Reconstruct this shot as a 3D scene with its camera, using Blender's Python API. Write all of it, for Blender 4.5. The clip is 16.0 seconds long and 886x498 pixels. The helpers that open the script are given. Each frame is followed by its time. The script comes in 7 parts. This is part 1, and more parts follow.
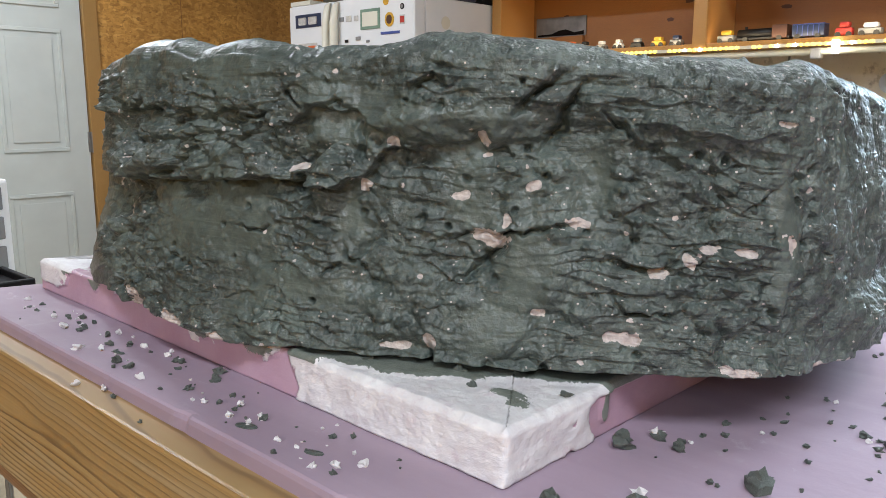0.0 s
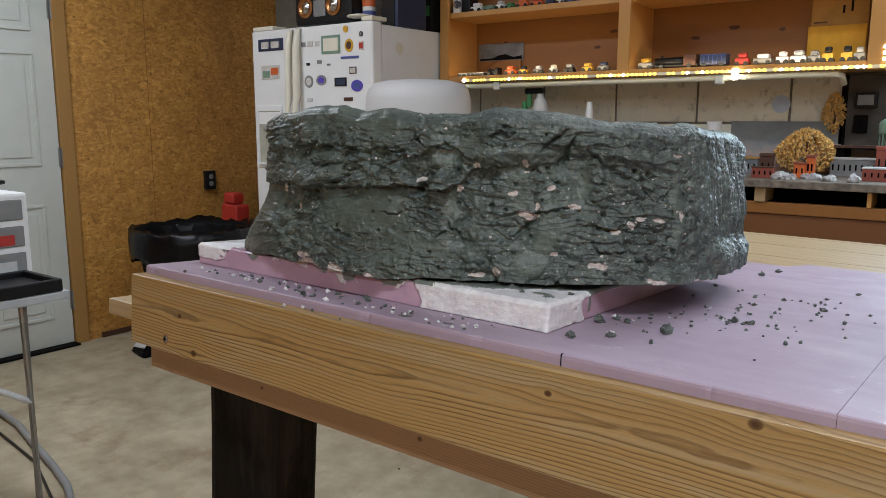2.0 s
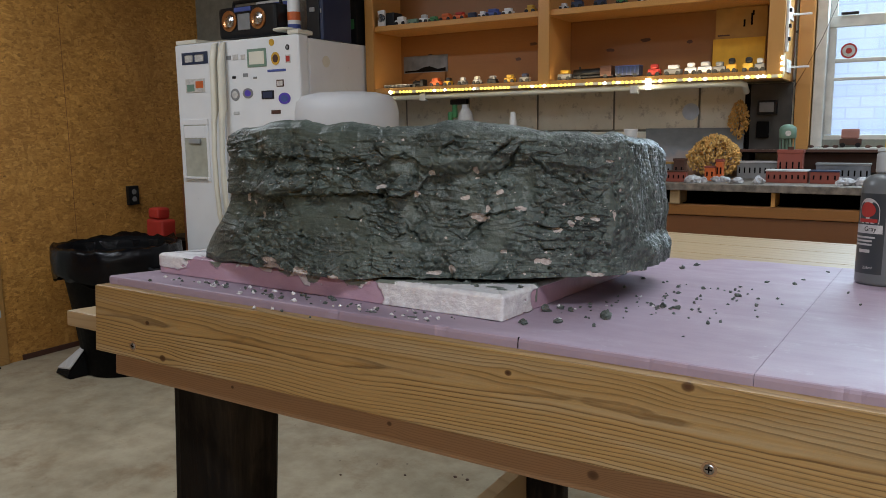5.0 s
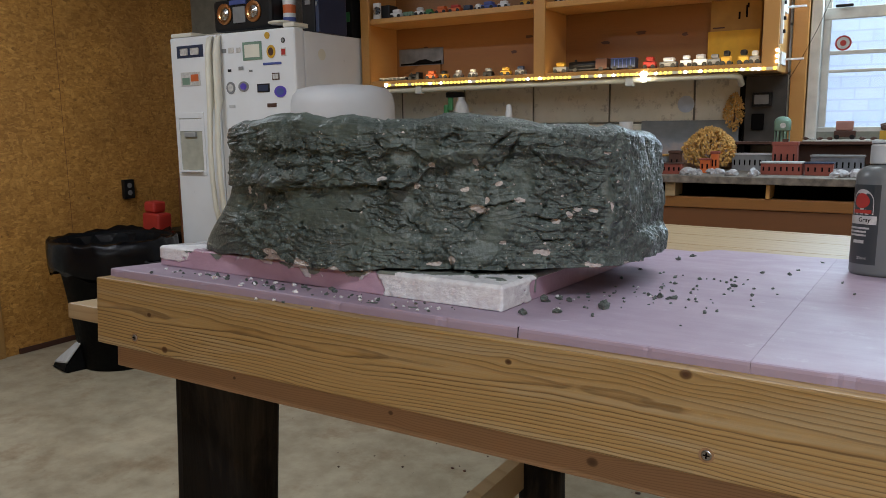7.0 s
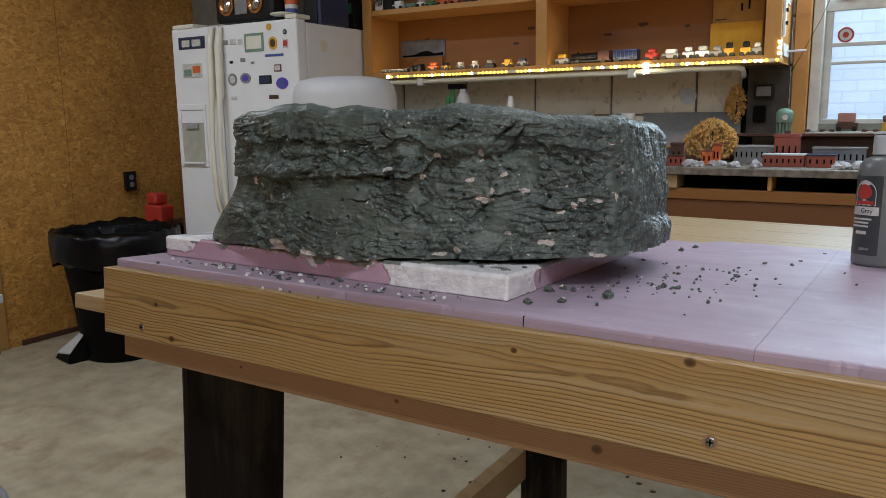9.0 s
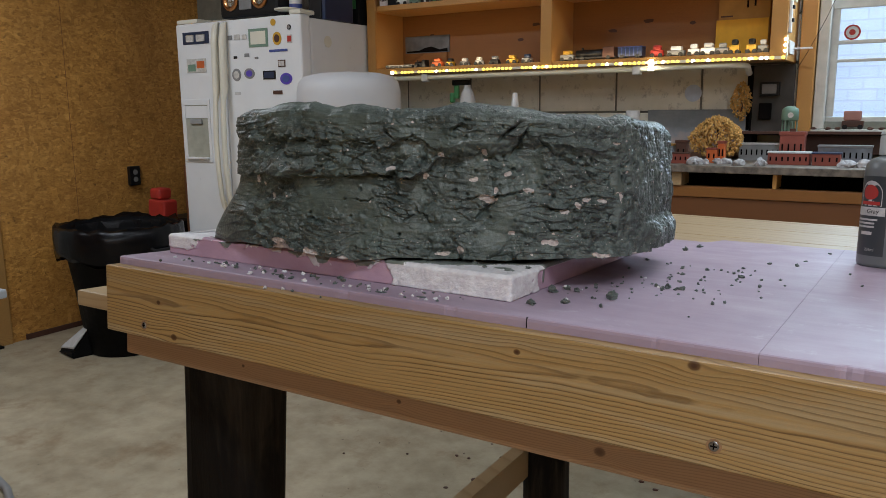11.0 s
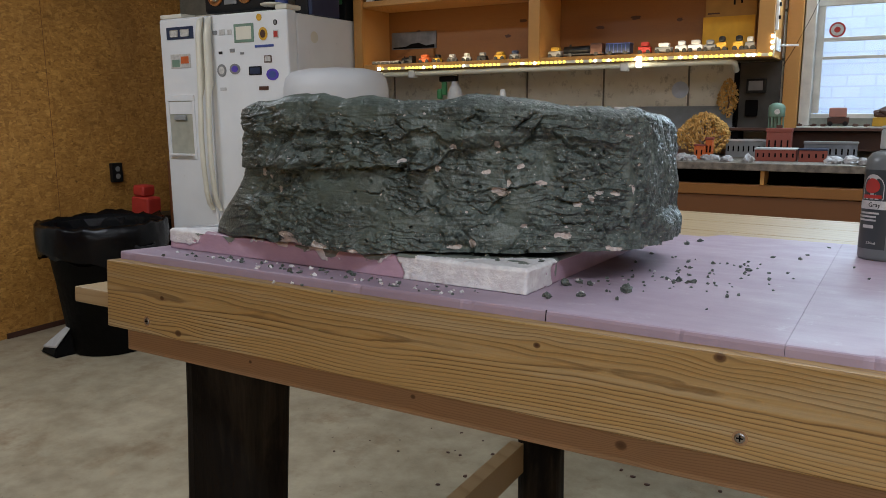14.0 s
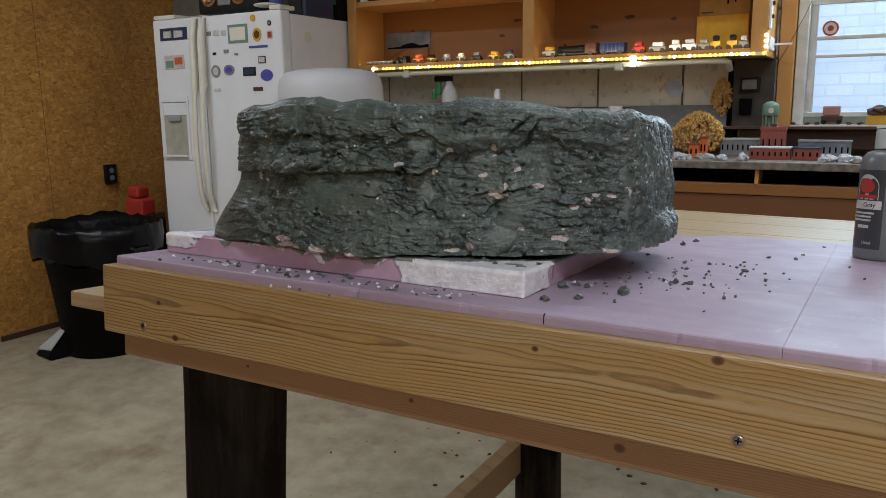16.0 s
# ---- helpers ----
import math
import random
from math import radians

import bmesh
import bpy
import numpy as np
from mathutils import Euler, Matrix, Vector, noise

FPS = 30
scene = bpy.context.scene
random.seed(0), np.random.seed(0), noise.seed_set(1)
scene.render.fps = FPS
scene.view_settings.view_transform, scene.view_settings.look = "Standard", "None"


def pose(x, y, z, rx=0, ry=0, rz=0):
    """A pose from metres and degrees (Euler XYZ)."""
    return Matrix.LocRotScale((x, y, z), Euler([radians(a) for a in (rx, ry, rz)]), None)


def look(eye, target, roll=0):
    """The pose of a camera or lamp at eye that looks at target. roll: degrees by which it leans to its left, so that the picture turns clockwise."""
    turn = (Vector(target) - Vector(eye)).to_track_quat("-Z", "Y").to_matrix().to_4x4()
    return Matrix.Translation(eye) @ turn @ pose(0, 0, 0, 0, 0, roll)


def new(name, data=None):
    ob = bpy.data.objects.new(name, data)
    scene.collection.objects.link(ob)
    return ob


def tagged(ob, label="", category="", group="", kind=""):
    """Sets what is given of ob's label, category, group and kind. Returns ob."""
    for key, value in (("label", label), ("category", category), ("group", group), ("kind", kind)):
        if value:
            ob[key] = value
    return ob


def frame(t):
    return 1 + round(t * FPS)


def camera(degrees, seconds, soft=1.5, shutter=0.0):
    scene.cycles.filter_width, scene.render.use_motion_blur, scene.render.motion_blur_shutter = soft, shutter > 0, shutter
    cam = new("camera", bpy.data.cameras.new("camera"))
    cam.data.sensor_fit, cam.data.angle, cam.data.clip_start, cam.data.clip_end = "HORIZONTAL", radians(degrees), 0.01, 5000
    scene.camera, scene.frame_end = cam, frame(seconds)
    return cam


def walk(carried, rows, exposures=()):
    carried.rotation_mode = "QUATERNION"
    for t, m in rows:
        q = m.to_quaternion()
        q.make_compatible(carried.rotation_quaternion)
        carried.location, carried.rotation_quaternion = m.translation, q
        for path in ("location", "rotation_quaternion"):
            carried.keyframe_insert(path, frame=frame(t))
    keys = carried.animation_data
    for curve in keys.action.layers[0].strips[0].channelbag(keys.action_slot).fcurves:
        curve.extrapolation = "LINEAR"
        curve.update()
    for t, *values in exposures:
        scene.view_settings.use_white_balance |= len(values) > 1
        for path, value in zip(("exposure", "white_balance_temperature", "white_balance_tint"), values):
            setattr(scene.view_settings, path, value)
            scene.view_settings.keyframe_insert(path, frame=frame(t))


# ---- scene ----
# ---- camera ----
cam = camera(59.6, 16.0, 0.7)
PATH = [
    (0, (0.1981, -0.2578, 1.1949), (-1.1272, 1.1963, 0.8357), 0.16),
    (0.5, (0.2209, -0.3335, 1.2016), (-1.0047, 1.2059, 0.8438), 0.01),
    (1, (0.2821, -0.4273, 1.2129), (-0.9440, 1.1136, 0.8631), -0.17),
    (1.5, (0.3186, -0.5181, 1.2256), (-0.9070, 1.0252, 0.8849), -0.03),
    (2, (0.3454, -0.6175, 1.2235), (-0.8444, 0.9555, 0.8920), 0.06),
    (2.5, (0.3791, -0.6620, 1.2268), (-0.7331, 0.9691, 0.9066), 0.01),
    (3, (0.3799, -0.6822, 1.2268), (-0.6901, 0.9783, 0.9136), -0.39),
    (3.5, (0.3726, -0.6951, 1.2296), (-0.6826, 0.9761, 0.9232), -0.55),
    (4, (0.3581, -0.6973, 1.2258), (-0.6856, 0.9813, 0.9208), -0.65),
    (6.5, (0.3574, -0.7117, 1.2255), (-0.6615, 0.9801, 0.9102), -0.77),
    (7, (0.3578, -0.7127, 1.2249), (-0.6592, 0.9786, 0.9005), -0.85),
    (7.5, (0.3532, -0.7139, 1.2226), (-0.6628, 0.9768, 0.8920), -0.84),
    (8, (0.3521, -0.7146, 1.2249), (-0.6643, 0.9748, 0.8890), -0.83),
    (8.5, (0.3555, -0.7174, 1.2253), (-0.6595, 0.9719, 0.8842), -0.82),
    (9, (0.3566, -0.7210, 1.2233), (-0.6605, 0.9664, 0.8795), -0.82),
    (11.5, (0.3527, -0.7163, 1.2281), (-0.6709, 0.9641, 0.8696), -0.56),
    (12, (0.3471, -0.7190, 1.2270), (-0.6747, 0.9619, 0.8658), -0.52),
    (12.5, (0.3406, -0.7192, 1.2266), (-0.6782, 0.9636, 0.8660), -0.53),
    (13, (0.3337, -0.7229, 1.2262), (-0.6744, 0.9666, 0.8661), -0.48),
    (13.5, (0.3301, -0.7284, 1.2240), (-0.6647, 0.9691, 0.8646), -0.51),
    (14, (0.3191, -0.7273, 1.2212), (-0.6613, 0.9781, 0.8598), -0.49),
    (14.5, (0.3100, -0.7277, 1.2184), (-0.6643, 0.9810, 0.8564), -0.53),
    (15, (0.3035, -0.7261, 1.2232), (-0.6692, 0.9836, 0.8618), -0.57),
    (15.5, (0.3078, -0.7283, 1.2238), (-0.6629, 0.9823, 0.8612), -0.69),
    (16, (0.3165, -0.7278, 1.2259), (-0.6524, 0.9836, 0.8620), -0.75),
]
EXPOSURES = [(0, 0.85), (0.5, 0.62), (1.0, 0.46), (2.0, 0.36), (3.5, 0.16), (7.0, 0.06), (16.0, 0.03)]
walk(cam, [(t, look(eye, target, roll)) for t, eye, target, roll in PATH], EXPOSURES)

# ---- light ----
world = bpy.data.worlds.new("world")
scene.world = world
world.use_nodes = True
sky = world.node_tree.nodes.new("ShaderNodeTexSky")
sky.sky_type = "NISHITA"
sky.sun_disc = False
sky.sun_elevation, sky.sun_rotation = radians(35), radians(200)
world.node_tree.links.new(sky.outputs[0], world.node_tree.nodes["Background"].inputs[0])
world.node_tree.nodes["Background"].inputs[1].default_value = 0.15


def area_lamp(name, m, sx, sy, watts, colour):
    lamp = bpy.data.lights.new(name, "AREA")
    lamp.shape, lamp.size, lamp.size_y, lamp.energy, lamp.color = "RECTANGLE", sx, sy, watts, colour
    ob = new(name, lamp)
    ob.matrix_world = m
    return ob


# ---- lamps: added ceiling lamps, shelf strip, window ----
LAMP_TINT = (0.905, 0.985, 1.09)
# ceiling lamps are assumed and out of sight, placed to balance the brightness
area_lamp("ceiling_light", pose(1.2, -1.0, 2.66), 1.2, 0.2, 31, LAMP_TINT)
area_lamp("ceiling_light", pose(1.6, -3.6, 2.66), 2.4, 0.3, 78, LAMP_TINT)
area_lamp("ceiling_light", pose(-2.6, 0.5, 2.66), 1.2, 0.2, 27, LAMP_TINT)
area_lamp("ceiling_light", pose(0.2, 1.3, 2.66), 1.2, 0.2, 17, LAMP_TINT)
area_lamp("shelf_light", pose(-1.13, 2.68, 1.452, 118, 0, 0), 2.0, 0.012, 0.75, (1.0, 0.80, 0.50))
area_lamp("window_daylight", pose(0.55, 2.98, 1.97, -70, 0, 0), 0.95, 0.45, 24, (0.62, 0.84, 1.0))

# ---- materials ----


class Nodes:
    """A small hand for building node materials."""

    def __init__(self, name, rough=0.6, metal=0.0, spec=0.5):
        self.m = bpy.data.materials.new(name)
        self.m.use_nodes = True
        self.t = self.m.node_tree
        self.b = self.t.nodes["Principled BSDF"]
        self.b.inputs["Roughness"].default_value = rough
        self.b.inputs["Metallic"].default_value = metal
        self.b.inputs["Specular IOR Level"].default_value = spec

    def node(self, kind, **values):
        n = self.t.nodes.new("ShaderNode" + kind)
        for k, v in values.items():
            n.inputs[k].default_value = v
        return n

    def link(self, a, b):
        self.t.links.new(a, b)

    def coords(self, scale=(1, 1, 1), which="Object"):
        c = self.node("TexCoord")
        mp = self.node("Mapping")
        mp.inputs["Scale"].default_value = scale
        self.link(c.outputs[which], mp.inputs["Vector"])
        return mp.outputs["Vector"]

    def noise(self, vec, scale, detail=4, rough=0.55, distort=0.0):
        n = self.node("TexNoise", Scale=scale, Detail=detail, Roughness=rough, Distortion=distort)
        self.link(vec, n.inputs["Vector"])
        return n.outputs["Fac"]

    def voronoi(self, vec, scale, rnd=1.0):
        n = self.node("TexVoronoi", Scale=scale, Randomness=rnd)
        self.link(vec, n.inputs["Vector"])
        return n

    def ramp(self, fac, *stops):
        n = self.node("ValToRGB")
        e = n.color_ramp.elements
        while len(e) < len(stops):
            e.new(0.5)
        for el, (p, c) in zip(e, stops):
            el.position = p
            el.color = (*c, 1) if len(c) == 3 else c
        self.link(fac, n.inputs["Fac"])
        return n.outputs["Color"]

    def math(self, op, a, b=0.0, clamp=False):
        n = self.node("Math")
        n.operation, n.use_clamp = op, clamp
        for i, v in enumerate((a, b)):
            if isinstance(v, (int, float)):
                n.inputs[i].default_value = v
            else:
                self.link(v, n.inputs[i])
        return n.outputs[0]

    def mix(self, fac, a, b, how="MIX"):
        n = self.node("Mix")
        n.data_type, n.blend_type = "RGBA", how
        for i, v in ((0, fac), (6, a), (7, b)):
            if isinstance(v, (int, float)):
                n.inputs[i].default_value = v
            elif isinstance(v, tuple):
                n.inputs[i].default_value = (*v, 1)
            else:
                self.link(v, n.inputs[i])
        return n.outputs[2]

    def colour(self, c):
        if isinstance(c, tuple):
            self.b.inputs["Base Color"].default_value = (*c, 1)
        else:
            self.link(c, self.b.inputs["Base Color"])

    def rough(self, r):
        self.link(r, self.b.inputs["Roughness"])

    def bump(self, h, strength=0.3, distance=0.002):
        n = self.node("Bump", Strength=strength, Distance=distance)
        self.link(h, n.inputs["Height"])
        self.link(n.outputs["Normal"], self.b.inputs["Normal"])


def plain(name, base, rough=0.5, metal=0.0, vary=0.12, scale=20.0, bump=0.1, spec=0.5):
    """A paint or plastic with slight blotches, gloss variation and fine relief."""
    k = Nodes(name, rough, metal, spec)
    v = k.coords()
    n = k.noise(v, scale, 5)
    lo = tuple(c * (1 - vary) for c in base)
    hi = tuple(min(1, c * (1 + vary)) for c in base)
    k.colour(k.ramp(n, (0.3, lo), (0.7, hi)))
    k.rough(k.math("MULTIPLY_ADD", k.noise(v, scale * 4, 3), 0.25))
    k.t.nodes[-1].inputs[2].default_value = max(0.05, rough - 0.12)
    if bump:
        k.bump(k.noise(v, scale * 12, 2), bump, 0.001)
    return k.m


def glow(name, colour, strength):
    m = bpy.data.materials.new(name)
    m.use_nodes = True
    b = m.node_tree.nodes["Principled BSDF"]
    b.inputs["Base Color"].default_value = (*colour, 1)
    b.inputs["Emission Color"].default_value = (*colour, 1)
    b.inputs["Emission Strength"].default_value = strength
    return m


def attribute(k, name):
    n = k.node("Attribute")
    n.attribute_name = name
    return n.outputs["Fac"]


def rock_material():
    k = Nodes("grey_plaster", 0.4, 0.0, 0.45)
    v = k.coords()
    base = k.ramp(k.noise(v, 16, 4), (0.32, (0.041, 0.054, 0.049)), (0.5, (0.068, 0.086, 0.078)), (0.68, (0.101, 0.126, 0.110)))
    base = k.mix(0.26, base, k.ramp(k.noise(v, 210, 5, 0.62), (0.38, (0.022, 0.027, 0.023)), (0.50, (0.085, 0.100, 0.087)), (0.62, (0.20, 0.23, 0.20))))
    bend = k.node("TexNoise", Scale=120.0, Detail=2.0)
    k.link(v, bend.inputs["Vector"])
    push = k.node("VectorMath")
    push.operation = "MULTIPLY_ADD"
    push.inputs[1].default_value = (0.010, 0.010, 0.006)
    k.link(bend.outputs["Color"], push.inputs[0])
    k.link(v, push.inputs[2])
    scales = k.voronoi(push.outputs[0], 120)
    tone = k.node("SeparateColor")
    k.link(scales.outputs["Color"], tone.inputs["Color"])
    base = k.mix(1.0, base, k.ramp(tone.outputs["Blue"], (0.0, (0.72, 0.72, 0.72)), (0.5, (0.98, 0.98, 0.98)), (1.0, (1.28, 1.28, 1.28))), "MULTIPLY")
    # brownish wash in wide patches
    base = k.mix(k.ramp(k.noise(v, 27, 4, 0.6), (0.54, (0, 0, 0)), (0.72, (0.5, 0.5, 0.5))), base, (0.063, 0.064, 0.056))
    # smoother olive places
    smooth = attribute(k, "smooth")
    base = k.mix(k.math("MULTIPLY", smooth, k.ramp(k.noise(v, 60, 4, 0.6), (0.35, (0.15, 0.15, 0.15)), (0.6, (0.8, 0.8, 0.8)))), base, (0.096, 0.120, 0.101))
    # bare flecks of the pale core, in two sizes
    fleck = None
    for scale, rare, area in ((150, 0.945, 0.44), (330, 0.885, 0.40)):
        w = k.voronoi(v, scale)
        sep = k.node("SeparateColor")
        k.link(w.outputs["Color"], sep.inputs["Color"])
        pick = k.math("GREATER_THAN", sep.outputs["Red"], rare)
        near = k.math("LESS_THAN", k.math("ADD", w.outputs["Distance"], k.math("MULTIPLY", k.noise(v, 420, 4, 0.7), 0.62)), 0.53)
        one = k.math("MULTIPLY", k.math("MULTIPLY", pick, near), k.math("GREATER_THAN", k.noise(v, 11 + scale * 0.02, 2), area))
        fleck = one if fleck is None else k.math("MAXIMUM", fleck, one)
    fleck = k.math("MULTIPLY", fleck, k.math("LESS_THAN", smooth, 0.5))
    ragged = k.math("ADD", attribute(k, "bare"), k.math("MULTIPLY", k.math("SUBTRACT", k.noise(v, 210, 4, 0.6), 0.5), 0.9))
    bare = k.math("MAXIMUM", fleck, k.math("GREATER_THAN", ragged, 0.5))
    pale = k.ramp(k.noise(v, 200, 3), (0.3, (0.40, 0.345, 0.32)), (0.7, (0.58, 0.52, 0.48)))
    k.colour(k.mix(bare, base, pale))
    wet = k.ramp(k.noise(v, 46, 5, 0.65), (0.36, (0.30, 0.30, 0.30)), (0.64, (0.50, 0.50, 0.50)))
    k.rough(k.mix(bare, wet, (0.7, 0.7, 0.7)))
    # fine level strokes and grit
    strokes = k.noise(k.coords((24, 24, 330)), 1.0, 2, 0.5, 0.5)
    grit = k.math("ADD", k.noise(v, 230, 3, 0.5), k.math("MULTIPLY", k.noise(v, 560, 2, 0.5), 0.45))
    relief = k.math("ADD", k.math("MULTIPLY", strokes, k.ramp(k.noise(v, 12, 2), (0.42, (0.15, 0.15, 0.15)), (0.58, (1, 1, 1)))), grit)
    relief = k.math("MULTIPLY", relief, k.math("SUBTRACT", 1.0, k.math("MULTIPLY", smooth, 0.65)))
    k.bump(relief, 1.0, 0.0021)
    return k.m


def foam_material():
    k = Nodes("pink_foam_board", 0.42, 0.0, 0.3)
    v = k.coords()
    n, s = k.noise(v, 5, 4), k.noise(k.coords((3, 40, 40)), 1, 4)
    base = k.ramp(n, (0.3, (0.331, 0.245, 0.308)), (0.7, (0.389, 0.302, 0.365)))
    base = k.mix(0.2, base, k.ramp(s, (0.35, (0.313, 0.230, 0.296)), (0.65, (0.465, 0.366, 0.445))))
    dust = k.ramp(k.noise(v, 26, 6, 0.7), (0.60, (0, 0, 0)), (0.74, (0.32, 0.32, 0.32)))
    base = k.mix(dust, base, (0.52, 0.48, 0.52))
    smudge = k.ramp(k.noise(k.coords((22, 22, 22)), 1.0, 6, 0.75, 0.8), (0.62, (0, 0, 0)), (0.70, (0.5, 0.5, 0.5)))
    base = k.mix(smudge, base, (0.50, 0.43, 0.49))
    scuff = k.ramp(k.noise(k.coords((14, 90, 90)), 1, 5, 0.7), (0.66, (0, 0, 0)), (0.72, (0.35, 0.35, 0.35)))
    k.colour(k.mix(scuff, base, (0.348, 0.310, 0.355)))
    k.rough(k.ramp(k.noise(v, 18, 5), (0.3, (0.46, 0.46, 0.46)), (0.7, (0.66, 0.66, 0.66))))
    k.bump(k.noise(v, 160, 4, 0.6), 0.18, 0.0012)
    return k.m


def slab_material():
    k = Nodes("foam_with_plaster", 0.5)
    v = k.coords()
    pink = k.ramp(k.noise(v, 18, 4), (0.3, (0.45, 0.28, 0.36)), (0.7, (0.55, 0.37, 0.455)))
    white = k.ramp(k.noise(v, 60, 5, 0.6), (0.3, (0.68, 0.65, 0.665)), (0.7, (0.86, 0.855, 0.85)))
    white = k.mix(k.ramp(k.noise(v, 95, 5, 0.7), (0.56, (0, 0, 0)), (0.68, (0.45, 0.45, 0.45))), white, (0.60, 0.50, 0.54))
    edge = k.math("ADD", attribute(k, "plaster"), k.math("MULTIPLY", k.math("SUBTRACT", k.noise(v, 85, 6, 0.7), 0.5), 1.1))
    cover = k.ramp(edge, (0.46, (0, 0, 0)), (0.51, (1, 1, 1)))
    base = k.mix(cover, pink, white)
    # thin white drag marks left by the knife
    drag = k.ramp(k.noise(k.coords((160, 160, 14)), 1.0, 5, 0.7), (0.62, (0, 0, 0)), (0.67, (0.8, 0.8, 0.8)))
    base = k.mix(k.math("MULTIPLY", drag, k.ramp(edge, (0.10, (0, 0, 0)), (0.35, (1, 1, 1)))), base, (0.74, 0.71, 0.72))
    grey = k.math("ADD", attribute(k, "smear"), k.math("MULTIPLY", k.math("SUBTRACT", k.noise(k.coords((1, 1.8, 1)), 130, 5, 0.7), 0.5), 1.2))
    isgrey = k.math("GREATER_THAN", grey, 0.55)
    olive = k.ramp(k.noise(v, 90, 5, 0.65), (0.3, (0.145, 0.165, 0.142)), (0.7, (0.235, 0.262, 0.222)))
    base = k.mix(isgrey, base, olive)
    k.colour(base)
    k.rough(k.mix(isgrey, k.ramp(edge, (0.4, (0.42, 0.42, 0.42)), (0.6, (0.58, 0.58, 0.58))), (0.34, 0.34, 0.34)))
    relief = k.math("ADD", k.noise(v, 210, 6, 0.7), k.math("MULTIPLY", k.noise(k.coords((1, 1, 2.2)), 75, 4, 0.6), 1.3))
    k.bump(k.math("MULTIPLY", relief, k.ramp(edge, (0.4, (0.25, 0.25, 0.25)), (0.6, (1, 1, 1)))), 0.5, 0.0024)
    return k.m


def wood_material(name, light, dark, knots=(), freq=95.0, rough=0.42, seed=0.0, cathedral=0.010, vary=0.0, centre=0.0):
    """Softwood with the grain along x: rings, fibres, and grain that flows round the knots (x, z, size)."""
    k = Nodes(name, rough)
    c = k.node("TexCoord")
    xyz = k.node("SeparateXYZ")
    k.link(c.outputs["Object"], xyz.inputs[0])
    x, y, z = xyz.outputs
    if vary:
        info = k.node("ObjectInfo")
        x = k.math("ADD", x, k.math("MULTIPLY", info.outputs["Random"], 7.0))
    v = z
    halo = None
    for kx, kz, size in knots:
        dx = k.math("DIVIDE", k.math("SUBTRACT", x, kx), size * 3.6)
        dz = k.math("DIVIDE", k.math("SUBTRACT", z, kz), size * 1.6)
        r2 = k.math("ADD", k.math("MULTIPLY", dx, dx), k.math("MULTIPLY", dz, dz))
        e = k.math("POWER", 2.718, k.math("MULTIPLY", r2, -1.0))
        v = k.math("ADD", v, k.math("MULTIPLY", k.math("MULTIPLY", e, dz), size * 1.5))
        fx = k.math("DIVIDE", k.math("SUBTRACT", x, kx), size * 0.62)
        fz = k.math("DIVIDE", k.math("SUBTRACT", z, kz), size * 0.5)
        f2 = k.math("ADD", k.math("MULTIPLY", fx, fx), k.math("MULTIPLY", fz, fz))
        spot = k.math("POWER", 2.718, k.math("MULTIPLY", f2, -1.0))
        halo = spot if halo is None else k.math("MAXIMUM", halo, spot)
    wander = k.node("CombineXYZ")
    k.link(k.math("MULTIPLY", x, 2.6), wander.inputs[0])
    k.link(k.math("MULTIPLY", v, 9.0), wander.inputs[2])
    wander.inputs[1].default_value = seed
    bend = k.math("MULTIPLY", k.math("SUBTRACT", k.noise(wander.outputs[0], 1.0, 2, 0.5), 0.5), cathedral)
    slow = k.node("CombineXYZ")
    k.link(k.math("MULTIPLY", x, 1.5), slow.inputs[0])
    slow.inputs[1].default_value = seed + 4.0
    heart = k.math("ADD", k.math("MULTIPLY", k.math("SUBTRACT", k.noise(slow.outputs[0], 1.0, 1), 0.5), 0.05), centre)
    u = k.math("ADD", k.math("SUBTRACT", v, heart), bend)
    curve = k.math("MULTIPLY", k.math("MULTIPLY", u, u), freq * 22.0)
    depth = k.math("ADD", k.math("ADD", curve, k.math("MULTIPLY", x, 4.5)), k.math("MULTIPLY", y, freq * 0.5))
    depth = k.math("ADD", depth, k.math("MULTIPLY", k.noise(wander.outputs[0], 3.0, 3), 1.2))
    ring = k.math("FRACT", depth)
    fib = k.node("CombineXYZ")
    k.link(k.math("MULTIPLY", x, 9.0), fib.inputs[0])
    k.link(k.math("MULTIPLY", y, 420.0), fib.inputs[1])
    k.link(k.math("MULTIPLY", v, 420.0), fib.inputs[2])
    fibre = k.noise(fib.outputs[0], 1.0, 4, 0.6)
    patch = k.noise(wander.outputs[0], 1.7, 3)
    mid = tuple(0.72 * a + 0.28 * b for a, b in zip(light, dark))
    col = k.ramp(ring, (0.0, light), (0.45, light), (0.68, mid), (0.88, dark), (1.0, light))
    col = k.mix(k.ramp(patch, (0.35, (0.30, 0.30, 0.30)), (0.65, (0.0, 0.0, 0.0))), col, light)
    col = k.mix(0.22, col, k.ramp(fibre, (0.3, dark), (0.7, light)))
    if halo is not None:
        col = k.mix(k.ramp(halo, (0.25, (0, 0, 0)), (0.5, (0.75, 0.75, 0.75)), (0.9, (1, 1, 1))), col, (0.085, 0.038, 0.014))
    k.colour(col)
    k.bump(k.math("ADD", fibre, ring), 0.12, 0.001)
    return k.m


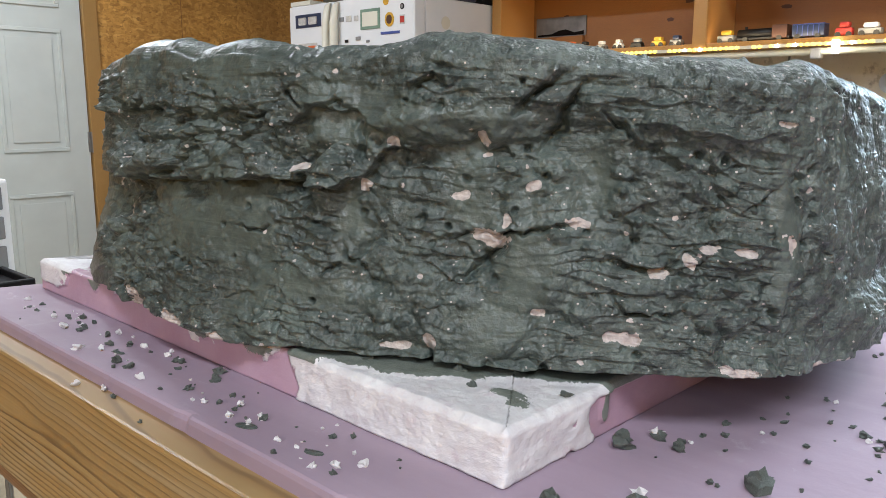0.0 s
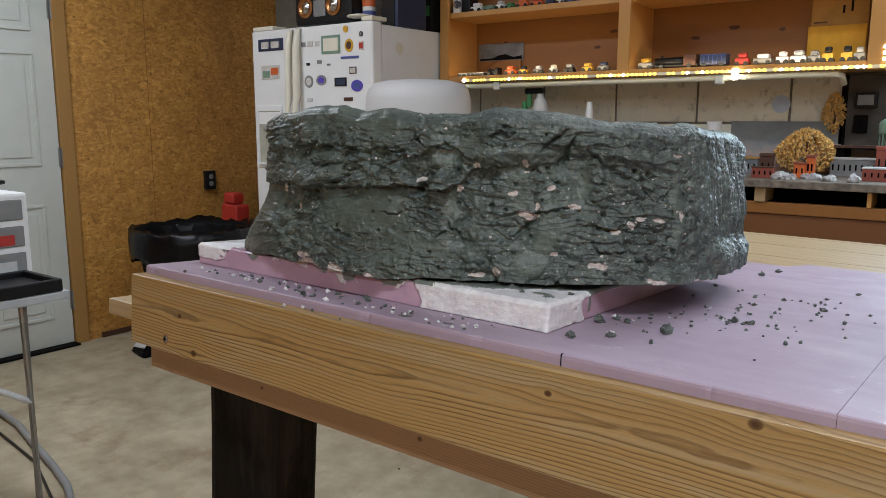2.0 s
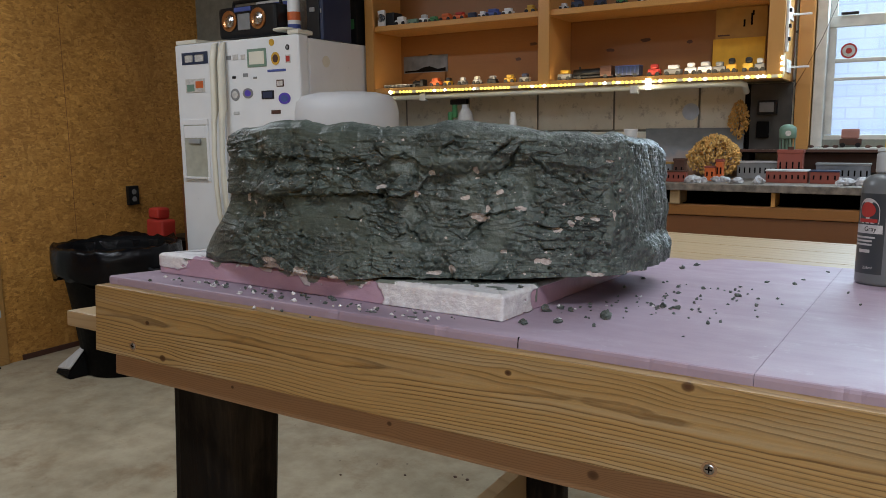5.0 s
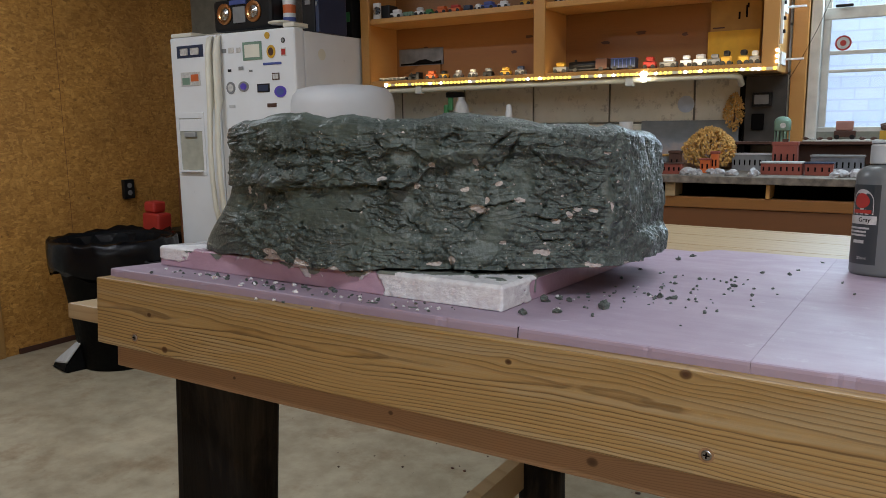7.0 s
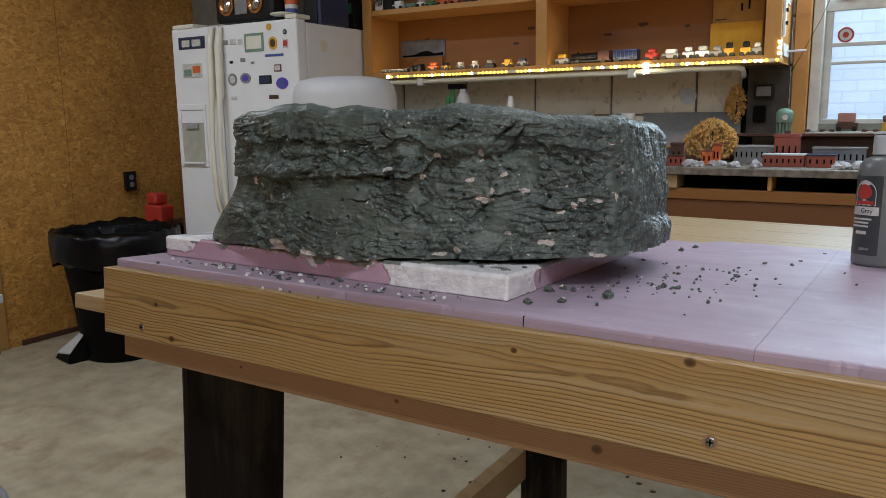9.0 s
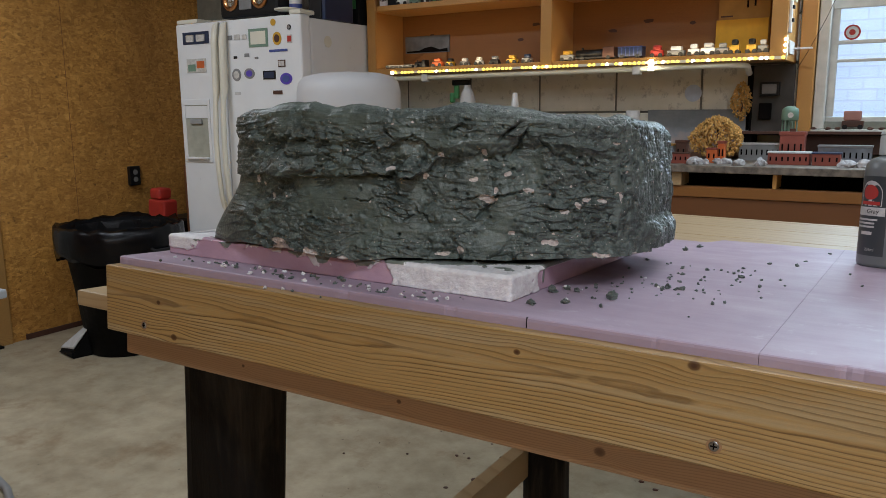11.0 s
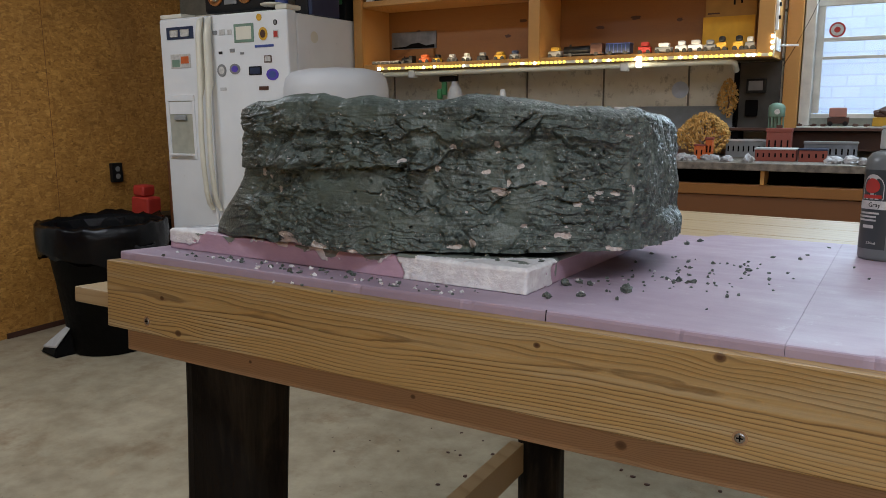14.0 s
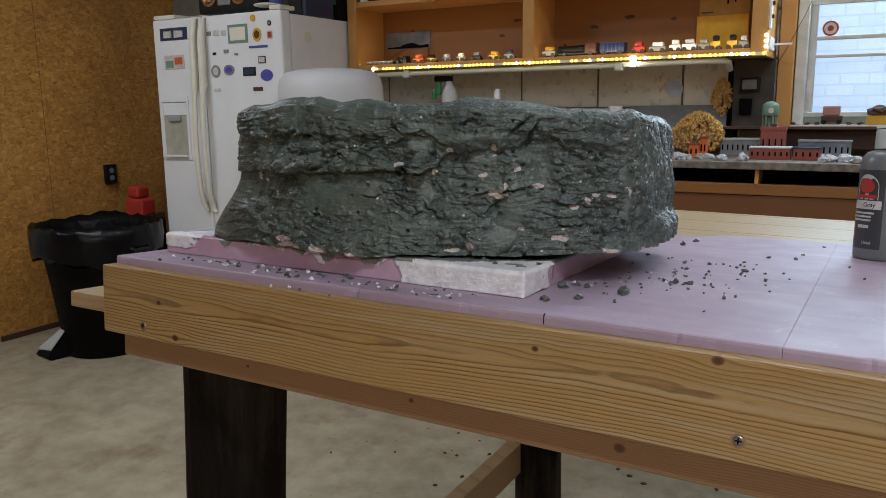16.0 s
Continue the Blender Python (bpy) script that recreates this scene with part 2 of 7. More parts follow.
def rail_material(name, knots):
    """A flat-sawn pine board: even dark lines in its lower part, a broad pale heart with flames, golden streaks above."""
    k = Nodes(name, 0.45)
    c = k.node("TexCoord")
    xyz = k.node("SeparateXYZ")
    k.link(c.outputs["Object"], xyz.inputs[0])
    x, y, z = xyz.outputs
    v, halo = z, None
    for kx, kz, size in knots:
        dx = k.math("DIVIDE", k.math("SUBTRACT", x, kx), size * 4.0)
        dz = k.math("DIVIDE", k.math("SUBTRACT", z, kz), size * 1.7)
        e = k.math("POWER", 2.718, k.math("MULTIPLY", k.math("ADD", k.math("MULTIPLY", dx, dx), k.math("MULTIPLY", dz, dz)), -1.0))
        v = k.math("ADD", v, k.math("MULTIPLY", k.math("MULTIPLY", e, dz), size * -1.3))
        fx = k.math("DIVIDE", k.math("SUBTRACT", x, kx), size * 0.72)
        fz = k.math("DIVIDE", k.math("SUBTRACT", z, kz), size * 0.55)
        spot = k.math("POWER", 2.718, k.math("MULTIPLY", k.math("ADD", k.math("MULTIPLY", fx, fx), k.math("MULTIPLY", fz, fz)), -1.0))
        halo = spot if halo is None else k.math("MAXIMUM", halo, spot)

    def along(sx, sz, seed, detail=2, bend=0.0):
        n = k.node("CombineXYZ")
        k.link(k.math("MULTIPLY", x, sx), n.inputs[0])
        k.link(k.math("MULTIPLY", v, sz), n.inputs[2])
        n.inputs[1].default_value = seed
        return k.noise(n.outputs[0], 1.0, detail, 0.5, bend)

    heart = k.math("ADD", k.math("MULTIPLY", k.math("SUBTRACT", along(2.1, 0.0, 3.0, 1), 0.5), 0.035), -0.046)
    u = k.math("SUBTRACT", v, heart)
    far = k.math("SUBTRACT", k.math("POWER", k.math("ADD", k.math("MULTIPLY", u, u), 0.00012), 0.5), 0.011)
    rings = k.math("ADD", k.math("MULTIPLY", far, 270.0), k.math("MULTIPLY", x, 3.0))
    rings = k.math("ADD", rings, k.math("MULTIPLY", k.math("SUBTRACT", along(5.0, 26.0, 7.0, 3, 0.4), 0.5), 2.6))
    rings = k.math("ADD", rings, k.math("MULTIPLY", y, 60.0))
    line = k.math("FRACT", rings)
    fibre = along(12.0, 700.0, 1.0, 4)
    light, mid, dark = (0.40, 0.29, 0.148), (0.325, 0.208, 0.086), (0.112, 0.058, 0.019)
    col = k.ramp(line, (0.0, light), (0.40, light), (0.66, mid), (0.80, dark), (0.90, dark), (1.0, light))
    # the lines fade in the upper part and in pale sapwood
    upper = k.ramp(k.math("MULTIPLY_ADD", z, 14.0), (0.35, (0.10, 0.10, 0.10)), (0.55, (0.45, 0.45, 0.45)))
    k.t.nodes[-2].inputs[2].default_value = 1.1
    fade = k.math("MAXIMUM", upper, k.ramp(along(3.0, 30.0, 5.0, 3), (0.46, (0, 0, 0)), (0.66, (0.75, 0.75, 0.75))))
    col = k.mix(fade, col, (0.365, 0.253, 0.122))
    gold = k.ramp(along(2.4, 40.0, 9.0, 4, 0.6), (0.36, (0, 0, 0)), (0.50, (0.95, 0.95, 0.95)))
    col = k.mix(gold, col, k.mix(1.0, col, (0.93, 0.78, 0.50), "MULTIPLY"))
    col = k.mix(0.22, col, k.ramp(fibre, (0.3, (0.23, 0.14, 0.057)), (0.7, (0.45, 0.34, 0.19))))
    col = k.mix(k.ramp(halo, (0.25, (0, 0, 0)), (0.5, (0.75, 0.75, 0.75)), (0.9, (1, 1, 1))), col, (0.075, 0.032, 0.012))
    k.colour(col)
    k.bump(k.math("ADD", k.math("MULTIPLY", fibre, 0.5), line), 0.25, 0.001)
    return k.m


def floor_material():
    """Bare concrete, worn pale in broad patches, with brown stains and dark specks."""
    k = Nodes("concrete_floor", 0.5, 0.0, 0.35)
    v = k.coords()
    col = k.ramp(k.noise(v, 1.9, 6, 0.62), (0.32, (0.263, 0.212, 0.139)), (0.52, (0.367, 0.305, 0.209)), (0.70, (0.473, 0.399, 0.278)))
    col = k.mix(0.35, col, k.ramp(k.noise(v, 9, 6, 0.65), (0.36, (0.221, 0.172, 0.109)), (0.62, (0.483, 0.414, 0.291))))
    col = k.mix(k.ramp(k.noise(v, 4.3, 6, 0.72), (0.54, (0, 0, 0)), (0.68, (0.6, 0.6, 0.6))), col, (0.210, 0.133, 0.071))
    col = k.mix(k.ramp(k.noise(v, 38, 4, 0.7), (0.66, (0, 0, 0)), (0.72, (0.75, 0.75, 0.75))), col, (0.116, 0.074, 0.042))
    k.colour(col)
    k.rough(k.ramp(k.noise(v, 6, 5), (0.35, (0.40, 0.40, 0.40)), (0.65, (0.65, 0.65, 0.65))))
    k.bump(k.noise(v, 110, 5, 0.7), 0.25, 0.002)
    return k.m


def post_material():
    """A tarred post gone grey-brown in long upright streaks."""
    k = Nodes("weathered_post", 0.75, 0.0, 0.15)
    streak = k.noise(k.coords((46, 46, 2.6)), 1.0, 5, 0.65, 0.3)
    worn = k.ramp(k.noise(k.coords((9, 9, 3.2)), 1.0, 5, 0.65, 0.6), (0.50, (0, 0, 0)), (0.60, (1, 1, 1)))
    tar = k.ramp(streak, (0.3, (0.003, 0.002, 0.0015)), (0.7, (0.010, 0.007, 0.0045)))
    wood = k.ramp(streak, (0.3, (0.007, 0.005, 0.003)), (0.5, (0.020, 0.015, 0.010)), (0.7, (0.042, 0.032, 0.022)))
    k.colour(k.mix(worn, tar, wood))
    k.bump(streak, 0.6, 0.004)
    return k.m


def strand_board_material():
    """Pressed wood strands, some centimetres long, each of its own tone, with dark knots and glue spots between."""
    k = Nodes("strand_board", 0.5)
    v = k.coords()
    col, relief = None, None
    for turn, scale, seed in ((25, (26, 26, 62), 0.0), (-38, (58, 58, 24), 3.0), (75, (40, 40, 90), 7.0)):
        mp = k.node("Mapping")
        mp.inputs["Rotation"].default_value = (radians(turn), radians(turn * 0.4), 0)
        mp.inputs["Location"].default_value = (seed, seed * 0.7, seed * 0.3)
        mp.inputs["Scale"].default_value = scale
        bend = k.node("TexNoise", Scale=14.0, Detail=3.0)
        k.link(v, bend.inputs["Vector"])
        push = k.node("VectorMath")
        push.operation = "MULTIPLY_ADD"
        push.inputs[1].default_value = (0.035, 0.035, 0.035)
        k.link(bend.outputs["Color"], push.inputs[0])
        k.link(v, push.inputs[2])
        k.link(push.outputs[0], mp.inputs["Vector"])
        w = k.voronoi(mp.outputs["Vector"], 1.0)
        sep = k.node("SeparateColor")
        k.link(w.outputs["Color"], sep.inputs["Color"])
        tone = k.ramp(sep.outputs["Red"], (0.0, (0.24, 0.105, 0.020)), (0.35, (0.42, 0.205, 0.043)), (0.75, (0.52, 0.265, 0.060)), (1.0, (0.70, 0.40, 0.115)))
        col = tone if col is None else k.mix(k.ramp(k.noise(v, 19 + seed, 3, 0.6), (0.46, (0, 0, 0)), (0.54, (0.8, 0.8, 0.8))), col, tone)
        relief = sep.outputs["Green"] if relief is None else k.math("ADD", relief, sep.outputs["Green"])
    fibre = k.noise(k.coords((60, 60, 160)), 1.0, 4, 0.65)
    col = k.mix(0.30, col, k.ramp(fibre, (0.34, (0.22, 0.095, 0.018)), (0.66, (0.62, 0.34, 0.090))))
    spots = k.ramp(k.noise(v, 34, 5, 0.72), (0.61, (0, 0, 0)), (0.70, (0.85, 0.85, 0.85)))
    col = k.mix(spots, col, (0.085, 0.036, 0.010))
    col = k.mix(k.ramp(k.noise(v, 2.2, 4, 0.6), (0.40, (0, 0, 0)), (0.7, (0.45, 0.45, 0.45))), col, (0.19, 0.085, 0.020))
    k.colour(k.mix(1.0, col, (1.12, 1.10, 1.08), "MULTIPLY"))
    k.bump(k.math("ADD", relief, k.math("MULTIPLY", fibre, 0.8)), 0.3, 0.002)
    return k.m


def concrete_material(name, lo, hi, stain, scale=3.0, rough=0.62, spec=0.35):
    k = Nodes(name, rough, 0.0, spec)
    v = k.coords()
    col = k.ramp(k.noise(v, scale, 6, 0.6), (0.3, lo), (0.7, hi))
    col = k.mix(k.ramp(k.noise(v, scale * 2.7, 5, 0.7), (0.56, (0, 0, 0)), (0.70, (0.5, 0.5, 0.5))), col, stain)
    spots = k.ramp(k.noise(v, scale * 14, 3, 0.6), (0.70, (0, 0, 0)), (0.74, (0.8, 0.8, 0.8)))
    col = k.mix(spots, col, tuple(c * 0.35 for c in stain))
    k.colour(col)
    k.bump(k.noise(v, 90, 5, 0.7), 0.2, 0.002)
    return k.m


ROCK = rock_material()
FOAM = foam_material()
SLAB = slab_material()
RAIL_KNOTS = ((-0.4324, -0.0903, 0.0075), (-0.4611, -0.049, 0.005), (0.2113, -0.0149, 0.0075), (0.048, -0.03, 0.005))
PINE_RAIL = rail_material("pine_rail", RAIL_KNOTS)
PINE_APRON = wood_material("pine_apron", (0.30, 0.175, 0.088), (0.205, 0.105, 0.048), ((-0.098, -0.113, 0.005), (0.128, -0.116, 0.009), (-0.33, -0.114, 0.004)), 120.0, 0.5, 9.0, 0.01, 0.0, -0.05)
PINE_TOP = wood_material("pine_tabletop", (0.40, 0.285, 0.155), (0.31, 0.205, 0.10), (), 30.0, 0.45, 5.0, 0.02, 1.0)
STAINED = wood_material("varnished_fir", (0.58, 0.30, 0.088), (0.41, 0.18, 0.045), (), 45.0, 0.35, 2.0, 0.02, 1.0)
PLY_BACK = wood_material("varnished_plywood", (0.30, 0.128, 0.034), (0.15, 0.055, 0.014), (), 14.0, 0.4, 6.0, 0.03, 1.0)
BENCH_WOOD = wood_material("dark_stained_wood", (0.19, 0.075, 0.026), (0.11, 0.04, 0.014), (), 40.0, 0.45, 8.0, 0.02, 1.0)
OAK_TRIM = wood_material("door_casing_wood", (0.37, 0.205, 0.062), (0.28, 0.14, 0.04), (), 60.0, 0.5, 4.0, 0.01, 1.0)
LOG = post_material()
BOARD = strand_board_material()
FLOOR = floor_material()
BLOCKWORK = concrete_material("painted_block", (0.76, 0.75, 0.64), (0.87, 0.86, 0.76), (0.18, 0.17, 0.14), 9, 0.7)
MORTAR = concrete_material("mortar", (0.19, 0.19, 0.16), (0.25, 0.25, 0.21), (0.15, 0.15, 0.13), 20, 0.8)
CEILING = plain("ceiling_paint", (0.40, 0.38, 0.35), 0.8)
DOOR_WHITE = plain("door_paint", (0.52, 0.545, 0.51), 0.42, 0, 0.05, 6)
FRIDGE_WHITE = plain("fridge_enamel", (0.78, 0.79, 0.80), 0.32, 0, 0.04, 5, 0.05)
RECESS = plain("recess_beige", (0.40, 0.40, 0.33), 0.5)
FRIDGE_GREY = plain("dispenser_grey", (0.33, 0.34, 0.34), 0.4)
DRUM_WHITE = plain("drum_plastic", (0.60, 0.60, 0.61), 0.5, 0, 0.04, 5, 0.05)
CREAM = plain("cream_plastic", (0.72, 0.69, 0.58), 0.35, 0, 0.05, 8)
BLACK = plain("black_plastic", (0.008, 0.008, 0.009), 0.42, spec=0.3)
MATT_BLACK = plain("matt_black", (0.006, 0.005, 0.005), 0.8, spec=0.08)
LINER = plain("bin_liner", (0.004, 0.004, 0.005), 0.22, 0, 0.2, 40, 0.5, 0.22)
CAN_BLACK = plain("can_plastic", (0.004, 0.004, 0.0045), 0.6, 0, 0.2, 12, 0.2, 0.12)
CHROME = plain("silver_metal", (0.6, 0.6, 0.6), 0.25, 1.0, 0.05)
COPPER = plain("copper_trim", (0.50, 0.24, 0.10), 0.3, 1.0, 0.05)
STEEL = plain("dull_steel", (0.32, 0.32, 0.32), 0.4, 1.0, 0.1)
WHITE_PLASTIC = plain("white_plastic", (0.78, 0.78, 0.78), 0.35, 0, 0.04)
TABLE_GREY = plain("grey_tabletop", (0.36, 0.37, 0.38), 0.5)
BENCH_GREY = plain("bench_grit", (0.165, 0.135, 0.108), 0.75, 0, 0.5, 38, 0.5)
RED = plain("red_plastic", (0.42, 0.030, 0.020), 0.55)
ORANGE = plain("orange_paint", (0.62, 0.13, 0.03), 0.45)
YELLOW = plain("yellow_paint", (0.60, 0.34, 0.03), 0.45)
YELLOW_CARD = plain("yellow_card", (0.62, 0.33, 0.015), 0.6)
TAN_CARD = plain("tan_card", (0.36, 0.20, 0.05), 0.7)
GREEN = plain("green_paint", (0.05, 0.20, 0.07), 0.45)
SAGE = plain("sage_green", (0.17, 0.27, 0.20), 0.5)
NAVY = plain("navy_paint", (0.02, 0.032, 0.075), 0.4)
BLUE = plain("blue_paint", (0.06, 0.09, 0.30), 0.4)
VIOLET = plain("violet_print", (0.10, 0.06, 0.42), 0.4)
MODEL_GREY = plain("model_grey", (0.22, 0.22, 0.22), 0.5)
PALE_GREY = plain("pale_grey", (0.52, 0.52, 0.52), 0.5)
BRICK_RED = plain("brick_red", (0.24, 0.055, 0.035), 0.65)
BROWN = plain("dark_brown", (0.075, 0.03, 0.018), 0.6)
BALLAST = plain("pale_ballast", (0.40, 0.38, 0.38), 0.8, 0, 0.35, 60, 0.5)
FOLIAGE = plain("ochre_foliage", (0.72, 0.44, 0.14), 0.8, 0, 0.4, 60, 0.5)
SMOKE = plain("grey_print", (0.15, 0.16, 0.18), 0.6, 0, 0.4, 14)
PRINT = plain("pale_print", (0.55, 0.53, 0.50), 0.5, 0, 0.2, 80)
BOTTLE_GREY = plain("grey_bottle", (0.155, 0.165, 0.165), 0.32, 0, 0.04, 10, 0.05)
CAP_GREY = plain("pale_cap", (0.50, 0.53, 0.53), 0.4, 0, 0.04, 10, 0.05)
LABEL_DARK = plain("dark_label", (0.045, 0.05, 0.053), 0.35, 0, 0.05)
WINDOW_WHITE = plain("window_paint", (0.62, 0.60, 0.55), 0.5)
CURTAIN = plain("trim_white", (0.7, 0.7, 0.7), 0.5)
LED_YELLOW = glow("led_yellow", (1.0, 0.72, 0.08), 3.0)
LED_WHITE = glow("led_white", (1.0, 0.95, 0.75), 9.0)
DAY = glow("daylight", (0.66, 0.82, 1.0), 1.6)

# ---- helpers for building ----
TILT = Matrix(((0.99995, 0, 0.00979, 0), (-0.00066, 0.99775, 0.0671, 0), (-0.00977, -0.0671, 0.9977, 0), (0, 0, 0, 1)))
TABLE = Matrix.Translation((0, 0, 1.026)) @ TILT


def part(name, bm, material, parent=None, label="", smooth=False):
    me = bpy.data.meshes.new(name)
    bm.to_mesh(me)
    bm.free()
    if material:
        me.materials.append(material)
    if smooth:
        me.shade_smooth()
    ob = new(name, me)
    ob.parent = parent
    if label:
        ob["label"] = label
    return ob


def thing(name, m=None, label="", category="", group="", kind=""):
    ob = new(name)
    ob.matrix_world = m or Matrix()
    return tagged(ob, label, category, group, kind)


def box(x0, x1, y0, y1, z0, z1, bevel=0.0, bm=None, segments=2):
    bm = bm or bmesh.new()
    vs = bmesh.ops.create_cube(bm, size=1)["verts"]
    for v in vs:
        v.co = Vector((x0 + (v.co.x + 0.5) * (x1 - x0), y0 + (v.co.y + 0.5) * (y1 - y0), z0 + (v.co.z + 0.5) * (z1 - z0)))
    if bevel:
        es = list({e for v in vs for e in v.link_edges})
        bmesh.ops.bevel(bm, geom=es, offset=bevel, segments=segments, affect="EDGES", profile=0.6)
    return bm


def tube(points, radius, bm=None, sides=10, cap=True):
    """A round bar along points; radius is a number or one for each point."""
    bm = bm or bmesh.new()
    pts = [Vector(p) for p in points]
    rad = radius if isinstance(radius, (list, tuple)) else [radius] * len(pts)
    rings = []
    for i, p in enumerate(pts):
        d = (pts[min(i + 1, len(pts) - 1)] - pts[max(i - 1, 0)]).normalized()
        q = d.to_track_quat("Z", "Y")
        rings.append([bm.verts.new(p + q @ Vector((math.cos(a) * rad[i], math.sin(a) * rad[i], 0))) for a in (2 * math.pi * j / sides for j in range(sides))])
    for a, b in zip(rings, rings[1:]):
        for j in range(sides):
            bm.faces.new((a[j], a[(j + 1) % sides], b[(j + 1) % sides], b[j]))
    if cap:
        bm.faces.new(rings[0][::-1])
        bm.faces.new(rings[-1])
    return bm


def lathe(profile, bm=None, sides=24, at=(0, 0, 0)):
    """A turned shape from (radius, height) steps, closed where the radius is small."""
    bm = bm or bmesh.new()
    rings = []
    for r, z in profile:
        rings.append([bm.verts.new((at[0] + r * math.cos(2 * math.pi * j / sides), at[1] + r * math.sin(2 * math.pi * j / sides), at[2] + z)) for j in range(sides)])
    for a, b in zip(rings, rings[1:]):
        for j in range(sides):
            bm.faces.new((a[j], a[(j + 1) % sides], b[(j + 1) % sides], b[j]))
    bm.faces.new(rings[0][::-1])
    bm.faces.new(rings[-1])
    return bm


def lump(radius, seed, squash=(1, 1, 1), rough=0.35, detail=2, freq=1.3):
    bm = bmesh.new()
    bmesh.ops.create_icosphere(bm, subdivisions=detail, radius=1.0)
    off = Vector((seed * 3.7, seed * 1.9, -seed * 2.3))
    for v in bm.verts:
        n = noise.noise(v.co * freq + off) + 0.5 * noise.noise(v.co * freq * 2.3 + off)
        v.co = v.co * (1 + rough * n)
        v.co = Vector((v.co.x * squash[0], v.co.y * squash[1], v.co.z * squash[2])) * radius
    return bm


def structure(name, bm, material, label, smooth=False):
    return tagged(part(name, bm, material, None, "", smooth), label, "", "", "structure")


# ---- the room ----
structure("floor", box(-4.0, 4.0, -4.6, 3.2, -0.12, 0.0), FLOOR, "stained bare concrete garage floor")
structure("ceiling", box(-4.0, 4.0, -4.6, 3.2, 2.72, 2.85), CEILING, "plain painted garage ceiling")
WEST = structure("wall_west", box(-3.9, -3.76, 1.53, 3.2, 0.0, 2.72), BOARD, "orange-brown strand board wall panels")
structure("wall_west", box(-3.9, -3.76, -4.6, 0.44, 0.0, 2.72), BOARD, "orange-brown strand board wall panels")
structure("wall_west", box(-3.9, -3.76, 0.44, 1.53, 2.12, 2.72), BOARD, "orange-brown strand board wall panels")
structure("wall_south", box(-4.0, 4.0, -4.75, -4.6, 0.0, 2.72), BOARD, "strand board wall behind the bench")
structure("wall_east", box(3.6, 3.75, -4.6, 3.2, 0.0, 2.72), BOARD, "strand board side wall")
WX0, WX1, WZ0, WZ1 = 0.0, 1.05, 1.16, 2.25
structure("wall_north", box(-3.76, WX0 - 0.10, 2.965, 3.16, 0.0, 2.72), MORTAR, "grey block wall behind the shelves")
structure("wall_north", box(WX1 + 0.10, 3.6, 2.965, 3.16, 0.0, 2.72), MORTAR, "grey block wall beside the window")
structure("wall_north", box(WX0 - 0.10, WX1 + 0.10, 2.965, 3.16, 0.0, WZ0), MORTAR, "grey block wall below the window")
structure("wall_north", box(WX0 - 0.10, WX1 + 0.10, 2.965, 3.16, WZ1, 2.72), MORTAR, "grey block wall above the window")
# panel joint and a dark gap in the strand board
structure("trim", box(-3.762, -3.7585, 1.985, 1.987, 0.0, 2.72), BENCH_WOOD, "thin dark joint between wall panels")
# brown strip: shade and dirt at the wall foot put into colour
structure("baseboard", box(-3.757, -3.745, 1.60, 2.96, 0.0, 0.030, 0.003), BROWN, "dark brown strip standing for shade and dirt along the wall foot")


def build_window():
    w = thing("window_1", None, "white-painted sash window with daylight behind the panes", "window", "", "structure")
    part("window_frame", box(-0.03, 0.012, 2.925, 2.985, WZ0 - 0.03, WZ1 + 0.06, 0.004), WINDOW_WHITE, w)
    part("window_frame", box(WX1 - 0.012, WX1 + 0.03, 2.925, 2.985, WZ0 - 0.03, WZ1 + 0.06, 0.004), WINDOW_WHITE, w)
    part("window_frame", box(0.012, WX1 - 0.012, 2.925, 2.985, WZ1, WZ1 + 0.06, 0.004), WINDOW_WHITE, w)
    part("jamb", box(WX0 - 0.10, 0.010, 2.987, 3.15, WZ0, WZ1, 0.003), WINDOW_WHITE, w)
    part("jamb", box(WX1 - 0.010, WX1 + 0.10, 2.987, 3.15, WZ0, WZ1, 0.003), WINDOW_WHITE, w)
    part("window_sill", box(-0.03, WX1 + 0.03, 2.865, 2.985, WZ0 - 0.045, WZ0 - 0.032, 0.003), WINDOW_WHITE, w)
    for z0, z1, y in ((WZ0 - 0.03, WZ0 + 0.018, 2.99), (1.405, 1.417, 2.995), (1.478, 1.494, 2.995), (1.622, 1.668, 2.985), (WZ1 - 0.05, WZ1, 2.99)):
        part("sash_rail", box(0.012, WX1 - 0.012, y, y + 0.028, z0, z1, 0.003), WINDOW_WHITE, w)
    for x in (0.012, WX1 - 0.04):
        part("sash_stile", box(x, x + 0.028, 2.992, 3.018, WZ0 + 0.02, WZ1 - 0.05, 0.003), WINDOW_WHITE, w)
    pane = Nodes("window_glass", 0.02)
    pane.b.inputs["Transmission Weight"].default_value = 1.0
    pane.b.inputs["IOR"].default_value = 1.45
    for z0, z1 in ((WZ0 + 0.02, 1.404), (1.418, 1.477), (1.496, 1.62), (1.67, WZ1 - 0.052)):
        p = part("pane", box(0.04, WX1 - 0.04, 3.002, 3.006, z0, z1), pane.m, w)
        p.visible_shadow = False
    ring = part("sticker", lathe(((0.031, 0), (0.031, 0.001)), sides=28), RED, w, "round red and white sticker on the glass")
    ring.matrix_basis = pose(0.089, 3.001, 1.525, 90, 0, 0)
    disc = part("sticker_middle", lathe(((0.024, 0), (0.024, 0.001)), sides=28), PRINT, w)
    disc.matrix_basis = pose(0.089, 2.9995, 1.525, 90, 0, 0)
    dot = part("sticker_middle", lathe(((0.012, 0), (0.012, 0.001)), sides=20), RED, w)
    dot.matrix_basis = pose(0.089, 2.998, 1.525, 90, 0, 0)


build_window()


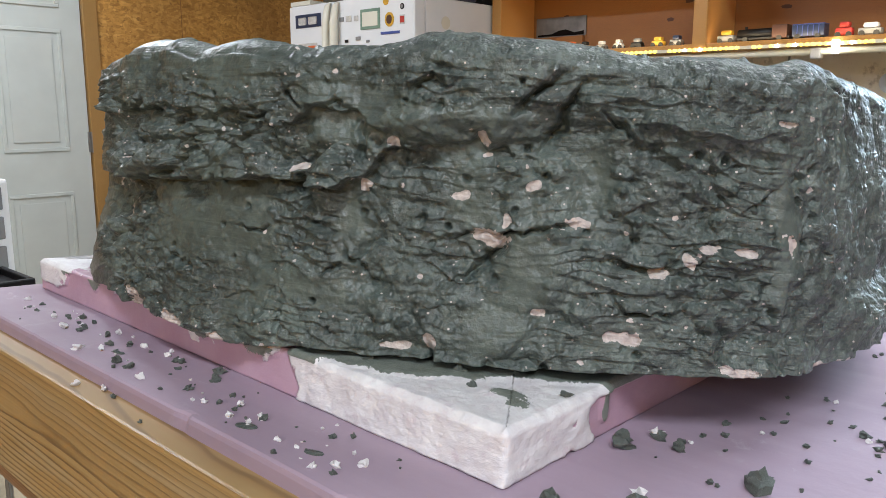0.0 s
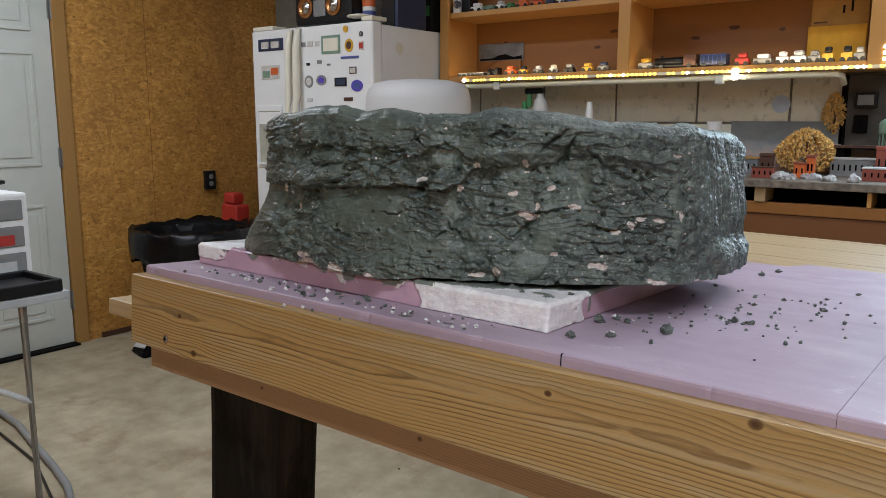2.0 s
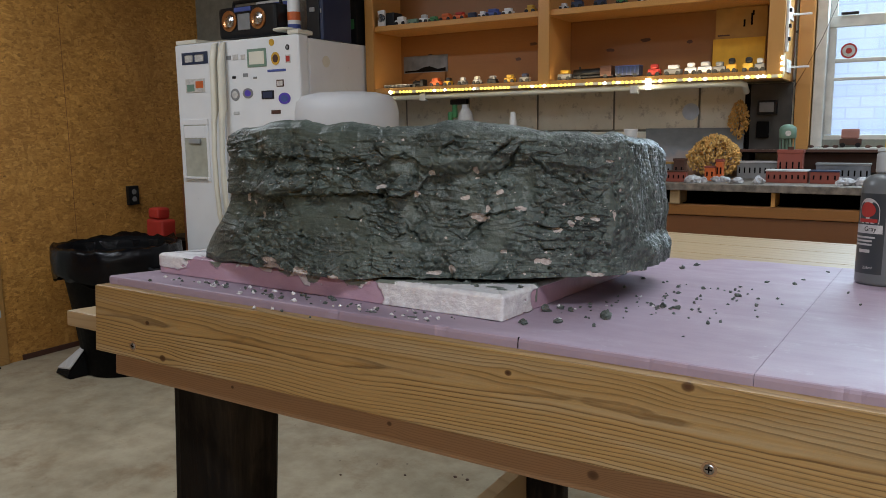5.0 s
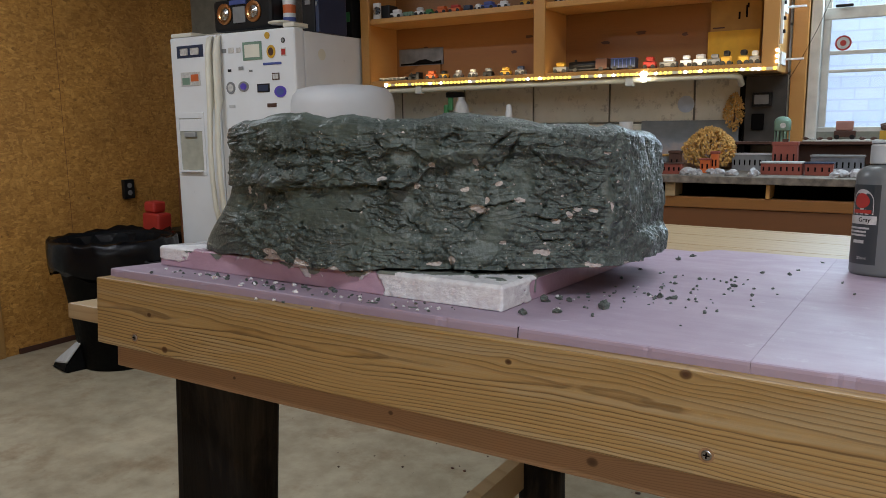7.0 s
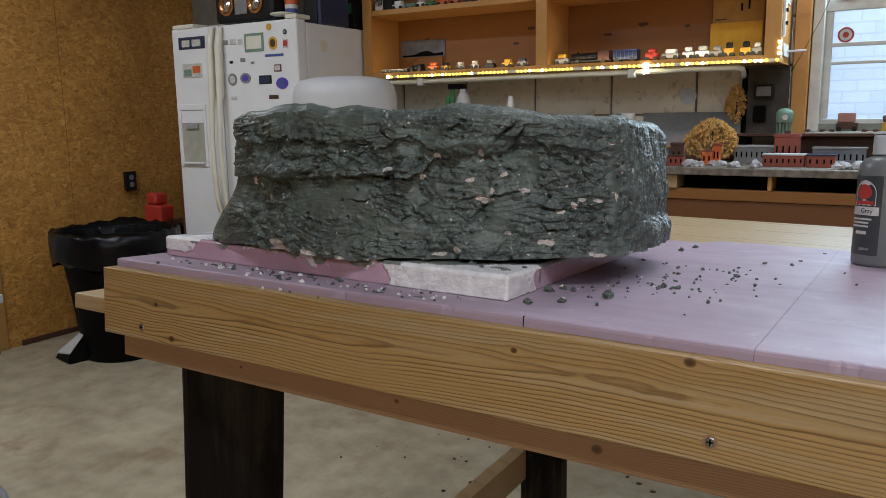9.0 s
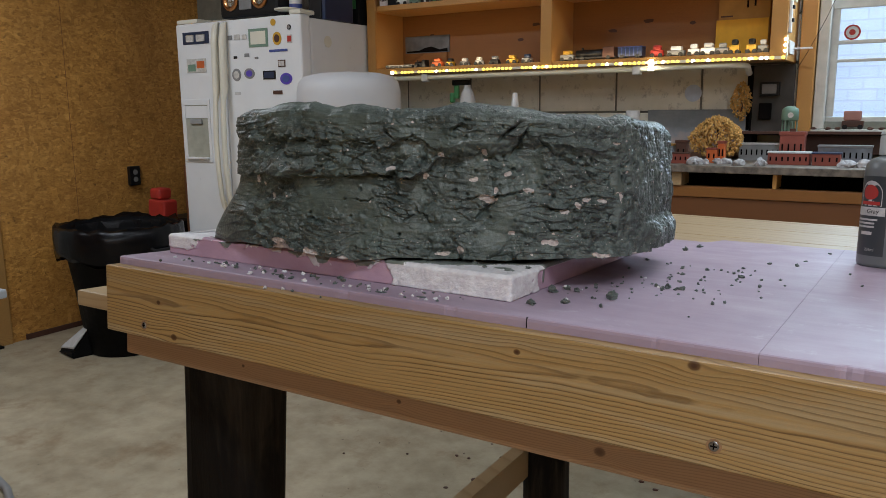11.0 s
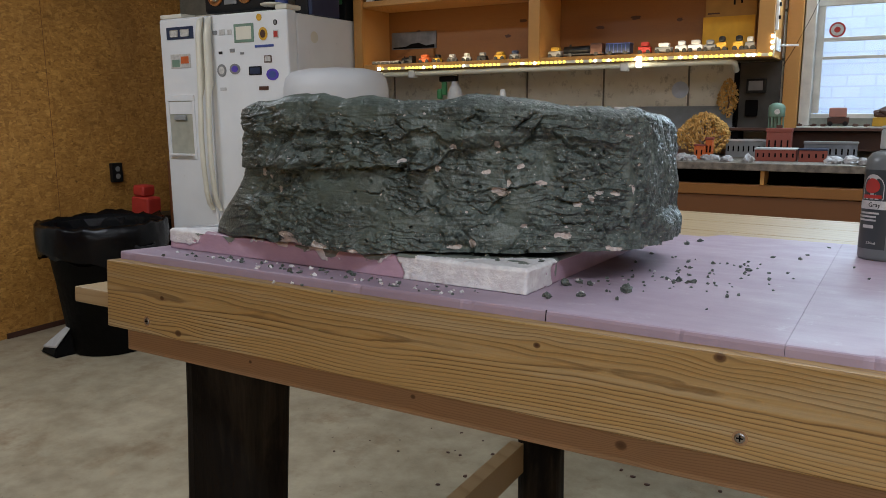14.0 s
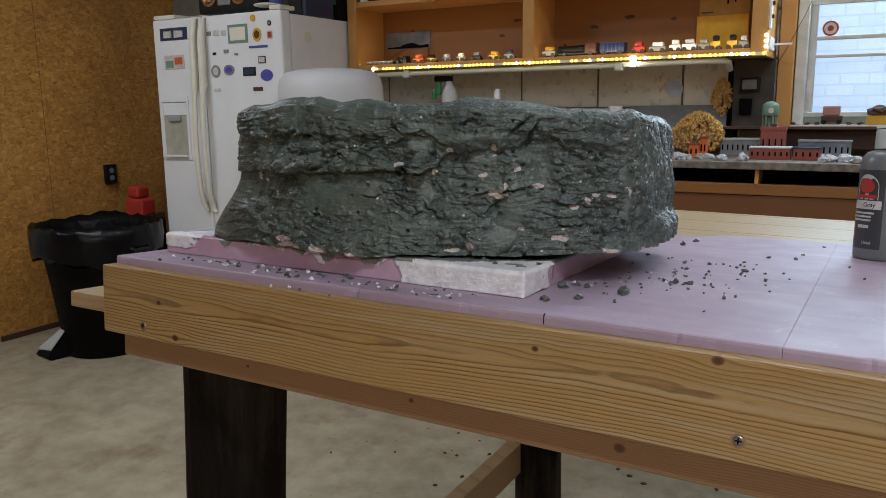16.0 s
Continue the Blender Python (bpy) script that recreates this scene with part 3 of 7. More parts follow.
def outside():
    k = Nodes("bright_siding", 0.8)
    v = k.coords()
    br = k.node("TexBrick", Scale=1.0)
    br.inputs["Mortar Size"].default_value = 0.0035
    br.inputs["Brick Width"].default_value = 0.12
    br.inputs["Row Height"].default_value = 0.052
    br.inputs["Color1"].default_value = (0.50, 0.68, 1.0, 1)
    br.inputs["Color2"].default_value = (0.60, 0.76, 1.0, 1)
    br.inputs["Mortar"].default_value = (0.40, 0.54, 0.80, 1)
    swap = k.node("SeparateXYZ")
    comb = k.node("CombineXYZ")
    k.link(v, swap.inputs[0])
    k.link(swap.outputs[0], comb.inputs[0])
    k.link(swap.outputs[2], comb.inputs[1])
    k.link(comb.outputs[0], br.inputs["Vector"])
    k.link(br.outputs["Color"], k.b.inputs["Emission Color"])
    k.b.inputs["Emission Strength"].default_value = 0.95
    k.colour((0.5, 0.6, 0.7))
    structure("backdrop", box(-0.8, 2.0, 3.42, 3.44, 0.8, 2.6), k.m, "bright bluish outdoor light beyond the window")


outside()


def build_door():
    d = thing("door_1", pose(-3.76, 0.985, 0), "closed white six-panel door with dark hinges", "door", "", "structure")
    part("leaf", box(-0.04, 0.0, -0.46, 0.46, 0.012, 2.05, 0.003), DOOR_WHITE, d)
    for y0, y1 in ((-0.36, -0.06), (0.06, 0.36)):
        for z0, z1 in ((0.16, 0.78), (0.98, 1.56), (1.66, 1.92)):
            f = bmesh.new()
            for a, b, c, e in ((y0, y1, z0, z0 + 0.018), (y0, y1, z1 - 0.018, z1), (y0, y0 + 0.018, z0 + 0.018, z1 - 0.018), (y1 - 0.018, y1, z0 + 0.018, z1 - 0.018)):
                box(0.0, 0.006, a, b, c, e, 0.002, f, 1)
            part("panel_moulding", f, DOOR_WHITE, d)
            part("panel", box(0.0, 0.004, y0 + 0.045, y1 - 0.045, z0 + 0.045, z1 - 0.045, 0.003), DOOR_WHITE, d)
    for z in (0.247, 1.02, 1.78):
        h = part("hinge", box(-0.002, 0.006, 0.452, 0.492, z - 0.05, z + 0.05, 0.001), STEEL, d, "dark steel hinge")
        part("hinge_pin", tube([(0.009, 0.468, z - 0.052), (0.009, 0.468, z + 0.052)], 0.006), STEEL, h)
    part("handle", lathe(((0.0, 0), (0.026, 0.001), (0.026, 0.006), (0.011, 0.012), (0.011, 0.03), (0.026, 0.045), (0.024, 0.058), (0.004, 0.064)), sides=20), STEEL, d).matrix_basis = pose(0.0, -0.40, 0.96, 0, 90, 0)
    structure("trim", box(-3.80, -3.745, 1.452, 1.525, 0.0, 2.12, 0.004), OAK_TRIM, "plain wooden door casing")
    structure("trim", box(-3.80, -3.745, 0.445, 0.518, 0.0, 2.12, 0.004), OAK_TRIM, "plain wooden door casing")
    structure("trim", box(-3.80, -3.745, 0.52, 1.45, 2.06, 2.12, 0.004), OAK_TRIM, "plain wooden door casing")
    structure("trim", box(-3.80, -3.70, 0.52, 1.45, 0.0, 0.012, 0.003), MATT_BLACK, "dark door threshold")


build_door()

# the wooden upright between shelves and window
structure("trim", box(-0.095, -0.034, 2.90, 2.962, 1.10, 2.6, 0.004), STAINED, "varnished upright post beside the window")

# ---- the workbench ----


def log_post(x, y, top, radius, lean, seed):
    """A rough hewn post with shallow flutes and a slight lean."""
    bm = bmesh.new()
    rings = []
    for i in range(15):
        z = top * i / 14
        ring = []
        for j in range(28):
            a = 2 * math.pi * j / 28
            r = radius * (1 + 0.05 * noise.noise(Vector((math.cos(a) * 2 + seed, math.sin(a) * 2, z * 2.5))) + 0.02 * noise.noise(Vector((a * 6, seed, z))))
            ring.append(bm.verts.new((x + lean * (z - top) + r * math.cos(a), y + r * math.sin(a), z)))
        rings.append(ring)
    for a, b in zip(rings, rings[1:]):
        for j in range(28):
            bm.faces.new((a[j], a[(j + 1) % 28], b[(j + 1) % 28], b[j]))
    bm.faces.new(rings[0][::-1])
    bm.faces.new(rings[-1])
    return bm


def screw_head(parent, x, z):
    s = part("screw", lathe(((0.0043, 0), (0.0043, 0.0006), (0.0036, 0.0012)), sides=20), STEEL, parent, "steel cross-head screw")
    s.matrix_basis = TABLE @ pose(x, -0.0789, z, 90, 0, 0)
    cross = box(-0.0028, 0.0028, -0.0006, 0.0006, 0.0012, 0.00145)
    box(-0.0006, 0.0006, -0.0028, 0.0028, 0.0012, 0.00148, 0, cross)
    part("slot", cross, MATT_BLACK, s)
    pit = part("dent", lathe(((0.0065, 0), (0.0065, 0.0003)), sides=18), PINE_APRON, parent)
    pit.matrix_basis = TABLE @ pose(x, -0.0789, z, 90, 0, 0)


def build_workbench():
    b = thing("workbench", None, "heavy pine workbench on rough dark log posts", "workbench")
    rail = part("front_rail", box(-0.567, 1.87, -0.0789, -0.0409, -0.0995, -0.0105, 0.0022), PINE_RAIL, b, "pale pine board with knots and fine grain")
    rail.matrix_basis = TABLE
    apron = part("apron", box(-0.552, 1.86, -0.0594, -0.0409 - 0.0005, -0.1335, -0.0997, 0.002), PINE_APRON, b, "reddish lower board")
    apron.matrix_basis = TABLE
    inner = part("apron", box(-0.552, 1.86, -0.0405, -0.012, -0.1335, -0.052, 0.002), PINE_APRON, b)
    inner.matrix_basis = TABLE
    y = -0.0400
    i = 0
    while y < 1.66:
        w = 0.138
        p = part("plank", box(-0.556 + 0.006 * math.sin(i * 2.1), 1.866, y, min(y + w, 1.68), -0.0505, -0.0128 - 0.0004 * (i % 2), 0.0018), PINE_TOP, b)
        p.matrix_basis = TABLE
        y += w + 0.0012
        i += 1
    end = part("cleat", box(-0.700, -0.40, -0.034, 0.06, -0.0905, -0.0675, 0.0025), PINE_TOP, b, "pale board end sticking out past the rail")
    end.matrix_basis = TABLE
    part("leg", log_post(-0.474, 0.060, 0.925, 0.073, 0.07, 1.0), LOG, b, "dark weathered log post")
    part("leg", log_post(-0.41, 1.05, 0.87, 0.060, 0.0, 4.0), LOG, b, "dark weathered log post")
    part("leg", log_post(1.70, 0.07, 0.90, 0.10, 0.0, 7.0), LOG, b)
    part("leg", log_post(1.70, 1.07, 0.83, 0.08, 0.0, 9.0), LOG, b)
    part("stretcher", box(-0.475, -0.437, 0.14, 1.0, 0.285, 0.365, 0.002), PINE_TOP, b, "pale lower board between the posts")
    screw_head(b, 0.2322, -0.0799)
    screw_head(b, -0.4896, -0.0827)
    return b


build_workbench()


# ---- grids with their own relief ----


def hash3(ix, iy, iz, seed):
    n = (ix * 374761393 + iy * 668265263 + iz * 1442695041 + seed * 974634777) & 0xFFFFFFFF
    n = ((n ^ (n >> 13)) * 1274126177) & 0xFFFFFFFF
    n = ((n ^ (n >> 16)) * 2246822519) & 0xFFFFFFFF
    return ((n ^ (n >> 15)) & 0xFFFFFF) / 0xFFFFFF


TURN = np.array(Euler((0.7, 0.5, 1.1)).to_matrix())


def vnoise(p, freq, seed=0):
    """Smooth value noise, about -1 to 1, for an array of places."""
    if np.ndim(freq) == 0:
        p = p @ TURN
    q = p * np.asarray(freq, float)
    i = np.floor(q).astype(np.int64)
    f = q - i
    f = f * f * f * (f * (f * 6 - 15) + 10)
    out = np.zeros(len(p))
    for dx in (0, 1):
        for dy in (0, 1):
            for dz in (0, 1):
                w = (f[:, 0] if dx else 1 - f[:, 0]) * (f[:, 1] if dy else 1 - f[:, 1]) * (f[:, 2] if dz else 1 - f[:, 2])
                out += w * hash3(i[:, 0] + dx, i[:, 1] + dy, i[:, 2] + dz, seed)
    return out * 2 - 1


def fbm(p, freq, octaves=4, gain=0.5, seed=0):
    f = np.asarray(freq, float)
    out, a, s = np.zeros(len(p)), 1.0, 0.0
    for o in range(octaves):
        out += a * vnoise(p + 3.1 * o, f * 2.03**o, seed + o)
        s += a
        a *= gain
    return out / s


def cells(p, freq, seed=0):
    """Distances to the nearest and second nearest scattered centre, in cells, and the nearest one's random number."""
    q = p * np.asarray(freq, float)
    i = np.floor(q).astype(np.int64)
    d1, d2, pick = np.full(len(p), 9.0), np.full(len(p), 9.0), np.zeros(len(p))
    for dx in (-1, 0, 1):
        for dy in (-1, 0, 1):
            for dz in (-1, 0, 1):
                c = i + (dx, dy, dz)
                o = np.stack([hash3(c[:, 0], c[:, 1], c[:, 2], seed + k) for k in (0, 1, 2)], 1)
                d = np.linalg.norm(c + o - q, axis=1)
                r = hash3(c[:, 0], c[:, 1], c[:, 2], seed + 7)
                closer = d < d1
                d2 = np.where(closer, d1, np.minimum(d2, d))
                pick = np.where(closer, r, pick)
                d1 = np.where(closer, d, d1)
    return d1, d2, pick


def flakes(p, freq, seed, lean):
    """Overlapping leaning flakes: the highest of the tilted plates round scattered centres."""
    q = (p @ TURN) * freq
    i = np.floor(q).astype(np.int64)
    best = np.full(len(p), -9.0)
    for dx in (-1, 0, 1):
        for dy in (-1, 0, 1):
            for dz in (-1, 0, 1):
                c = i + (dx, dy, dz)
                o, s = (np.stack([hash3(c[:, 0], c[:, 1], c[:, 2], seed + k + b) for k in (0, 1, 2)], 1) for b in (0, 20))
                off = q - c - o
                best = np.maximum(best, 0.7 * hash3(c[:, 0], c[:, 1], c[:, 2], seed + 7) + lean * 2 * ((s - 0.5) * off).sum(1) - 0.95 * np.linalg.norm(off, axis=1))
    return best - best.mean()


def step(a, b, x):
    t = np.clip((x - a) / (b - a), 0, 1)
    return t * t * (3 - 2 * t)


def grid_mesh(name, pts, cols, rows, material, closed, attributes=(), cap=None):
    """A sheet of cols x rows places (row by row), its columns joined round if closed."""
    a = np.arange(rows - 1)[:, None] * cols
    c = np.arange(cols if closed else cols - 1)[None, :]
    n = (c + 1) % cols
    quads = np.stack([a + c, a + n, a + cols + n, a + cols + c], -1).reshape(-1, 4)
    faces = quads.tolist()
    verts = pts.tolist()
    for row in cap or ():
        ring = pts[row * cols:(row + 1) * cols]
        verts.append(ring.mean(0).tolist())
        k = len(verts) - 1
        for j in range(cols):
            u, w = row * cols + j, row * cols + (j + 1) % cols
            faces.append([u, w, k] if row else [w, u, k])
    me = bpy.data.meshes.new(name)
    me.from_pydata(verts, [], faces)
    for key, values in attributes:
        at = me.attributes.new(key, "FLOAT", "POINT")
        at.data.foreach_set("value", np.r_[values, np.zeros(len(verts) - len(values))].astype(np.float32))
    me.materials.append(material)
    me.shade_smooth()
    return new(name, me)


def blobs(x, h, places, power=2):
    """The strongest of soft oval spots (x, height, half width, half height)."""
    out = np.zeros(len(x))
    for cx, ch, rx, rh in places:
        out = np.maximum(out, np.exp(-0.7 * (((x - cx) / rx) ** 2 + ((h - ch) / rh) ** 2) ** (power / 2)))
    return out


LEDGE = ((-0.42, -0.35, -0.30, -0.23, -0.177, -0.149, -0.137, -0.123, -0.112, -0.091, -0.066, -0.051), (0.116, 0.1205, 0.1192, 0.1217, 0.1275, 0.127, 0.126, 0.130, 0.147, 0.1532, 0.1529, 0.1483))
LIP = ((-0.42, -0.335, -0.297, -0.268, -0.243, -0.201, -0.178, -0.162, -0.150, -0.139, -0.124, -0.112), (0.171, 0.1627, 0.1643, 0.1675, 0.1618, 0.1619, 0.1584, 0.1528, 0.1678, 0.1644, 0.1682, 0.1566))
# open cracks as bent lines of (x, height), and their depth
CRACKS = (((-0.0305, 0.1927), (-0.0398, 0.1851), (-0.0479, 0.1776), (-0.0523, 0.1672), 0.009), ((-0.0205, 0.1839), (-0.0268, 0.173), (-0.031, 0.1627), (-0.0403, 0.1528), 0.010),
          ((-0.0143, 0.1752), (-0.0073, 0.1686), (0.0024, 0.1578), 0.007), ((-0.1226, 0.162), (-0.1234, 0.140), 0.008), ((-0.0527, 0.1085), (-0.0591, 0.0967), (-0.0659, 0.0852), (-0.0722, 0.0783), 0.009),
          ((-0.0824, 0.0983), (-0.0685, 0.1052), (-0.0527, 0.1097), (-0.0254, 0.1119), 0.006), ((-0.0129, 0.0988), (-0.0013, 0.0949), (0.0106, 0.093), (0.0217, 0.0988), (0.0351, 0.1065), 0.007),
          ((-0.1317, 0.0908), (-0.1253, 0.0785), (-0.1175, 0.0736), (-0.114, 0.0814), 0.006), ((-0.0061, 0.0819), (-0.001, 0.0716), (0.0124, 0.0678), (0.024, 0.0711), 0.005))
CRACKS_SMALL = (((-0.1696, 0.1801), (-0.1563, 0.1727), (-0.1516, 0.1683), 0.006), ((-0.143, 0.1657), (-0.1388, 0.1705), (-0.13, 0.1679), 0.006), ((0.0261, 0.189), (0.0248, 0.1777), 0.005),
                ((-0.0901, 0.1918), (-0.0815, 0.1892), 0.005), ((0.0712, 0.1936), (0.0763, 0.1904), 0.006), ((0.0644, 0.1552), (0.0686, 0.138), (0.0685, 0.1142), 0.005),
                ((-0.1695, 0.0519), (-0.1712, 0.0329), 0.005), ((-0.087, 0.0447), (-0.0855, 0.0287), 0.008), ((-0.096, 0.179), (-0.091, 0.1835), (-0.084, 0.183), 0.010), ((-0.285, 0.1655), (-0.262, 0.166), 0.009),
                ((-0.245, 0.150), (-0.226, 0.141), 0.006), ((-0.205, 0.098), (-0.186, 0.095), (-0.181, 0.1), 0.005), ((-0.268, 0.074), (-0.240, 0.066), 0.005), ((-0.148, 0.078), (-0.136, 0.0795), 0.006))
SMOOTH = ((-0.1994, 0.1071, 0.022, 0.014), (-0.25, 0.090, 0.032, 0.018), (-0.1305, 0.1005, 0.008, 0.0225), (-0.1472, 0.066, 0.03, 0.010), (-0.055, 0.0569, 0.019, 0.0156), (-0.0416, 0.0907, 0.014, 0.026), (-0.0163, 0.1346, 0.009, 0.0205),
          (-0.278, 0.160, 0.014, 0.006), (-0.2818, 0.195, 0.060, 0.011), (-0.2017, 0.189, 0.0274, 0.013), (0.061, 0.112, 0.004, 0.045), (0.0014, 0.055, 0.0141, 0.008))
BRUSHED = ((-0.0954, 0.1799, 0.0282, 0.0239), (-0.0497, 0.1875, 0.0219, 0.0143), (-0.0946, 0.1039, 0.0204, 0.0281), (-0.1435, 0.0435, 0.0241, 0.0083), (0.0409, 0.1447, 0.0127, 0.0201), (-0.0118, 0.1867, 0.02, 0.0127), (0.0645, 0.1766, 0.0094, 0.0113), (-0.1049, 0.068, 0.0181, 0.0128))
CRUMBLY = ((-0.2456, 0.142, 0.0727, 0.0185), (-0.144, 0.1532, 0.0174, 0.0219), (-0.335, 0.0661, 0.05, 0.04), (0.0272, 0.1175, 0.0244, 0.0293), (0.0745, 0.0708, 0.0093, 0.035), (-0.0701, 0.1366, 0.0208, 0.012), (0.0026, 0.139, 0.0138, 0.0175), (-0.36, 0.145, 0.05, 0.025))
CHIPS = ((-0.0608, 0.1042, 0.0075, 0.0058), (-0.0212, 0.1145, 0.0060, 0.0029), (-0.0023, 0.0577, 0.0060, 0.0036), (0.0057, 0.0550, 0.0046, 0.0043), (-0.0427, 0.1332, 0.0030, 0.0035), (-0.0662, 0.1561, 0.0041, 0.0032), (-0.1073, 0.1523, 0.003, 0.0025), (-0.0664, 0.1481, 0.0036, 0.0017),
         (-0.0753, 0.1256, 0.0044, 0.003), (-0.0546, 0.1153, 0.003, 0.003), (0.0142, 0.0921, 0.0036, 0.0036), (0.0264, 0.0983, 0.0026, 0.0042), (0.0466, 0.1051, 0.0032, 0.0026), (0.0361, 0.1065, 0.0037, 0.0029), (0.0613, 0.1098, 0.0018, 0.0059), (0.0493, 0.0431, 0.0064, 0.003))
CHIPS_LOW = ((0.0776, 0.0400, 0.0028, 0.003), (-0.3039, 0.031, 0.0221, 0.006), (-0.308, 0.040, 0.0120, 0.0036), (-0.2633, 0.0300, 0.0124, 0.0053), (-0.1035, 0.0384, 0.0067, 0.0028), (-0.0866, 0.0447, 0.003, 0.0045), (-0.1234, 0.127, 0.0028, 0.0037), (-0.1596, 0.1339, 0.0044, 0.0025),
             (-0.36, 0.1137, 0.0045, 0.0045), (-0.0376, 0.066, 0.0042, 0.0025), (0.0544, 0.1719, 0.0025, 0.0018), (-0.2121, 0.0262, 0.0090, 0.0045), (-0.348, 0.107, 0.004, 0.003), (-0.325, 0.094, 0.004, 0.004))


def build_rock():
    """The hollow block of sculpted grey plaster: one sheet round it, curled in at top and foot."""
    foot = np.array([(-0.35, 0.47), (-0.405, 0.34), (-0.418, 0.17), (-0.408, 0.06), (-0.386, 0.004), (-0.34, -0.014), (-0.27, -0.016), (-0.205, -0.008),
                     (-0.15, 0.008), (-0.095, 0.035), (-0.04, 0.066), (0.012, 0.102), (0.048, 0.130), (0.069, 0.160), (0.080, 0.205), (0.077, 0.29), (0.055, 0.41), (0.0, 0.49), (-0.18, 0.51)])
    n = len(foot)
    # smooth closed curve through the corners
    dense = []
    for i in range(n):
        p0, p1, p2, p3 = (foot[(i + k) % n] for k in (-1, 0, 1, 2))
        t = np.linspace(0, 1, 60, endpoint=False)[:, None]
        dense.append(0.5 * (2 * p1 + (p2 - p0) * t + (2 * p0 - 5 * p1 + 4 * p2 - p3) * t**2 + (3 * p1 - p0 - 3 * p2 + p3) * t**3))
    dense = np.concatenate(dense)
    length = np.r_[0, np.cumsum(np.linalg.norm(np.diff(dense, axis=0, append=dense[:1]), axis=1))]
    # fine columns on the side that faces the walk, coarse ones behind
    front0, front1 = length[60 * 2 + 30], length[60 * 16]
    s = np.r_[np.linspace(front0, front1, 1180, endpoint=False), np.linspace(front1, front0 + length[-1], 70, endpoint=False)] % length[-1]
    loop = np.c_[dense, length[:-1]]
    loop = np.vstack([loop, [*dense[0], length[-1]]])
    fx, fy = np.interp(s, loop[:, 2], loop[:, 0]), np.interp(s, loop[:, 2], loop[:, 1])
    e = 0.008
    gx = np.interp((s + e) % length[-1], loop[:, 2], loop[:, 0]) - np.interp((s - e) % length[-1], loop[:, 2], loop[:, 0])
    gy = np.interp((s + e) % length[-1], loop[:, 2], loop[:, 1]) - np.interp((s - e) % length[-1], loop[:, 2], loop[:, 1])
    g = np.hypot(gx, gy)
    nx, ny = gy / g, -gx / g
    cols = len(s)
    # the rim rises and falls along the block
    top = np.interp(fx, [-0.43, -0.41, -0.35, -0.30, -0.265, -0.235, -0.20, -0.16, -0.13, -0.10, -0.075, -0.03, -0.012, 0.003, 0.03, 0.052, 0.068, 0.08], [0.190, 0.199, 0.2025, 0.207, 0.2095, 0.2015, 0.205, 0.199, 0.2035, 0.205, 0.2065, 0.2045, 0.203, 0.199, 0.200, 0.199, 0.206, 0.206])
    top = top - 0.002
    low = np.interp(fx, [-0.43, -0.40, -0.36, -0.30, -0.25, -0.205, -0.17, -0.146, -0.10, -0.05, 0.0, 0.04, 0.08], [0.028, 0.028, 0.031, 0.031, 0.0275, 0.0262, 0.029, 0.033, 0.0335, 0.034, 0.0365, 0.0395, 0.0405])
    low = np.where(fy > 0.23, 0.044, low)
    low = np.where((fy > 0.25) & (fx < 0.0), 0.03, low)
    rows_in, rows_up, rows_over = 12, 270, 50
    pts, nrm, over = [], [], []
    for r in range(rows_in):
        k = 1 - r / rows_in
        inset = 0.05 * k
        pts.append(np.c_[fx - nx * inset, fy - ny * inset, low + 0.004 * k])
        nrm.append(np.c_[nx * (1 - k), ny * (1 - k), -k * np.ones(cols)])
        over.append(np.zeros(cols))
    for r in range(rows_up):
        k = r / (rows_up - 1)
        z = low + (top - 0.010 - low) * k
        pts.append(np.c_[fx, fy, z])
        nrm.append(np.c_[nx, ny, np.zeros(cols)])
        over.append(np.zeros(cols))
    for r in range(1, rows_over + 1):
        k = r / rows_over
        if k < 0.35:
            a = k / 0.35 * math.pi / 2
            inset, z, up = 0.012 * (1 - math.cos(a)), top - 0.010 + 0.010 * math.sin(a), math.sin(a)
        else:
            inset, z, up = 0.012 + 0.085 * (k - 0.35) / 0.65, top - 0.055 * ((k - 0.35) / 0.65), 1.0
        pts.append(np.c_[fx - nx * inset, fy - ny * inset, z])
        nrm.append(np.c_[nx * (1 - up), ny * (1 - up), up * np.ones(cols)])
        over.append(np.full(cols, k))
    rows = rows_in + rows_up + rows_over
    p, nr = np.concatenate(pts), np.concatenate(nrm)
    nr /= np.linalg.norm(nr, axis=1, keepdims=True) + 1e-9
    x, y, h = p.T
    side = np.clip(1 - np.abs(nr[:, 2]), 0, 1)
    # one factor for the face that the walk sees, one for the streaked end
    front = (y < 0.32) & (x > -0.43)
    end = step(0.72, 0.95, nr[:, 0]) * (x > 0.0)
    wob = 0.0032 * vnoise(p, 55, 401) + 0.0024 * vnoise(p, 140, 402) + 0.0014 * vnoise(p, 320, 403)
    hw = h + wob
    xw = x + 0.004 * vnoise(p, 60, 404) + 0.0022 * vnoise(p, 190, 405)
    # large forms: the overhanging upper band, the recess under its lip, the proud brushed panel, the valley beside it
    d = 0.0045 * fbm(p, (12, 12, 15), 3, 0.5, 3)
    led, lip = np.interp(x, *LEDGE), np.interp(x, *LIP)
    broken = 0.55 + 0.45 * np.clip(1.6 * fbm(p, (30, 30, 8), 2, 0.5, 407) + 0.4, 0, 1)
    proud = broken * np.interp(x, [-0.43, -0.36, -0.30, -0.20, -0.15, -0.12, -0.10, -0.06, -0.035], [0.008, 0.012, 0.017, 0.016, 0.019, 0.014, 0.007, 0.006, 0.0])
    over_ledge = step(-0.0006, 0.0014, hw - led)
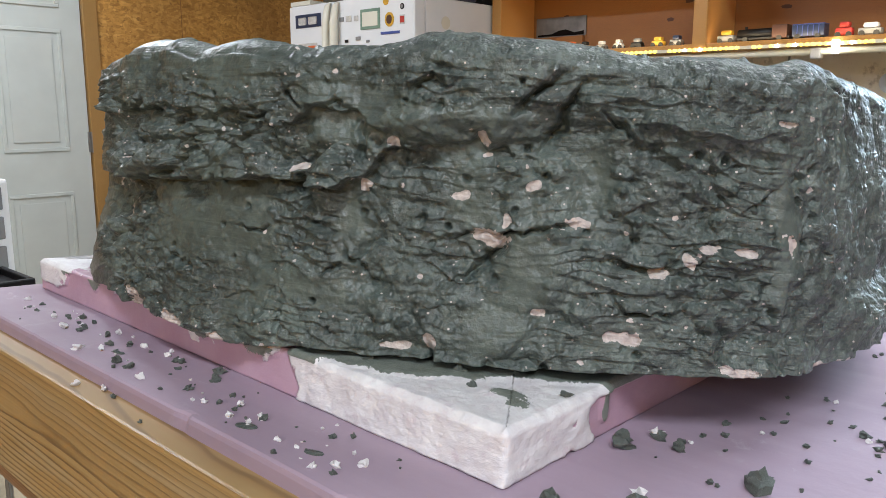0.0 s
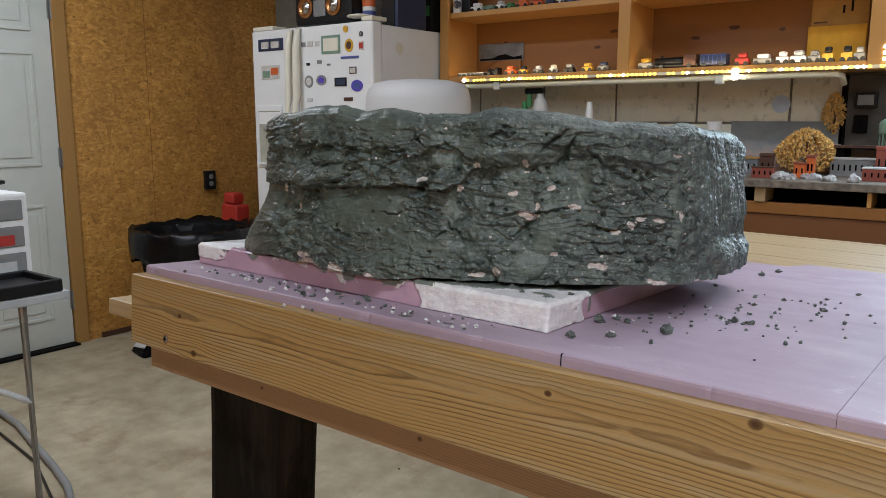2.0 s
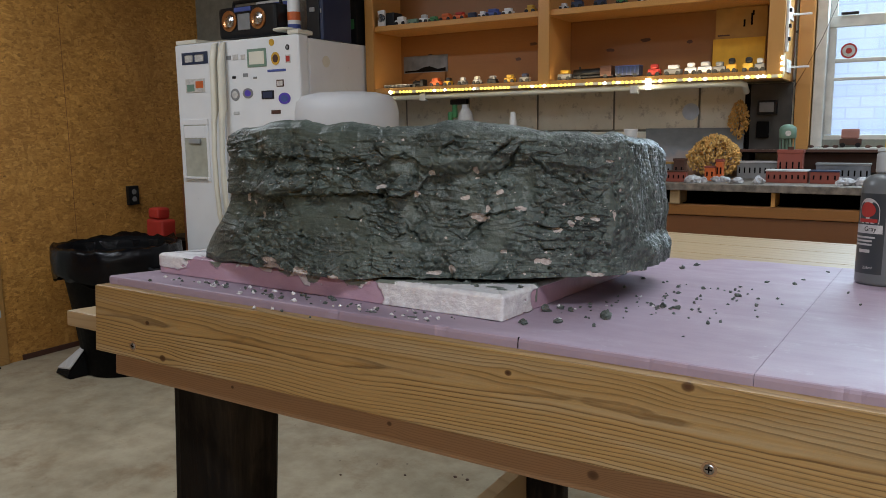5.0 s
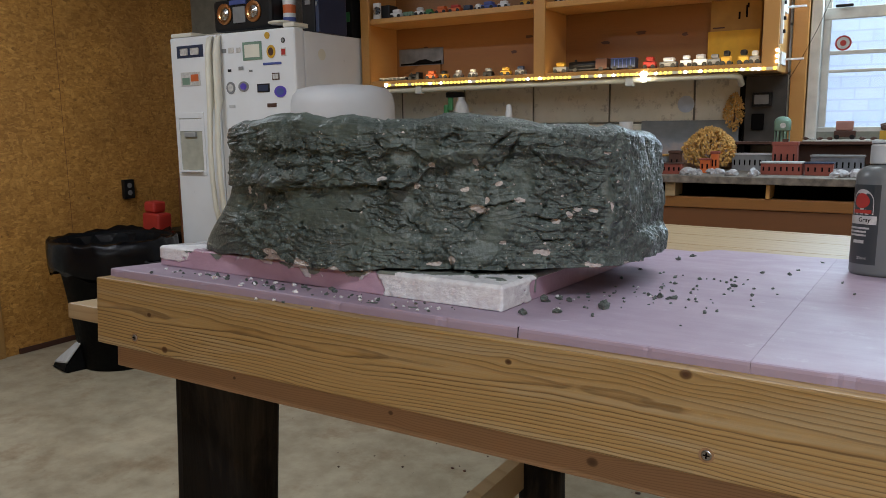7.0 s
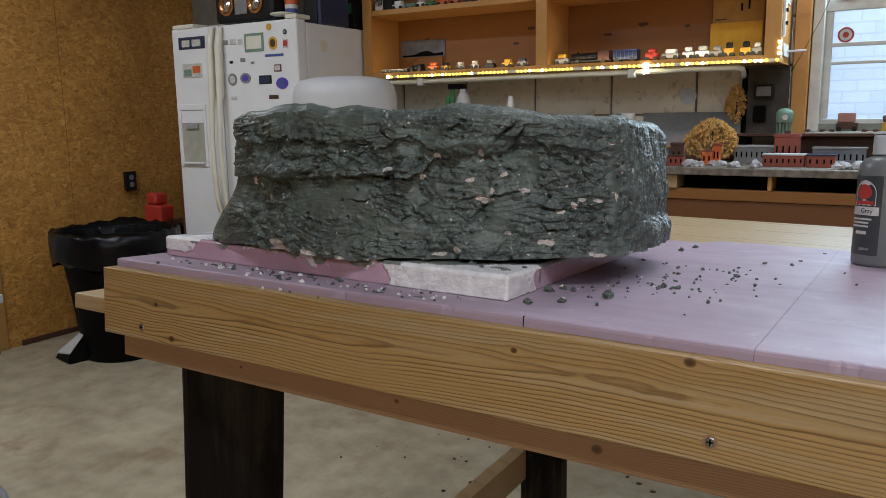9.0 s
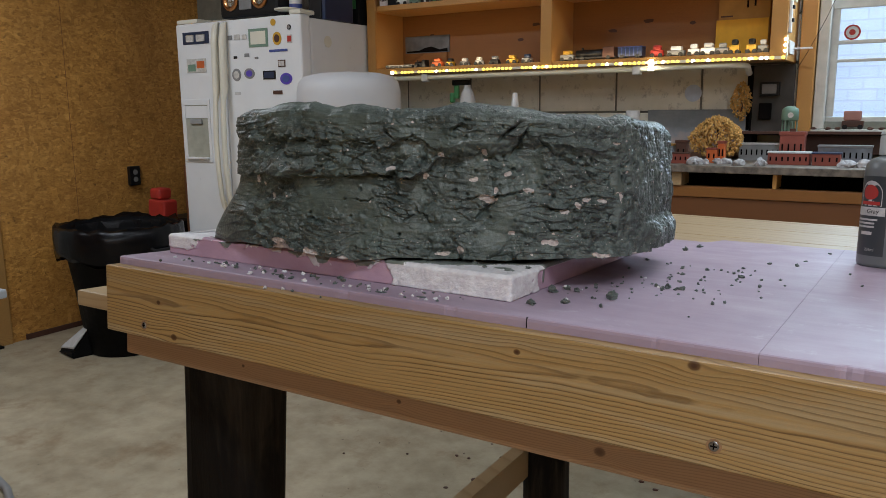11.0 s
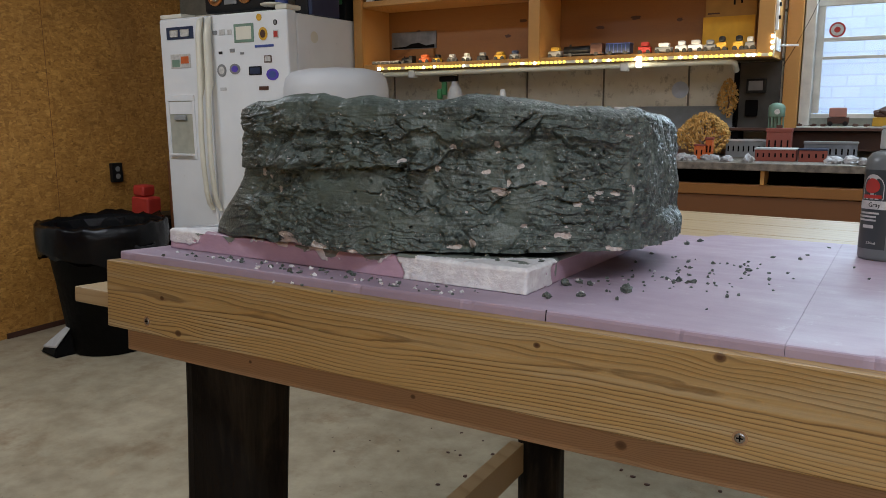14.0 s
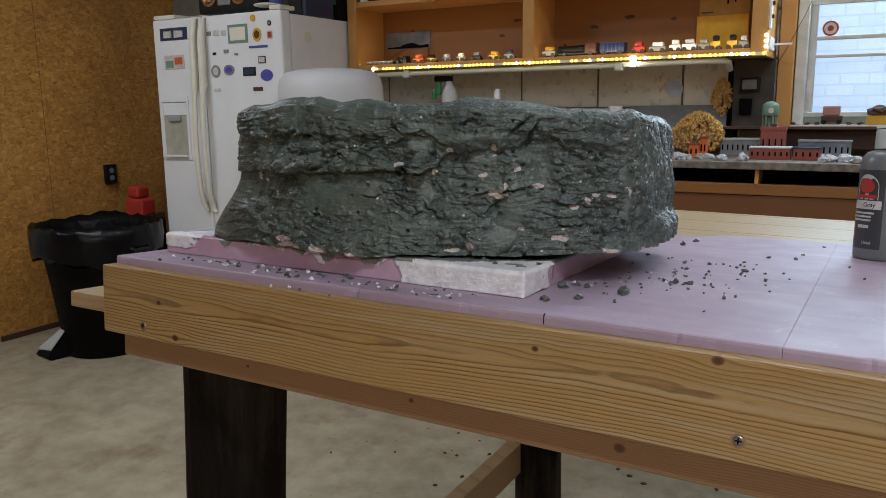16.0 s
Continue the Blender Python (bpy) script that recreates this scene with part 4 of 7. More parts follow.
    d += proud * over_ledge * (0.35 + 0.65 * np.exp(-np.clip(h - led, 0, 1) / 0.03))
    d -= 0.45 * proud * (1 - over_ledge) * np.exp(-np.clip(led - h, 0, 1) / 0.020)
    left = step(-0.098, -0.112, x)
    over_lip = step(-0.0008, 0.0016, hw + 0.6 * wob - lip)
    d += left * np.clip(0.55 + 1.3 * fbm(p, (26, 26, 10), 2, 0.5, 408), 0.1, 1) * (0.0068 * over_lip * (0.5 + 0.5 * np.exp(-np.clip(h - lip, 0, 1) / 0.02)) - 0.0055 * (1 - over_lip) * np.exp(-((lip - h) / 0.012) ** 2))
    panel = np.interp(x, [-0.125, -0.10, -0.045, -0.022, 0.03, 0.055, 0.07], [0.0, 0.016, 0.013, 0.005, 0.009, 0.006, 0.0])
    d += panel * step(0.0, 0.016, hw - np.interp(x, [-0.12, -0.05, -0.02, 0.06], [0.150, 0.150, 0.160, 0.145]))
    d -= 0.010 * np.exp(-(((x + 0.037) / 0.017) ** 2 + ((h - 0.158) / 0.020) ** 2)) + 0.006 * np.exp(-(((x + 0.016) / 0.012) ** 2 + ((h - 0.135) / 0.026) ** 2))
    d += 0.005 * blobs(x, h, ((-0.1994, 0.1071, 0.021, 0.015), (-0.042, 0.088, 0.018, 0.026), (-0.148, 0.064, 0.035, 0.013), (-0.055, 0.050, 0.025, 0.016), (0.01, 0.058, 0.025, 0.02), (-0.27, 0.078, 0.04, 0.03)))
    d -= 0.007 * blobs(x, h, ((-0.066, 0.092, 0.011, 0.012), (-0.156, 0.138, 0.010, 0.009), (-0.36, 0.100, 0.022, 0.016), (-0.335, 0.155, 0.018, 0.012), (-0.118, 0.074, 0.008, 0.006), (-0.1, 0.038, 0.016, 0.005)))
    d += 0.006 * step(0.060, 0.034, h) * step(-0.36, -0.2, x) * step(0.0, -0.15, x)

    def crack(points, deep):
        wide = 0.21 * deep
        off = np.full(len(p), 9.0)
        sgn = np.zeros(len(p))
        for (x0, h0), (x1, h1) in zip(points, points[1:]):
            ax, ah = x1 - x0, h1 - h0
            t = np.clip(((xw - x0) * ax + (hw - h0) * ah) / (ax * ax + ah * ah), 0, 1)
            dist = np.hypot(xw - x0 - t * ax, hw - h0 - t * ah)
            sgn = np.where(dist < off, hw - h0 - t * ah, sgn)
            off = np.minimum(off, dist)
        ends = np.minimum(np.hypot(xw - points[0][0], hw - points[0][1]), np.hypot(xw - points[-1][0], hw - points[-1][1]))
        fade = 0.35 + 0.65 * step(0.0, 0.008, ends)
        return front * fade * (-deep * np.exp(-((off / wide) ** 2)) + 0.22 * deep * np.exp(-(((off - 2.2 * wide) / (1.8 * wide)) ** 2)) * np.where(sgn > 0, 1.0, 0.35)) * (0.5 + 0.5 * step(-0.5, 0.2, vnoise(p, 90, 409)))

    for line in CRACKS + CRACKS_SMALL:
        d += crack(line[:-1], line[-1])
    # a finger's drag down the corner
    rib_x = np.interp(h, [0.07, 0.105, 0.137, 0.157], [0.0612, 0.0616, 0.0591, 0.055])
    d += 0.004 * np.exp(-(((x - rib_x) / 0.0032) ** 2)) * step(0.06, 0.08, h) * step(0.164, 0.154, h) * (y < 0.25)
    smooth = np.clip(blobs(xw, hw, SMOOTH, 3) + 0.8 * step(0.25, 0.55, fbm(p, (15, 15, 19), 2, 0.5, 53)), 0, 1) * front
    brush = np.clip(blobs(xw, hw, BRUSHED, 3) + 0.75 * step(0.0, 0.30, fbm(p, (11, 11, 15), 2, 0.5, 71)), 0, 1) * (1 - 0.8 * smooth) * (1 - end)
    crumbly = np.clip(blobs(xw, hw, CRUMBLY, 3) + 0.5 * step(0.15, 0.45, fbm(p, (17, 17, 17), 2, 0.5, 57)), 0, 1) * (1 - 0.75 * smooth)
    rough = 1 - 0.88 * smooth
    # dragged layers that end in ragged lower edges, like shingles
    for freq, amp, sd in ((62, 0.0036, 411), (135, 0.0024, 431)):
        lean = fbm(p, (10, 10, 10), 2, 0.5, sd + 9)
        u = (h + 0.22 * lean * 0.04 + 0.0022 * vnoise(p, (70, 70, 90), sd + 3)) * freq + 1.35 * fbm(p, (17, 17, 26), 3, 0.55, sd)
        cell = np.floor(u)
        f = u - cell
        keep = step(-0.15, 0.35, vnoise(np.c_[x * 1.0, y, cell * 0.37], (26, 26, 1.7), sd + 5))
        d += amp * keep * rough * (1 - end) * (np.clip(1 - f, 0, 1) ** 1.5 * step(0.0, 0.10, f) - 0.3) * side
    # torn lumps and leaning flakes
    warp = p * (1, 1, 1.25) + 0.006 * np.c_[vnoise(p, 38, 31), vnoise(p, 38, 32), vnoise(p, 38, 33)]
    for fr, amp, sd in ((42, 0.0200, 111), (92, 0.0150, 131), (205, 0.0034, 151)):
        bent = warp + 0.25 / fr * np.c_[vnoise(p, fr * 1.2, sd + 3), vnoise(p, fr * 1.2, sd + 4), vnoise(p, fr * 1.2, sd + 5)]
        zone = 0.30 + 0.70 * crumbly
        if fr > 90:
            zone = np.maximum(zone, 0.22 + 0.60 * step(-0.2, 0.3, fbm(p, fr * 0.22, 2, 0.5, sd + 9)))
        d += amp * zone * rough * (1 - 0.75 * brush) * flakes(bent, fr, sd, 0.62) * (0.35 + 0.65 * side) * (1 - 0.7 * end) * (1 - 0.7 * step(-0.25, -0.7, nr[:, 0]))
    # strokes of the brush, level or leaning
    for lean, sd, sign in ((0.22, 83, 1), (-0.10, 85, -1)):
        where = step(-0.05, 0.15, sign * fbm(p, (9, 9, 11), 2, 0.5, 87))
        along = p + np.c_[np.zeros((len(p), 2)), lean * x + 0.006 * vnoise(p, 22, 81)]
        d += brush * where * side * (0.0019 * vnoise(along, (13, 13, 330), sd) + 0.0018 * vnoise(along, (17, 17, 170), sd + 4))
    # the end hangs in upright folds
    d += end * (0.0042 * (1 - 2.2 * np.abs(fbm(p, (60, 48, 9), 3, 0.5, 171))) + 0.0016 * vnoise(p, (190, 160, 16), 173)) * side * step(0.205, 0.185, h) * step(0.035, 0.075, h)
    # crumbs, pits and grit
    e1, _, pick2 = cells(p, 150, 61)
    d += 0.0046 * (1 - 0.8 * end) * np.clip(0.48 - e1, 0, 1) * (pick2 > 0.84) * (0.25 + 0.75 * rough) * 2
    d -= 0.0080 * np.clip(0.40 - e1 + 0.25 * vnoise(p, 260, 63), 0, 1) * (pick2 < 0.08) * 2
    d += rough * (0.0004 * (1 - 2 * np.abs(vnoise(p, (170, 170, 210), 91))) + 0.0005 * crumbly * (1 - 2 * np.abs(vnoise(p, 310, 92))))
    # where the pale core shows through
    bare = np.zeros(len(p))
    for bx, bh, rx, rh in CHIPS + CHIPS_LOW:
        bare = np.maximum(bare, front * (1.25 - np.hypot((xw - bx) / rx, (hw - 0.5 * wob - bh) / rh) * 0.78))
    f1, _, pick3 = cells(p, 105, 101)
    bare = np.clip(np.maximum(bare, (pick3 > 0.955) * (1.1 - f1 * 3.6) * front), 0, 1)
    d = np.where(bare > 0.5, d * 0.8 - 0.0006, d)
    d *= np.where(np.concatenate(over) > 0.5, 0.7, 1.0) * (1 - 0.6 * step(-0.25, -0.75, nr[:, 0]))
    q = p + nr * (d * np.where(nr[:, 2] > 0.3, 0.5, np.where(nr[:, 2] < -0.3, 0.15, 1.0)))[:, None]
    flare = 0.056 * step(0.125, 0.024, h) * step(-0.33, -0.40, x) * step(0.25, 0.10, y) * step(-0.03, 0.03, y)
    q[:, 0] -= flare + 0.016 * step(-0.2, -0.8, nr[:, 0]) * (y < 0.3)
    # the end leans in at the top and spreads at the foot
    turned = np.tile(step(0.5, 0.9, nx) * (fx > 0), rows)
    q[:, 0] += turned * (0.012 * step(0.085, 0.06, h) * step(0.19, 0.25, y) - 0.006 * step(0.15, 0.22, y) - 0.012 * step(0.09, 0.20, h) * step(0.13, 0.22, y))
    # drips and sag along the foot
    q[:, 2] -= 0.004 * np.clip(vnoise(p, (60, 60, 1), 95), 0, 1) * step(0.05, 0.02, h) * side
    q[:, 2] = np.maximum(q[:, 2], np.where(x > 0.0, 0.012, np.where(y < 0.003, 0.017, 0.0262)))
    rock = grid_mesh("sculpted_rock", q, cols, rows, ROCK, True, (("bare", bare), ("smooth", smooth)), (0, rows - 1))
    rock.matrix_world = TABLE
    return tagged(rock, "dark grey-green sculpted plaster rock block with pale chips", "rock")


build_rock()


def build_slab():
    """The foam base under the block: pink, with ragged white plaster over its corners and grey smears."""
    x0, x1, y1, th = -0.541, 0.0, 0.78, 0.0262
    front = np.linspace(x0, x1, 340)
    side = np.linspace(0, y1, 300)
    outline = np.r_[np.c_[front, 0.006 * (front / x0)], np.c_[x1 - 0.05 * side[1:], side[1:]], [(x0 + 0.02, y1), (x0, y1 * 0.5)]]
    cols = len(outline)
    c = np.array([(x0 + x1) / 2, y1 / 2])
    inward = np.zeros_like(outline)
    inward[:340] = (0, 1)
    inward[340:-2] = (-1, 0)
    inward[339] = (-0.7, 0.7)
    inward[0] = (0.7, 0.7)
    inward[-2:] = (c - outline[-2:]) / np.linalg.norm(c - outline[-2:], axis=1, keepdims=True)
    rows_up, rows_in = 26, 60
    pts = [np.c_[outline, np.full(cols, 0.0005 + (th - 0.003) * r / (rows_up - 1))] for r in range(rows_up)]
    for r in range(1, 5):
        a = r / 4 * math.pi / 2
        pts.append(np.c_[outline + inward * 0.0025 * (1 - math.cos(a)), np.full(cols, th - 0.0025 + 0.0025 * math.sin(a))])
    for r in range(1, rows_in):
        k_ = 0.62 * (r / rows_in) ** 1.25
        pts.append(np.c_[(outline + inward * 0.0025) * (1 - k_) + c * k_, np.full(cols, th)])
    rows = len(pts)
    p = np.concatenate(pts)
    x, y, z = p.T
    wob = 0.02 * vnoise(p, 40, 201) + 0.012 * vnoise(p, 110, 203)
    cover = step(-0.165, -0.13, x + wob) * step(0.075, 0.05, y + 1.6 * wob - 0.8 * (z - 0.013) * (x > -0.005))
    cover = np.maximum(cover, step(-0.165, -0.14, x + wob) * (z > 0.024) * step(0.20, 0.17, y + wob))
    cover = np.maximum(cover, step(-0.478, -0.505, x + wob) * step(0.004, 0.012, z + wob * 0.3))
    cover = np.maximum(cover, step(-0.42, -0.50, x + 2 * wob) * (z > 0.0245) * step(0.16, 0.1, y))
    cover = np.maximum(cover, 0.75 * step(0.012, 0.026, z + 0.6 * wob) * step(-0.44, -0.36, x) * step(-0.13, -0.2, x) * (vnoise(p, 55, 207) > 0.05))
    smear = np.zeros(len(p))
    for sx, sy, sr in ((-0.028, 0.038, 0.016), (-0.016, 0.030, 0.012), (-0.058, 0.046, 0.010), (-0.07, 0.055, 0.012), (-0.10, 0.055, 0.016)):
        smear = np.maximum(smear, 1.1 - np.hypot((x - sx) * 0.8, (y - sy) * 1.6) / sr)
    lip = np.interp(x, [-0.17, -0.15, -0.12, -0.104, -0.075, -0.054, -0.027, 0.0, 0.02], [0.006, 0.001, 0.006, 0.012, 0.021, 0.054, 0.077, 0.094, 0.11])
    smear = np.maximum(smear, np.clip((y - lip + 0.004 * vnoise(p, 70, 221)) / 0.006 + 0.5, 0, 1.6) * (x > -0.165))
    smear = np.maximum(smear, np.clip((y - 0.022 + 0.012 * vnoise(p, 45, 223)) / 0.008, 0, 1.6) * (x < -0.15) * (x > -0.445))
    drip = 1.3 * np.exp(-(((y - 0.094) / 0.0035) ** 2)) * (x > -0.008) * step(0.004, 0.012, z)
    runs = np.clip(0.05 + 2.0 * vnoise(p * (1, 1, 0), 42, 225) - (0.0262 - z) / 0.012, 0, 1.2) * step(-0.12, -0.16, x) * (y < 0.02)
    smear = np.where(z > 0.025, np.clip(smear, 0, 1.6), np.maximum(drip, runs))
    coat = step(0.35, 0.6, cover)
    d = coat * (0.0016 + 0.0013 * fbm(p, 40, 4, 0.6, 211) + 0.0007 * np.abs(fbm(p, 150, 2, 0.5, 213))) + 0.0012 * (smear > 0.5) + 0.0003 * fbm(p, 120, 2, 0.5, 215)
    n = np.zeros_like(p)
    k = np.arange(len(p)) // cols
    out = np.tile(-inward, (rows, 1))
    n[:, :2] = out * (k < rows_up + 2)[:, None]
    n[:, 2] = (k >= rows_up + 2) * 1.0
    q = p + n * d[:, None]
    q[:, 2] = np.maximum(q[:, 2], 0.0004)
    ob = grid_mesh("foam_slab", q, cols, rows, SLAB, True, (("plaster", cover), ("smear", smear)), (0, rows - 1))
    ob.matrix_world = TABLE
    return tagged(ob, "pink foam slab with ragged white plaster on its corners", "foam board")


build_slab()


def foam_board(x0, x1, y1, steps, label):
    """A thin foam sheet with slightly chipped front edge."""
    cols = int((x1 - x0) / 0.004)
    xs = np.linspace(x0, x1, cols)
    rows = []
    chip = np.clip(fbm(np.c_[xs, xs * 0, xs * 0], 45, 3, 0.6, 301) - 0.25, 0, 1) * 0.008
    for yy, zz, c in ((-0.058, -0.0126, 0), (-0.0602, -0.0118, 0.2), (-0.0605, -0.004, 0.6), (-0.0600, -0.0012, 1), (-0.0585, -0.0002, 1), (-0.054, 0.0, 0)):
        rows.append(np.c_[xs, np.full(cols, yy) + chip * c, np.full(cols, zz) - chip * 0.2 * c])
    back = np.interp(xs, *steps)
    for k in np.linspace(0.02, 1, 40):
        rows.append(np.c_[xs, -0.054 + (back + 0.054) * k, np.zeros(cols)])
    rows.append(np.c_[xs, back, np.full(cols, -0.0126)])
    p = np.concatenate(rows)
    p[:, 2] += 0.0004 * vnoise(p, 12, 305)
    ob = grid_mesh("foam_sheet", p, cols, len(rows), FOAM, False)
    ob.data.shade_flat()
    for end in (0, cols - 1):
        ring = [r * cols + end for r in range(len(rows))]
        bm = bmesh.new()
        bm.from_mesh(ob.data)
        bm.verts.ensure_lookup_table()
        f = bm.faces.new([bm.verts[i] for i in (ring if end else ring[::-1])])
        f.smooth = False
        bm.to_mesh(ob.data)
        bm.free()
    ob.matrix_world = TABLE
    return tagged(ob, label, "foam board", "foam sheets on the workbench")


foam_board(-0.5615, 0.2581, 0.8, ((-0.6, 0.03, 0.045, 0.26), (0.79, 0.79, 0.86, 0.862)), "pink foam board covering the end of the workbench")
foam_board(0.2585, 1.5, 0.86, ((0.2, 1.6), (0.865, 0.86)), "pink foam board with light scuffs beside the bottle")
slit = part("cut_mark", box(0.0480, 0.0487, -0.0610, -0.0575, -0.010, 0.0004), MATT_BLACK)
slit.matrix_world = TABLE
tagged(slit, "short dark knife cut in the foam edge", "cut", "", "stuff")
for cx, cy, r in ((-0.30, -0.035, 0.0032), (-0.135, -0.045, 0.0052), (-0.085, -0.040, 0.0042)):
    blot = part("paint_drop", lathe(((r, 0.0002), (r * 0.95, 0.0007), (r * 0.3, 0.0010)), sides=18), ROCK)
    blot.matrix_world = TABLE @ pose(cx, cy, 0, 0, 0, 20) @ Matrix.Diagonal((1.3, 0.7, 1, 1))
    tagged(blot, "flattened drop of grey plaster on the foam", "drop", "dried drops")

# ---- crumbs of plaster on the foam ----
CRUMB_WHITE = plain("white_crumb", (0.72, 0.70, 0.70), 0.7, 0, 0.1, 200, 0.4)
CRUMB_GREY = plain("grey_crumb", (0.105, 0.120, 0.105), 0.45, 0, 0.35, 160, 0.6)
SHAPES = []
for kind in range(5):
    b_ = lump(1.0, 11.0 + kind * 2.7, (1.0 + 0.25 * (kind % 2), 0.85, 0.74), 0.95, 2, 2.1)
    me_ = bpy.data.meshes.new("crumb")
    b_.to_mesh(me_)
    b_.free()
    SHAPES.append(me_)
CRUMB_MESH = {}
for m_ in (CRUMB_GREY, CRUMB_WHITE):
    for i_, me_ in enumerate(SHAPES):
        c_ = me_.copy()
        c_.materials.append(m_)
        CRUMB_MESH[m_.name, i_] = c_


def crumb(x, y, mm, white=False, z=0.0):
    i = random.randrange(5)
    ob = new("plaster_crumb", CRUMB_MESH[("white_crumb" if white else "grey_crumb"), i])
    r = mm / 1000
    ob.matrix_world = TABLE @ pose(x, y, z + r * 0.5, random.uniform(-25, 25), random.uniform(-25, 25), random.uniform(0, 360)) @ Matrix.Diagonal((r, r * random.uniform(0.75, 1.15), r * random.uniform(0.7, 1.1), 1))
    tagged(ob, "dark crumb of plaster stuck on the rim of the block" if z > 0.1 else "small white crumb of plaster on the foam" if white else "dark grey crumb of plaster lying on the foam", "crumb", "crumbs on the foam")


RIGHT_CRUMBS = [(0.081, 0.089, 6.3), (0.049, 0.033, 3.8), (0.025, 0.002, 3.3), (0.012, 0.087, 5.5), (0.017, 0.115, 4.2), (0.030, 0.117, 2.3), (0.035, 0.165, 2.5), (0.057, 0.196, 2.0), (0.079, 0.166, 1.9), (0.061, 0.264, 2.1), (0.016, 0.443, 3.1), (0.097, 0.209, 3.0), (0.112, 0.203, 5.0), (0.128, 0.205, 4.0), (0.134, 0.168, 1.9), (0.082, 0.390, 3.0), (0.098, 0.329, 2.8), (0.031, 0.618, 5.0), (0.038, 0.689, 4.5), (0.115, 0.398, 3.0), (0.130, 0.295, 2.2), (0.168, 0.360, 4.0), (0.154, 0.455, 2.5), (0.177, 0.538, 2.6), (0.215, 0.546, 3.3), (0.220, 0.613, 2.1), (0.242, 0.763, 2.3), (0.289, 0.507, 1.9), (0.310, 0.399, 1.7), (0.091, 0.285, 2.2), (0.054, 0.435, 1.9), (0.115, 0.145, 1.4)]
LEFT_CRUMBS = [(-0.325, -0.052, 3.5), (-0.283, -0.071, 2.4), (-0.263, -0.062, 2.4), (-0.247, -0.064, 1.9), (-0.348, -0.013, 2.6), (-0.324, -0.031, 2.5), (-0.282, -0.045, 3.4), (-0.266, -0.045, 2.9), (-0.304, -0.036, 2.0), (-0.282, -0.007, 2.0), (-0.260, -0.016, 2.5), (-0.257, -0.013, 2.0), (-0.216, -0.050, 1.4), (-0.223, -0.007, 3.4), (-0.187, -0.046, 1.4), (-0.174, -0.037, 1.8), (-0.179, -0.025, 1.8), (-0.163, -0.030, 2.3), (-0.135, -0.044, 1.3), (-0.097, -0.055, 1.7), (-0.199, -0.071, 1.4), (-0.408, -0.014, 2.7), (-0.388, -0.013, 2.2), (-0.483, -0.057, 2.8)]
random.seed(5)
for x_, y_, r_ in RIGHT_CRUMBS:
    crumb(x_, y_, r_, r_ > 4 and random.random() < 0.12)
for n_, (x_, y_, r_) in enumerate(LEFT_CRUMBS):
    crumb(x_, y_, r_, n_ in (0, 1, 2, 4, 9, 14, 17, 18), -0.0105 if y_ < -0.0605 else 0.0)
for _ in range(95):
    a_, b_ = random.gauss(0.115, 0.055), random.gauss(0.26, 0.13)
    if a_ > 0.02 and b_ > 0.02 and (a_ > 0.13 or b_ < 0.1 or random.random() < 0.6):
        crumb(a_, b_, random.uniform(1.0, 2.6), random.random() < 0.12)
for _ in range(78):
    a_ = random.uniform(-0.50, -0.04)
    crumb(a_, random.uniform(-0.052, -0.008), random.choice((0.7, 1.0, 1.3, 1.8, 2.6)), random.random() < 0.5)
for a_, b_, r_, w_ in ((0.008, 0.094, 5.0, 0), (0.019, 0.113, 3.6, 0), (0.034, 0.106, 3.8, 0), (0.034, 0.136, 2.1, 0), (0.042, 0.146, 2.3, 0), (0.034, 0.121, 1.5, 1), (0.080, 0.092, 5.5, 0), (0.047, 0.039, 3.6, 1), (0.021, 0.007, 3.6, 0), (0.088, 0.221, 1.9, 0), (0.055, 0.167, 1.7, 1), (0.060, 0.171, 1.7, 0), (0.087, 0.143, 1.9, 0), (0.076, 0.218, 1.7, 0), (0.096, 0.105, 1.3, 0), (0.110, 0.183, 1.5, 0), (0.051, 0.125, 1.1, 0), (0.030, 0.088, 0.8, 0), (0.106, 0.209, 1.3, 0), (0.087, 0.189, 0.8, 0)):
    crumb(a_, b_, r_, bool(w_))
for a_, b_, r_ in ((-0.125, 0.030, 4.0), (-0.118, 0.022, 3.0), (-0.07, 0.048, 3.5), (-0.008, 0.06, 2.8), (-0.05, 0.035, 2.2), (-0.09, 0.05, 2.5)):
    crumb(a_, b_, r_, False, 0.0275)


# loose bits along the rim of the block
for a_, b_, c_, r_ in ((-0.36, 0.03, 0.199, 2.6), (-0.27, 0.012, 0.203, 2.2), (-0.19, 0.02, 0.196, 3.0), (-0.13, 0.045, 0.202, 3.4), (-0.105, 0.05, 0.204, 2.4), (-0.05, 0.085, 0.203, 3.0), (-0.005, 0.105, 0.198, 4.0), (0.005, 0.11, 0.198, 2.6), (0.03, 0.13, 0.196, 3.2), (0.048, 0.15, 0.197, 2.6), (0.06, 0.18, 0.200, 2.4), (-0.31, 0.02, 0.203, 2.0)):
    crumb(a_, b_, r_, False, c_ - 0.0015)


# ---- the paint bottle ----


